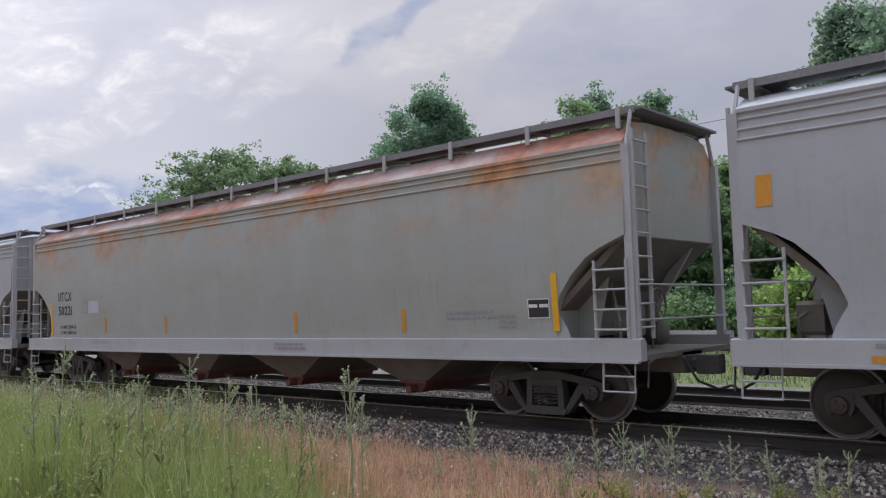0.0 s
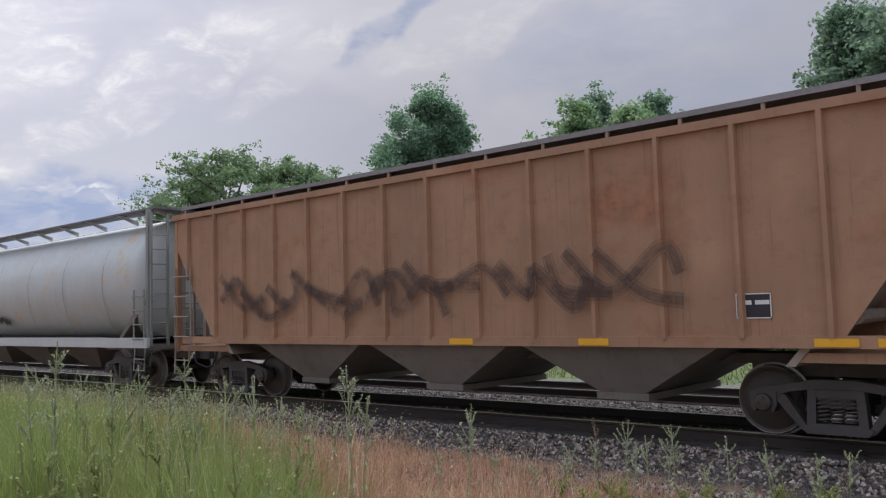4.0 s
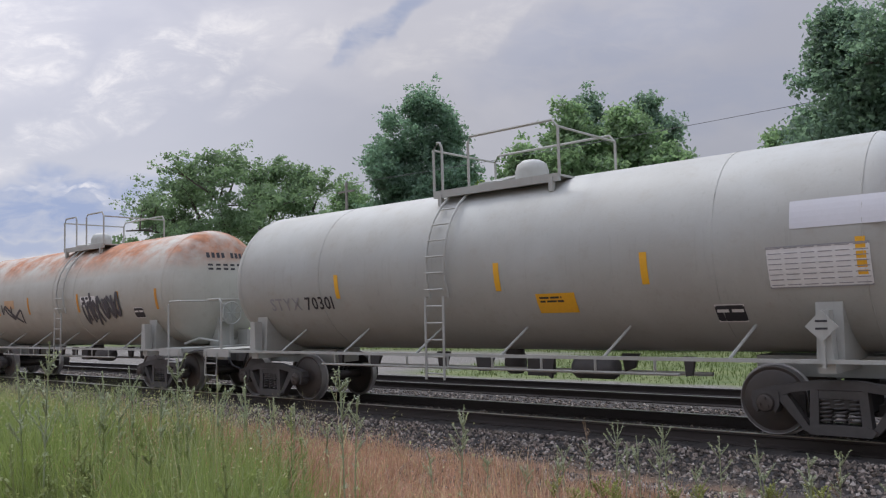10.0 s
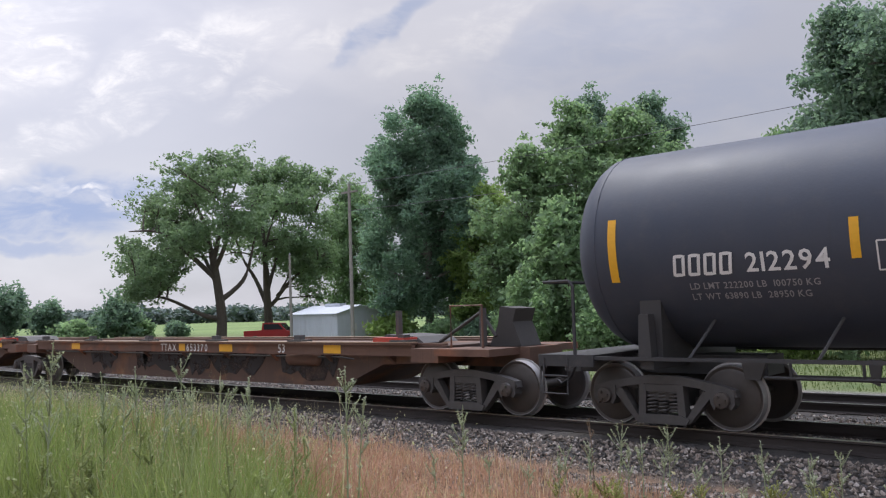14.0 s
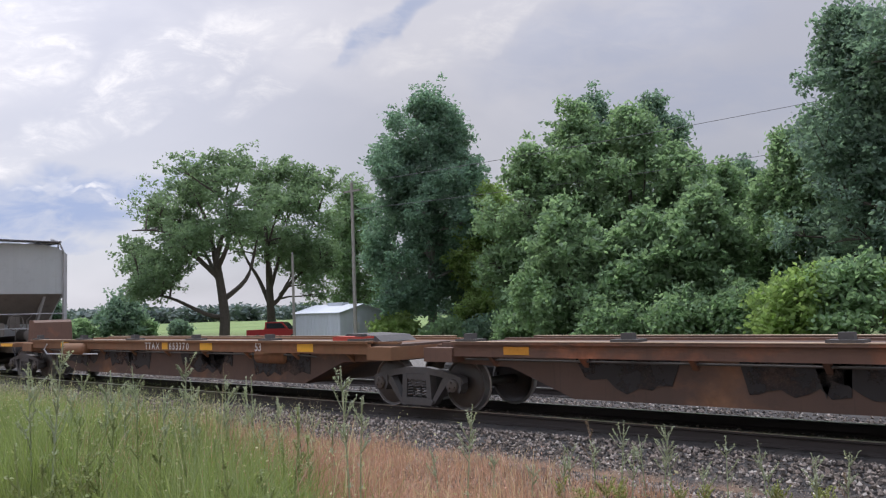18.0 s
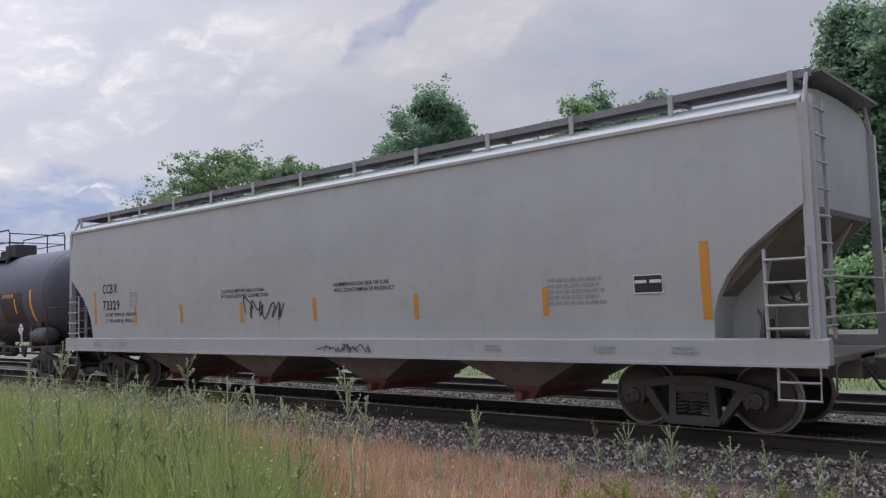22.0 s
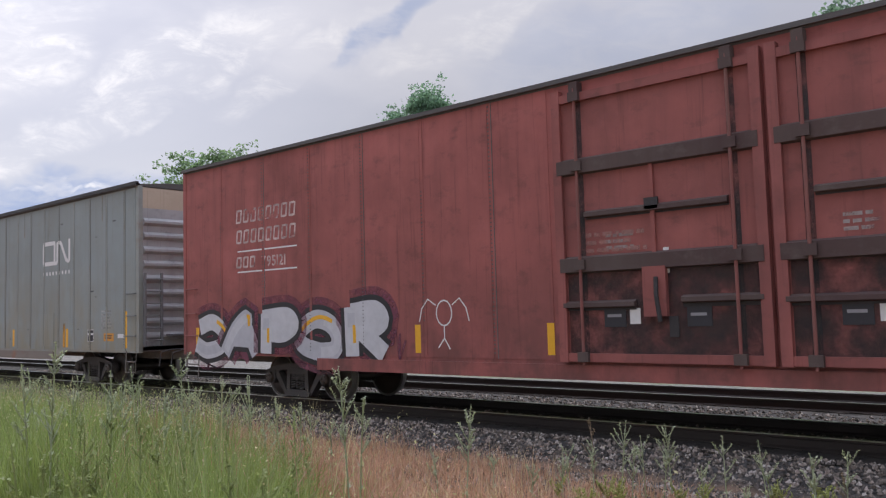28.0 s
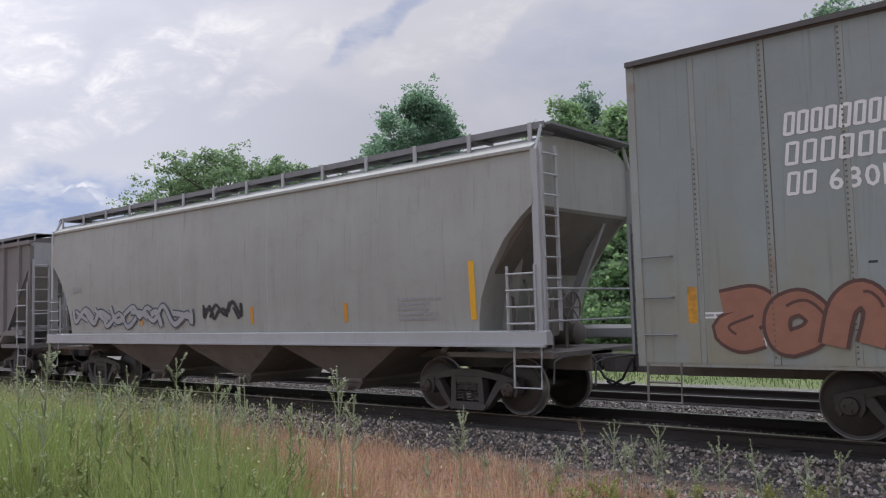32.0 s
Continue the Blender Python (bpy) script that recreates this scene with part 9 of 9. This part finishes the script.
def massed_piece(car, side, x0, x1, z0, z1, count, fills, line, rnd, label, edge_w, low, extra):
    """A filled piece: swollen forms that press against each other, dark rims, bent strokes inside them."""
    w, tall = (x1 - x0) / count, z1 - z0
    for i in range(count):
        cx, n = x0 + (i + .5) * w, 13
        rx, pts = w * rnd.uniform(.66, .85), []
        lean = rnd.uniform(-.18, .18)
        for k in range(n):
            a = 2 * math.pi * (k + rnd.uniform(-.2, .2)) / n
            q = rnd.uniform(.58, 1.10) / max(abs(math.cos(a)), abs(math.sin(a))) ** .62
            z = (z0 + z1) / 2 + tall / 2 * q * math.sin(a)
            pts.append((min(x1 + .1, max(x0 - .1, cx + rx * q * math.cos(a) + lean * (z - z0))), min(z1 + .06, max(z0, z))))
        outer = smooth_line(pts, True)
        mid = (sum(p[0] for p in outer) / len(outer), sum(p[1] for p in outer) / len(outer))
        shrink = 1 - 2.2 * edge_w / min(w, tall)
        inner = [(mid[0] + (x - mid[0]) * shrink, mid[1] + (z - mid[1]) * shrink) for x, z in outer]
        up = .010 + .0035 * i
        for name, rim, mat, lift in (("graffiti_outline", outer, line, 0), ("graffiti_fill", inner, fills[i % len(fills)], .0012)):
            s = Shape().add([on_side(side, *mid, up + lift)] + [on_side(side, x, z, up + lift) for x, z in rim], [(0, k + 1, k + 2) for k in range(len(rim) - 1)])
            part(name, s, mat, car, label if name == "graffiti_outline" and i == 0 else "")
        # a second colour fades into the lower part of the form
        blob = smooth_line([(mid[0] + w * .30 * rnd.uniform(.6, 1.1) * math.cos(a * .9), mid[1] - tall * .12 + tall * .2 * rnd.uniform(.6, 1.1) * math.sin(a * .9)) for a in range(7)], True)
        s = Shape().add([on_side(side, mid[0], mid[1] - tall * .12, up + .0015)] + [on_side(side, x, z, up + .0015) for x, z in blob], [(0, k + 1, k + 2) for k in range(len(blob) - 1)])
        part("graffiti_fill", s, fills[(i + 1) % len(fills)], car)
        for k in range(3):
            xa, za = mid[0] + rx * rnd.uniform(-.9, .3), z0 + tall * rnd.uniform(.1, .9)
            bend = [(xa, za), (xa + rx * rnd.uniform(-.4, .4), za + tall * rnd.uniform(-.3, .3)), (xa + w * rnd.uniform(.3, 1.0), z0 + tall * rnd.uniform(.1, .9))]
            if k < 2:
                a0, q, step = rnd.uniform(0, 6.28), rnd.uniform(.28, .5), rnd.choice((-.55, .55))
                bend = [(mid[0] + w * q * (1 + .12 * j) * math.cos(a0 + j * step), mid[1] + tall * q * .8 * math.sin(a0 + j * step)) for j in range(5)]
            bend = [(min(x1 - .15, max(x0 + .15, x)), min(z1 - .15, max(z0 + .1, z))) for x, z in bend]
            s = Shape()
            ribbon(s, side, smooth_line(bend), edge_w * (.75 if k < 2 or not extra else 3), up + .0018 + .0004 * k)
            part("graffiti_stroke" if k < 2 or not extra else "graffiti_accent", s, line if k < 2 or not extra else extra, car)
        if low:
            s = Shape()
            ribbon(s, low, [(cx - w * .5, 1.12), (cx + w * .42, 1.10)], .26, .010)
            part("graffiti_fill", s, fills[i % len(fills)], car)
            s = Shape()
            ribbon(s, low, smooth_line([(cx - w * .5, 1.2), (cx - w * .3, 1.0), (cx + w * .2, .99), (cx + w * .42, 1.2)]), .04, .0125)
            part("graffiti_outline", s, line, car)


def letter_piece(car, side, x0, x1, z0, z1, count, fills, line, seed, label, width=.3, edge_w=.05, low=None, extra=None):
    """Sprayed forms: broad tangled strokes with an outline, each running into the next. low: the sill that the feet run over."""
    rnd = random.Random(seed)
    w = (x1 - x0) / count
    if width >= .2:
        massed_piece(car, side, x0, x1, z0, z1, count, fills, line, rnd, label, edge_w, low, extra)
        return
    room = max(.05, z1 - z0 - width)
    for i in range(count):
        n = rnd.choice((4, 5))
        b, pts = rnd.random(), []
        for j in range(n):
            a = -.2 + 1.4 * j / (n - 1) + rnd.uniform(-.25, .25)
            pts.append((x0 + min(count - .12, max(.12, i + a)) * w, z0 + width / 2 + b * room))
            b = (b + rnd.uniform(.35, .65)) % 1.0
        strokes = [pts]
        c = i + rnd.uniform(.1, .6)
        strokes.append([(x0 + min(count - .1, max(.1, c + dx)) * w, z0 + width / 2 + bz * room) for dx, bz in ((rnd.uniform(-.4, 0), rnd.uniform(.5, 1)), (rnd.uniform(0, .3), rnd.uniform(.2, .8)), (rnd.uniform(.2, .7), rnd.uniform(0, .5)))])
        for n, stroke in enumerate(strokes):
            path = smooth_line(stroke, False, 6)
            wid = width * rnd.uniform(.8, 1.2)
            depth = .0016 * (2 * i + n)
            rim, coat = Shape(), Shape()
            ribbon(rim, side, path, wid + edge_w * 2, .010 + depth)
            ribbon(coat, side, path, wid, .0128 + depth)
            part("graffiti_outline", rim, line, car, label if i + n == 0 else "")
            part("graffiti_fill", coat, fills[i % len(fills)], car)
            if extra and rnd.random() < .7:
                k, gleam = len(path), Shape()
                ribbon(gleam, side, path[k // 3: k // 3 + 5], wid * .3, .0145 + depth)
                part("graffiti_accent", gleam, extra, car)
        if low:
            foot, coat, rim = x0 + (i + .5) * w, Shape(), Shape()
            ribbon(coat, low, [(foot - w * .4, 1.10), (foot + w * .35, 1.10)], .2, .010)
            part("graffiti_fill", coat, fills[i % len(fills)], car)
            ribbon(rim, low, [(foot - w * .42, 1.0), (foot + w * .4, 1.0)], .03, .012)
            part("graffiti_outline", rim, line, car)


FORMS = {  # strokes of sprayed forms, in a unit box
    "ring": (((.5, 1), (.1, .8), (.05, .4), (.4, .02), (.85, .15), (.97, .55), (.8, .93), (.5, 1)),),
    "zig": (((.08, 0), (.12, .95)), ((.12, .95), (.85, .06)), ((.85, .06), (.92, 1))),
    "comb": (((.92, .93), (.4, 1), (.08, .6), (.3, .08), (.95, .06)), ((.2, .55), (.75, .6))),
    "hook": (((.9, .85), (.5, 1), (.08, .65), (.15, .2), (.55, 0), (.95, .2)),),
    "peak": (((.05, 0), (.3, .7), (.5, 1), (.72, .65), (.95, 0)), ((.25, .35), (.75, .38))),
    "flag": (((.12, 0), (.1, .95)), ((.1, .95), (.7, 1), (.9, .72), (.55, .48), (.2, .5))),
    "kite": (((.12, 0), (.1, .95)), ((.1, .95), (.7, 1), (.88, .72), (.5, .5), (.2, .5)), ((.4, .5), (.95, 0))),
    "cross": (((.05, 1), (.95, .02)), ((.9, 1), (.08, 0))),
    "bar": (((.5, 0), (.48, 1)),),
    "snake": (((.9, .9), (.4, 1), (.1, .74), (.5, .52), (.92, .3), (.6, .02), (.08, .1)),),
    "cup": (((.08, 1), (.1, .35), (.45, 0), (.85, .25), (.92, 1)),),
}


def stroke_piece(car, side, names, x0, x1, z0, z1, fills, line, width, edge_w, seed, label, halo=None, accent=None, low=None):
    """Swollen sprayed forms side by side: an edge coat under each, the fill over it, strokes within."""
    rnd = random.Random(seed)
    pitch = (x1 - x0) / len(names)
    for i, kind in enumerate(names):
        a, wide = x0 + (i - .14) * pitch, pitch * 1.28
        a, wide = max(x0, a), min(wide, x1 - max(x0, a))
        drop, tall, slant = rnd.uniform(0, .05) * (z1 - z0), (z1 - z0) * rnd.uniform(.9, 1.04), rnd.uniform(-.12, .14)
        turn_x, turn_z = rnd.random() < .5, rnd.random() < .5
        pad = width / 2 + edge_w
        paths = []
        for stroke in FORMS[kind]:
            pts = []
            for px, pz in stroke:
                px, pz = 1 - px if turn_x else px, 1 - pz if turn_z else pz
                pts.append((a + pad + max(.05, wide - 2 * pad) * px + slant * pz * (z1 - z0) + rnd.uniform(-.05, .05) * wide, z0 + drop + pad + max(.05, tall - 2 * pad) * pz))
            paths.append(smooth_line(pts, False, 5))
        coats = [("graffiti_outline", width + 2 * edge_w, line, 0.0), ("graffiti_fill", width, fills[i % len(fills)], .0026)]
        if halo:
            coats.insert(0, ("graffiti_halo", width + 5 * edge_w, halo, -.0025))
        step = .0062 * (i % 3)
        for name, w, mat, lift in coats:
            for j, path in enumerate(paths):
                s = Shape()
                ends = [(path[0][0] * 2 - path[1][0], path[0][1] * 2 - path[1][1])] + path + [(path[-1][0] * 2 - path[-2][0], path[-1][1] * 2 - path[-2][1])]
                ribbon(s, side, ends, w, .0105 + lift + step + .0003 * j)
                part(name, s, mat, car, label if i + j == 0 and name == "graffiti_outline" else "")
        path = paths[0]
        k = len(path)
        if len(fills) > 1:
            s = Shape()
            ribbon(s, side, path[k // 2:], width * .55, .0146 + step)
            part("graffiti_fill", s, fills[(i + 1) % len(fills)], car)
        s = Shape()
        ribbon(s, side, [(x + width * .2, z + width * .1) for x, z in path[k // 4: k // 4 + max(3, k // 3)]], edge_w * .8, .0156 + step)
        part("graffiti_stroke", s, accent or line, car)
        if low:
            s = Shape()
            ribbon(s, low, smooth_line([(a + pad, 1.0), (a + pad * 1.3, 1.16), (a + wide * .5, 1.2), (a + wide - pad * 1.3, 1.16), (a + wide - pad, 1.0)]), .12, .012)
            part("graffiti_fill", s, fills[i % len(fills)], car)


def noodle_sign(car, side, x, z, w, h, t, mat):
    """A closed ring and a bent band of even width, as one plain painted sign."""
    s = Shape()
    y = z + h
    a = smooth_line([(x + w * .45, y - t / 2), (x + w * .12, y - t / 2), (x + t / 2, y - h * .15), (x + t / 2, z + h * .15), (x + w * .08, z + t / 2), (x + w * .40, z + t / 2)], False, 6)
    a += [(x + w * .43, z + h * .2), (x + w * .43, y - t / 2)]
    ribbon(s, side, a, t, .010)
    b = [(x + w * .40, z + t / 2), (x + w * .50, z + t / 2), (x + w * .53, z + h * .12), (x + w * .53, y - h * .1), (x + w * .58, y - t / 2), (x + w * .66, y - t * .8), (x + w * .84, z + t), (x + w * .92, z + t * .6), (x + w * .95, z + h * .12), (x + w * .95, y)]
    ribbon(s, side, b, t, .011)
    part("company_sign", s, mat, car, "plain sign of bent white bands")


def cylinder_hopper(label, left, right):
    car = thing("covered_hopper", label, "freight car", "freight cars of the train")
    half = (right - left) / 2
    zc, r, ry = 2.78, 1.62, 1.56
    side = Side(lambda z: ry * math.sqrt(max(.02, 1 - ((z - zc) / r) ** 2)) if z > zc else ry * math.sqrt(max(.3, 1 - ((z - zc) / (r * 1.25)) ** 2)))
    th = half - .42
    s, n = Shape(), 40
    prof = [(-th, .6), (-th + .06, .82), (-th + .18, .95), (-th + .36, 1.0), (th - .36, 1.0), (th - .18, .95), (th - .06, .82), (th, .6)]
    for x, f in prof:
        for j in range(n):
            a = 2 * math.pi * j / n
            z = zc + f * r * math.sin(a)
            s.v.append((x, f * ry * math.cos(a), max(z, 1.3 if f == 1 else zc - f * r * .8)))
    for i in range(len(prof) - 1):
        s.f += [(i * n + j, i * n + (j + 1) % n, (i + 1) * n + (j + 1) % n, (i + 1) * n + j) for j in range(n)]
    s.f += [tuple(range(n)), tuple(reversed(range((len(prof) - 1) * n, len(prof) * n)))]
    part("shell", s, CYL_GREY, car, smooth=True)
    for x in np.arange(-th + 1.9, th, 2.35):
        q = Shape()
        ribbon(q, side, [(x, 1.4 + i * .3) for i in range(10)], .03, .005)
        part("weld_seam", q, GREYINK, car)
    for k in (-1, 1):
        part("side_sill", Shape().box(-half, half, k * 1.52 - .06, k * 1.52 + .06, 1.05, 1.30), CYL_GREY, car)
        part("roof_walk", Shape().box(-half + .1, half - .1, k * .95 - .3, k * .95 + .3, 4.55, 4.59), GRATE, car, "dark open-grid walkway")
        for i in range(11):
            x = -half + .4 + (2 * half - .8) * i / 10
            part("walk_post", Shape().prism_x([(k * .6, 4.3), (k * 1.25, 4.56), (k * 1.25, 4.6), (k * .6, 4.42)][::-k], x - .03, x + .03), CYL_GREY, car)
        xe = k * half
        part("end_platform", Shape().box(min(xe, xe - k * 2.2), max(xe, xe - k * 2.2), -1.5, 1.5, 1.0, 1.1), DIRTY, car)
        for y in (-1.45, -.5, .5, 1.45):
            part("end_post", Shape().box(min(xe - k * .08, xe - k * .18), max(xe - k * .08, xe - k * .18), y - .05, y + .05, 1.1, 4.5), CYL_TRIM, car)
        ladder(car, xe - k * .15, xe - k * .65, -1.56, 1.1, 2.5, CYL_TRIM, 4)
        end_ladder(car, xe, -1.45, -1.0, 1.1, 4.4, CYL_TRIM, 9)
        part("end_roof", Shape().box(min(xe, xe - k * 1.0), max(xe, xe - k * 1.0), -1.35, 1.35, 4.52, 4.56), GRATE, car)
        stirrup(car, xe - k * .1, xe - k * .6, -1.56, .5, 1.05, CYL_TRIM)
        s = Shape().prism_y([(k * (th - .05), 2.2), (k * (th - 1.6), 1.1), (k * (th - 1.7), 1.1), (k * (th - .2), 2.4)][::k], -1.3, 1.3)
        part("slope_sheet", s, DIRTY, car)
        truck(car, k * (half - 2.0))
    span = 2 * (half - 2.0) - 2.2
    for i in range(4):
        w = span / 4
        x = -span / 2 + w * (i + .5)
        a, b = w * .52, .4
        v = [(x - a, -1.45, 1.3), (x + a, -1.45, 1.3), (x + a, 1.45, 1.3), (x - a, 1.45, 1.3), (x - b, -.6, .42), (x + b, -.6, .42), (x + b, .6, .42), (x - b, .6, .42)]
        part("hopper_bay", Shape().add(v, [(0, 1, 5, 4), (1, 2, 6, 5), (2, 3, 7, 6), (3, 0, 4, 7), (4, 5, 6, 7), (0, 3, 2, 1)]), DIRTY, car)
    part("centre_sill", Shape().box(-half + 3.3, half - 3.3, -.33, .33, .90, 1.04), DIRTY, car)
    for k in (-1, 1):
        part("draft_sill", Shape().box(min(k * half, k * (half - 3.3)), max(k * half, k * (half - 3.3)), -.33, .33, .74, 1.04), DIRTY, car)
    couplers(car, half)
    lettering(car, side, "RCPE", -half + 1.55, 2.42, .22, BLACK)
    lettering(car, side, "316570", -half + 1.6, 1.98, .17, BLACK)
    decal(car, side, "notice_plate", -half + 3.64, -half + 3.88, 2.2, 2.41, GREYINK)
    scrawl(car, side, -half + 4.0, -half + 4.63, 2.14, 2.41, spray("sky_blue", (.10, .32, .55)), 15, 5, .04, "small blue sprayed tag")
    q = Shape()
    ribbon(q, side, smooth_line([(-3.45, 1.62), (-3.6, 2.1), (-3.2, 2.4), (-2.55, 2.46), (-2.6, 1.62), (-3.4, 1.7), (-3.55, 1.95), (-2.6, 1.98)]), .06)
    ribbon(q, side, smooth_line([(-2.55, 2.3), (-2.1, 2.45), (-1.7, 2.0), (-2.2, 1.62), (-2.4, 1.9)]), .045)
    part("graffiti_tag", q, BLACK, car, "looping black sprayed outline")
    letter_piece(car, side, -.55, .6, 1.66, 1.96, 4, [BLACK], BLACK, 16, "black sprayed tag", .06, .01)
    stripes(car, side, [-half + 1.3, -half + 3.67, -half + 6.94], 1.52, 1.94, .14)
    return car, side, half


build_train()


def motions():
    for car, u in TRAIN:
        walk(car, [(t, pose(u + SPEED * t, TRACK_Y, 0)) for t in (0, 8, 16, 24, 32)])
    # wheels turn with the way that they roll, keyed while their car is in sight
    where = {car.name: u for car, u in TRAIN}
    for w, car, x in WHEELSETS:
        u = where[car.name] + w.parent.matrix_basis.translation.x
        t0, t1 = max(0.0, (-31 - u) / SPEED), min(32.0, (4 - u) / SPEED)
        f0, f1 = int(t0 * FPS), int(t1 * FPS) + 1
        rows = []
        step = math.degrees(SPEED / FPS / WHEEL_R)
        for f in range(f0, min(f1, 32 * FPS) + 1):
            rows.append((f / FPS, pose(x, 0, WHEEL_R, 0, (f - f0) * step % 360, 0)))
        if not rows:
            continue
        if rows[0][0] > 0:
            rows.insert(0, (0, rows[0][1]))
        if rows[-1][0] < 32:
            rows.append((32, rows[-1][1]))
        walk(w, rows)
    # the weeds nod in the draught
    for ob, x, y, z, seed in WEEDS:
        rnd = random.Random(seed)
        rows, a, t = [], rnd.uniform(0, 6), 0.0
        while t < 32.01:
            rows.append((t, pose(x, y, z, 1.2 * math.sin(a * 1.3 + t * 1.1), .6 + 1.6 * math.sin(a + t * 1.9) + .8 * math.sin(t * 4.1 + a), 0)))
            t += .5
        walk(ob, rows)


motions()
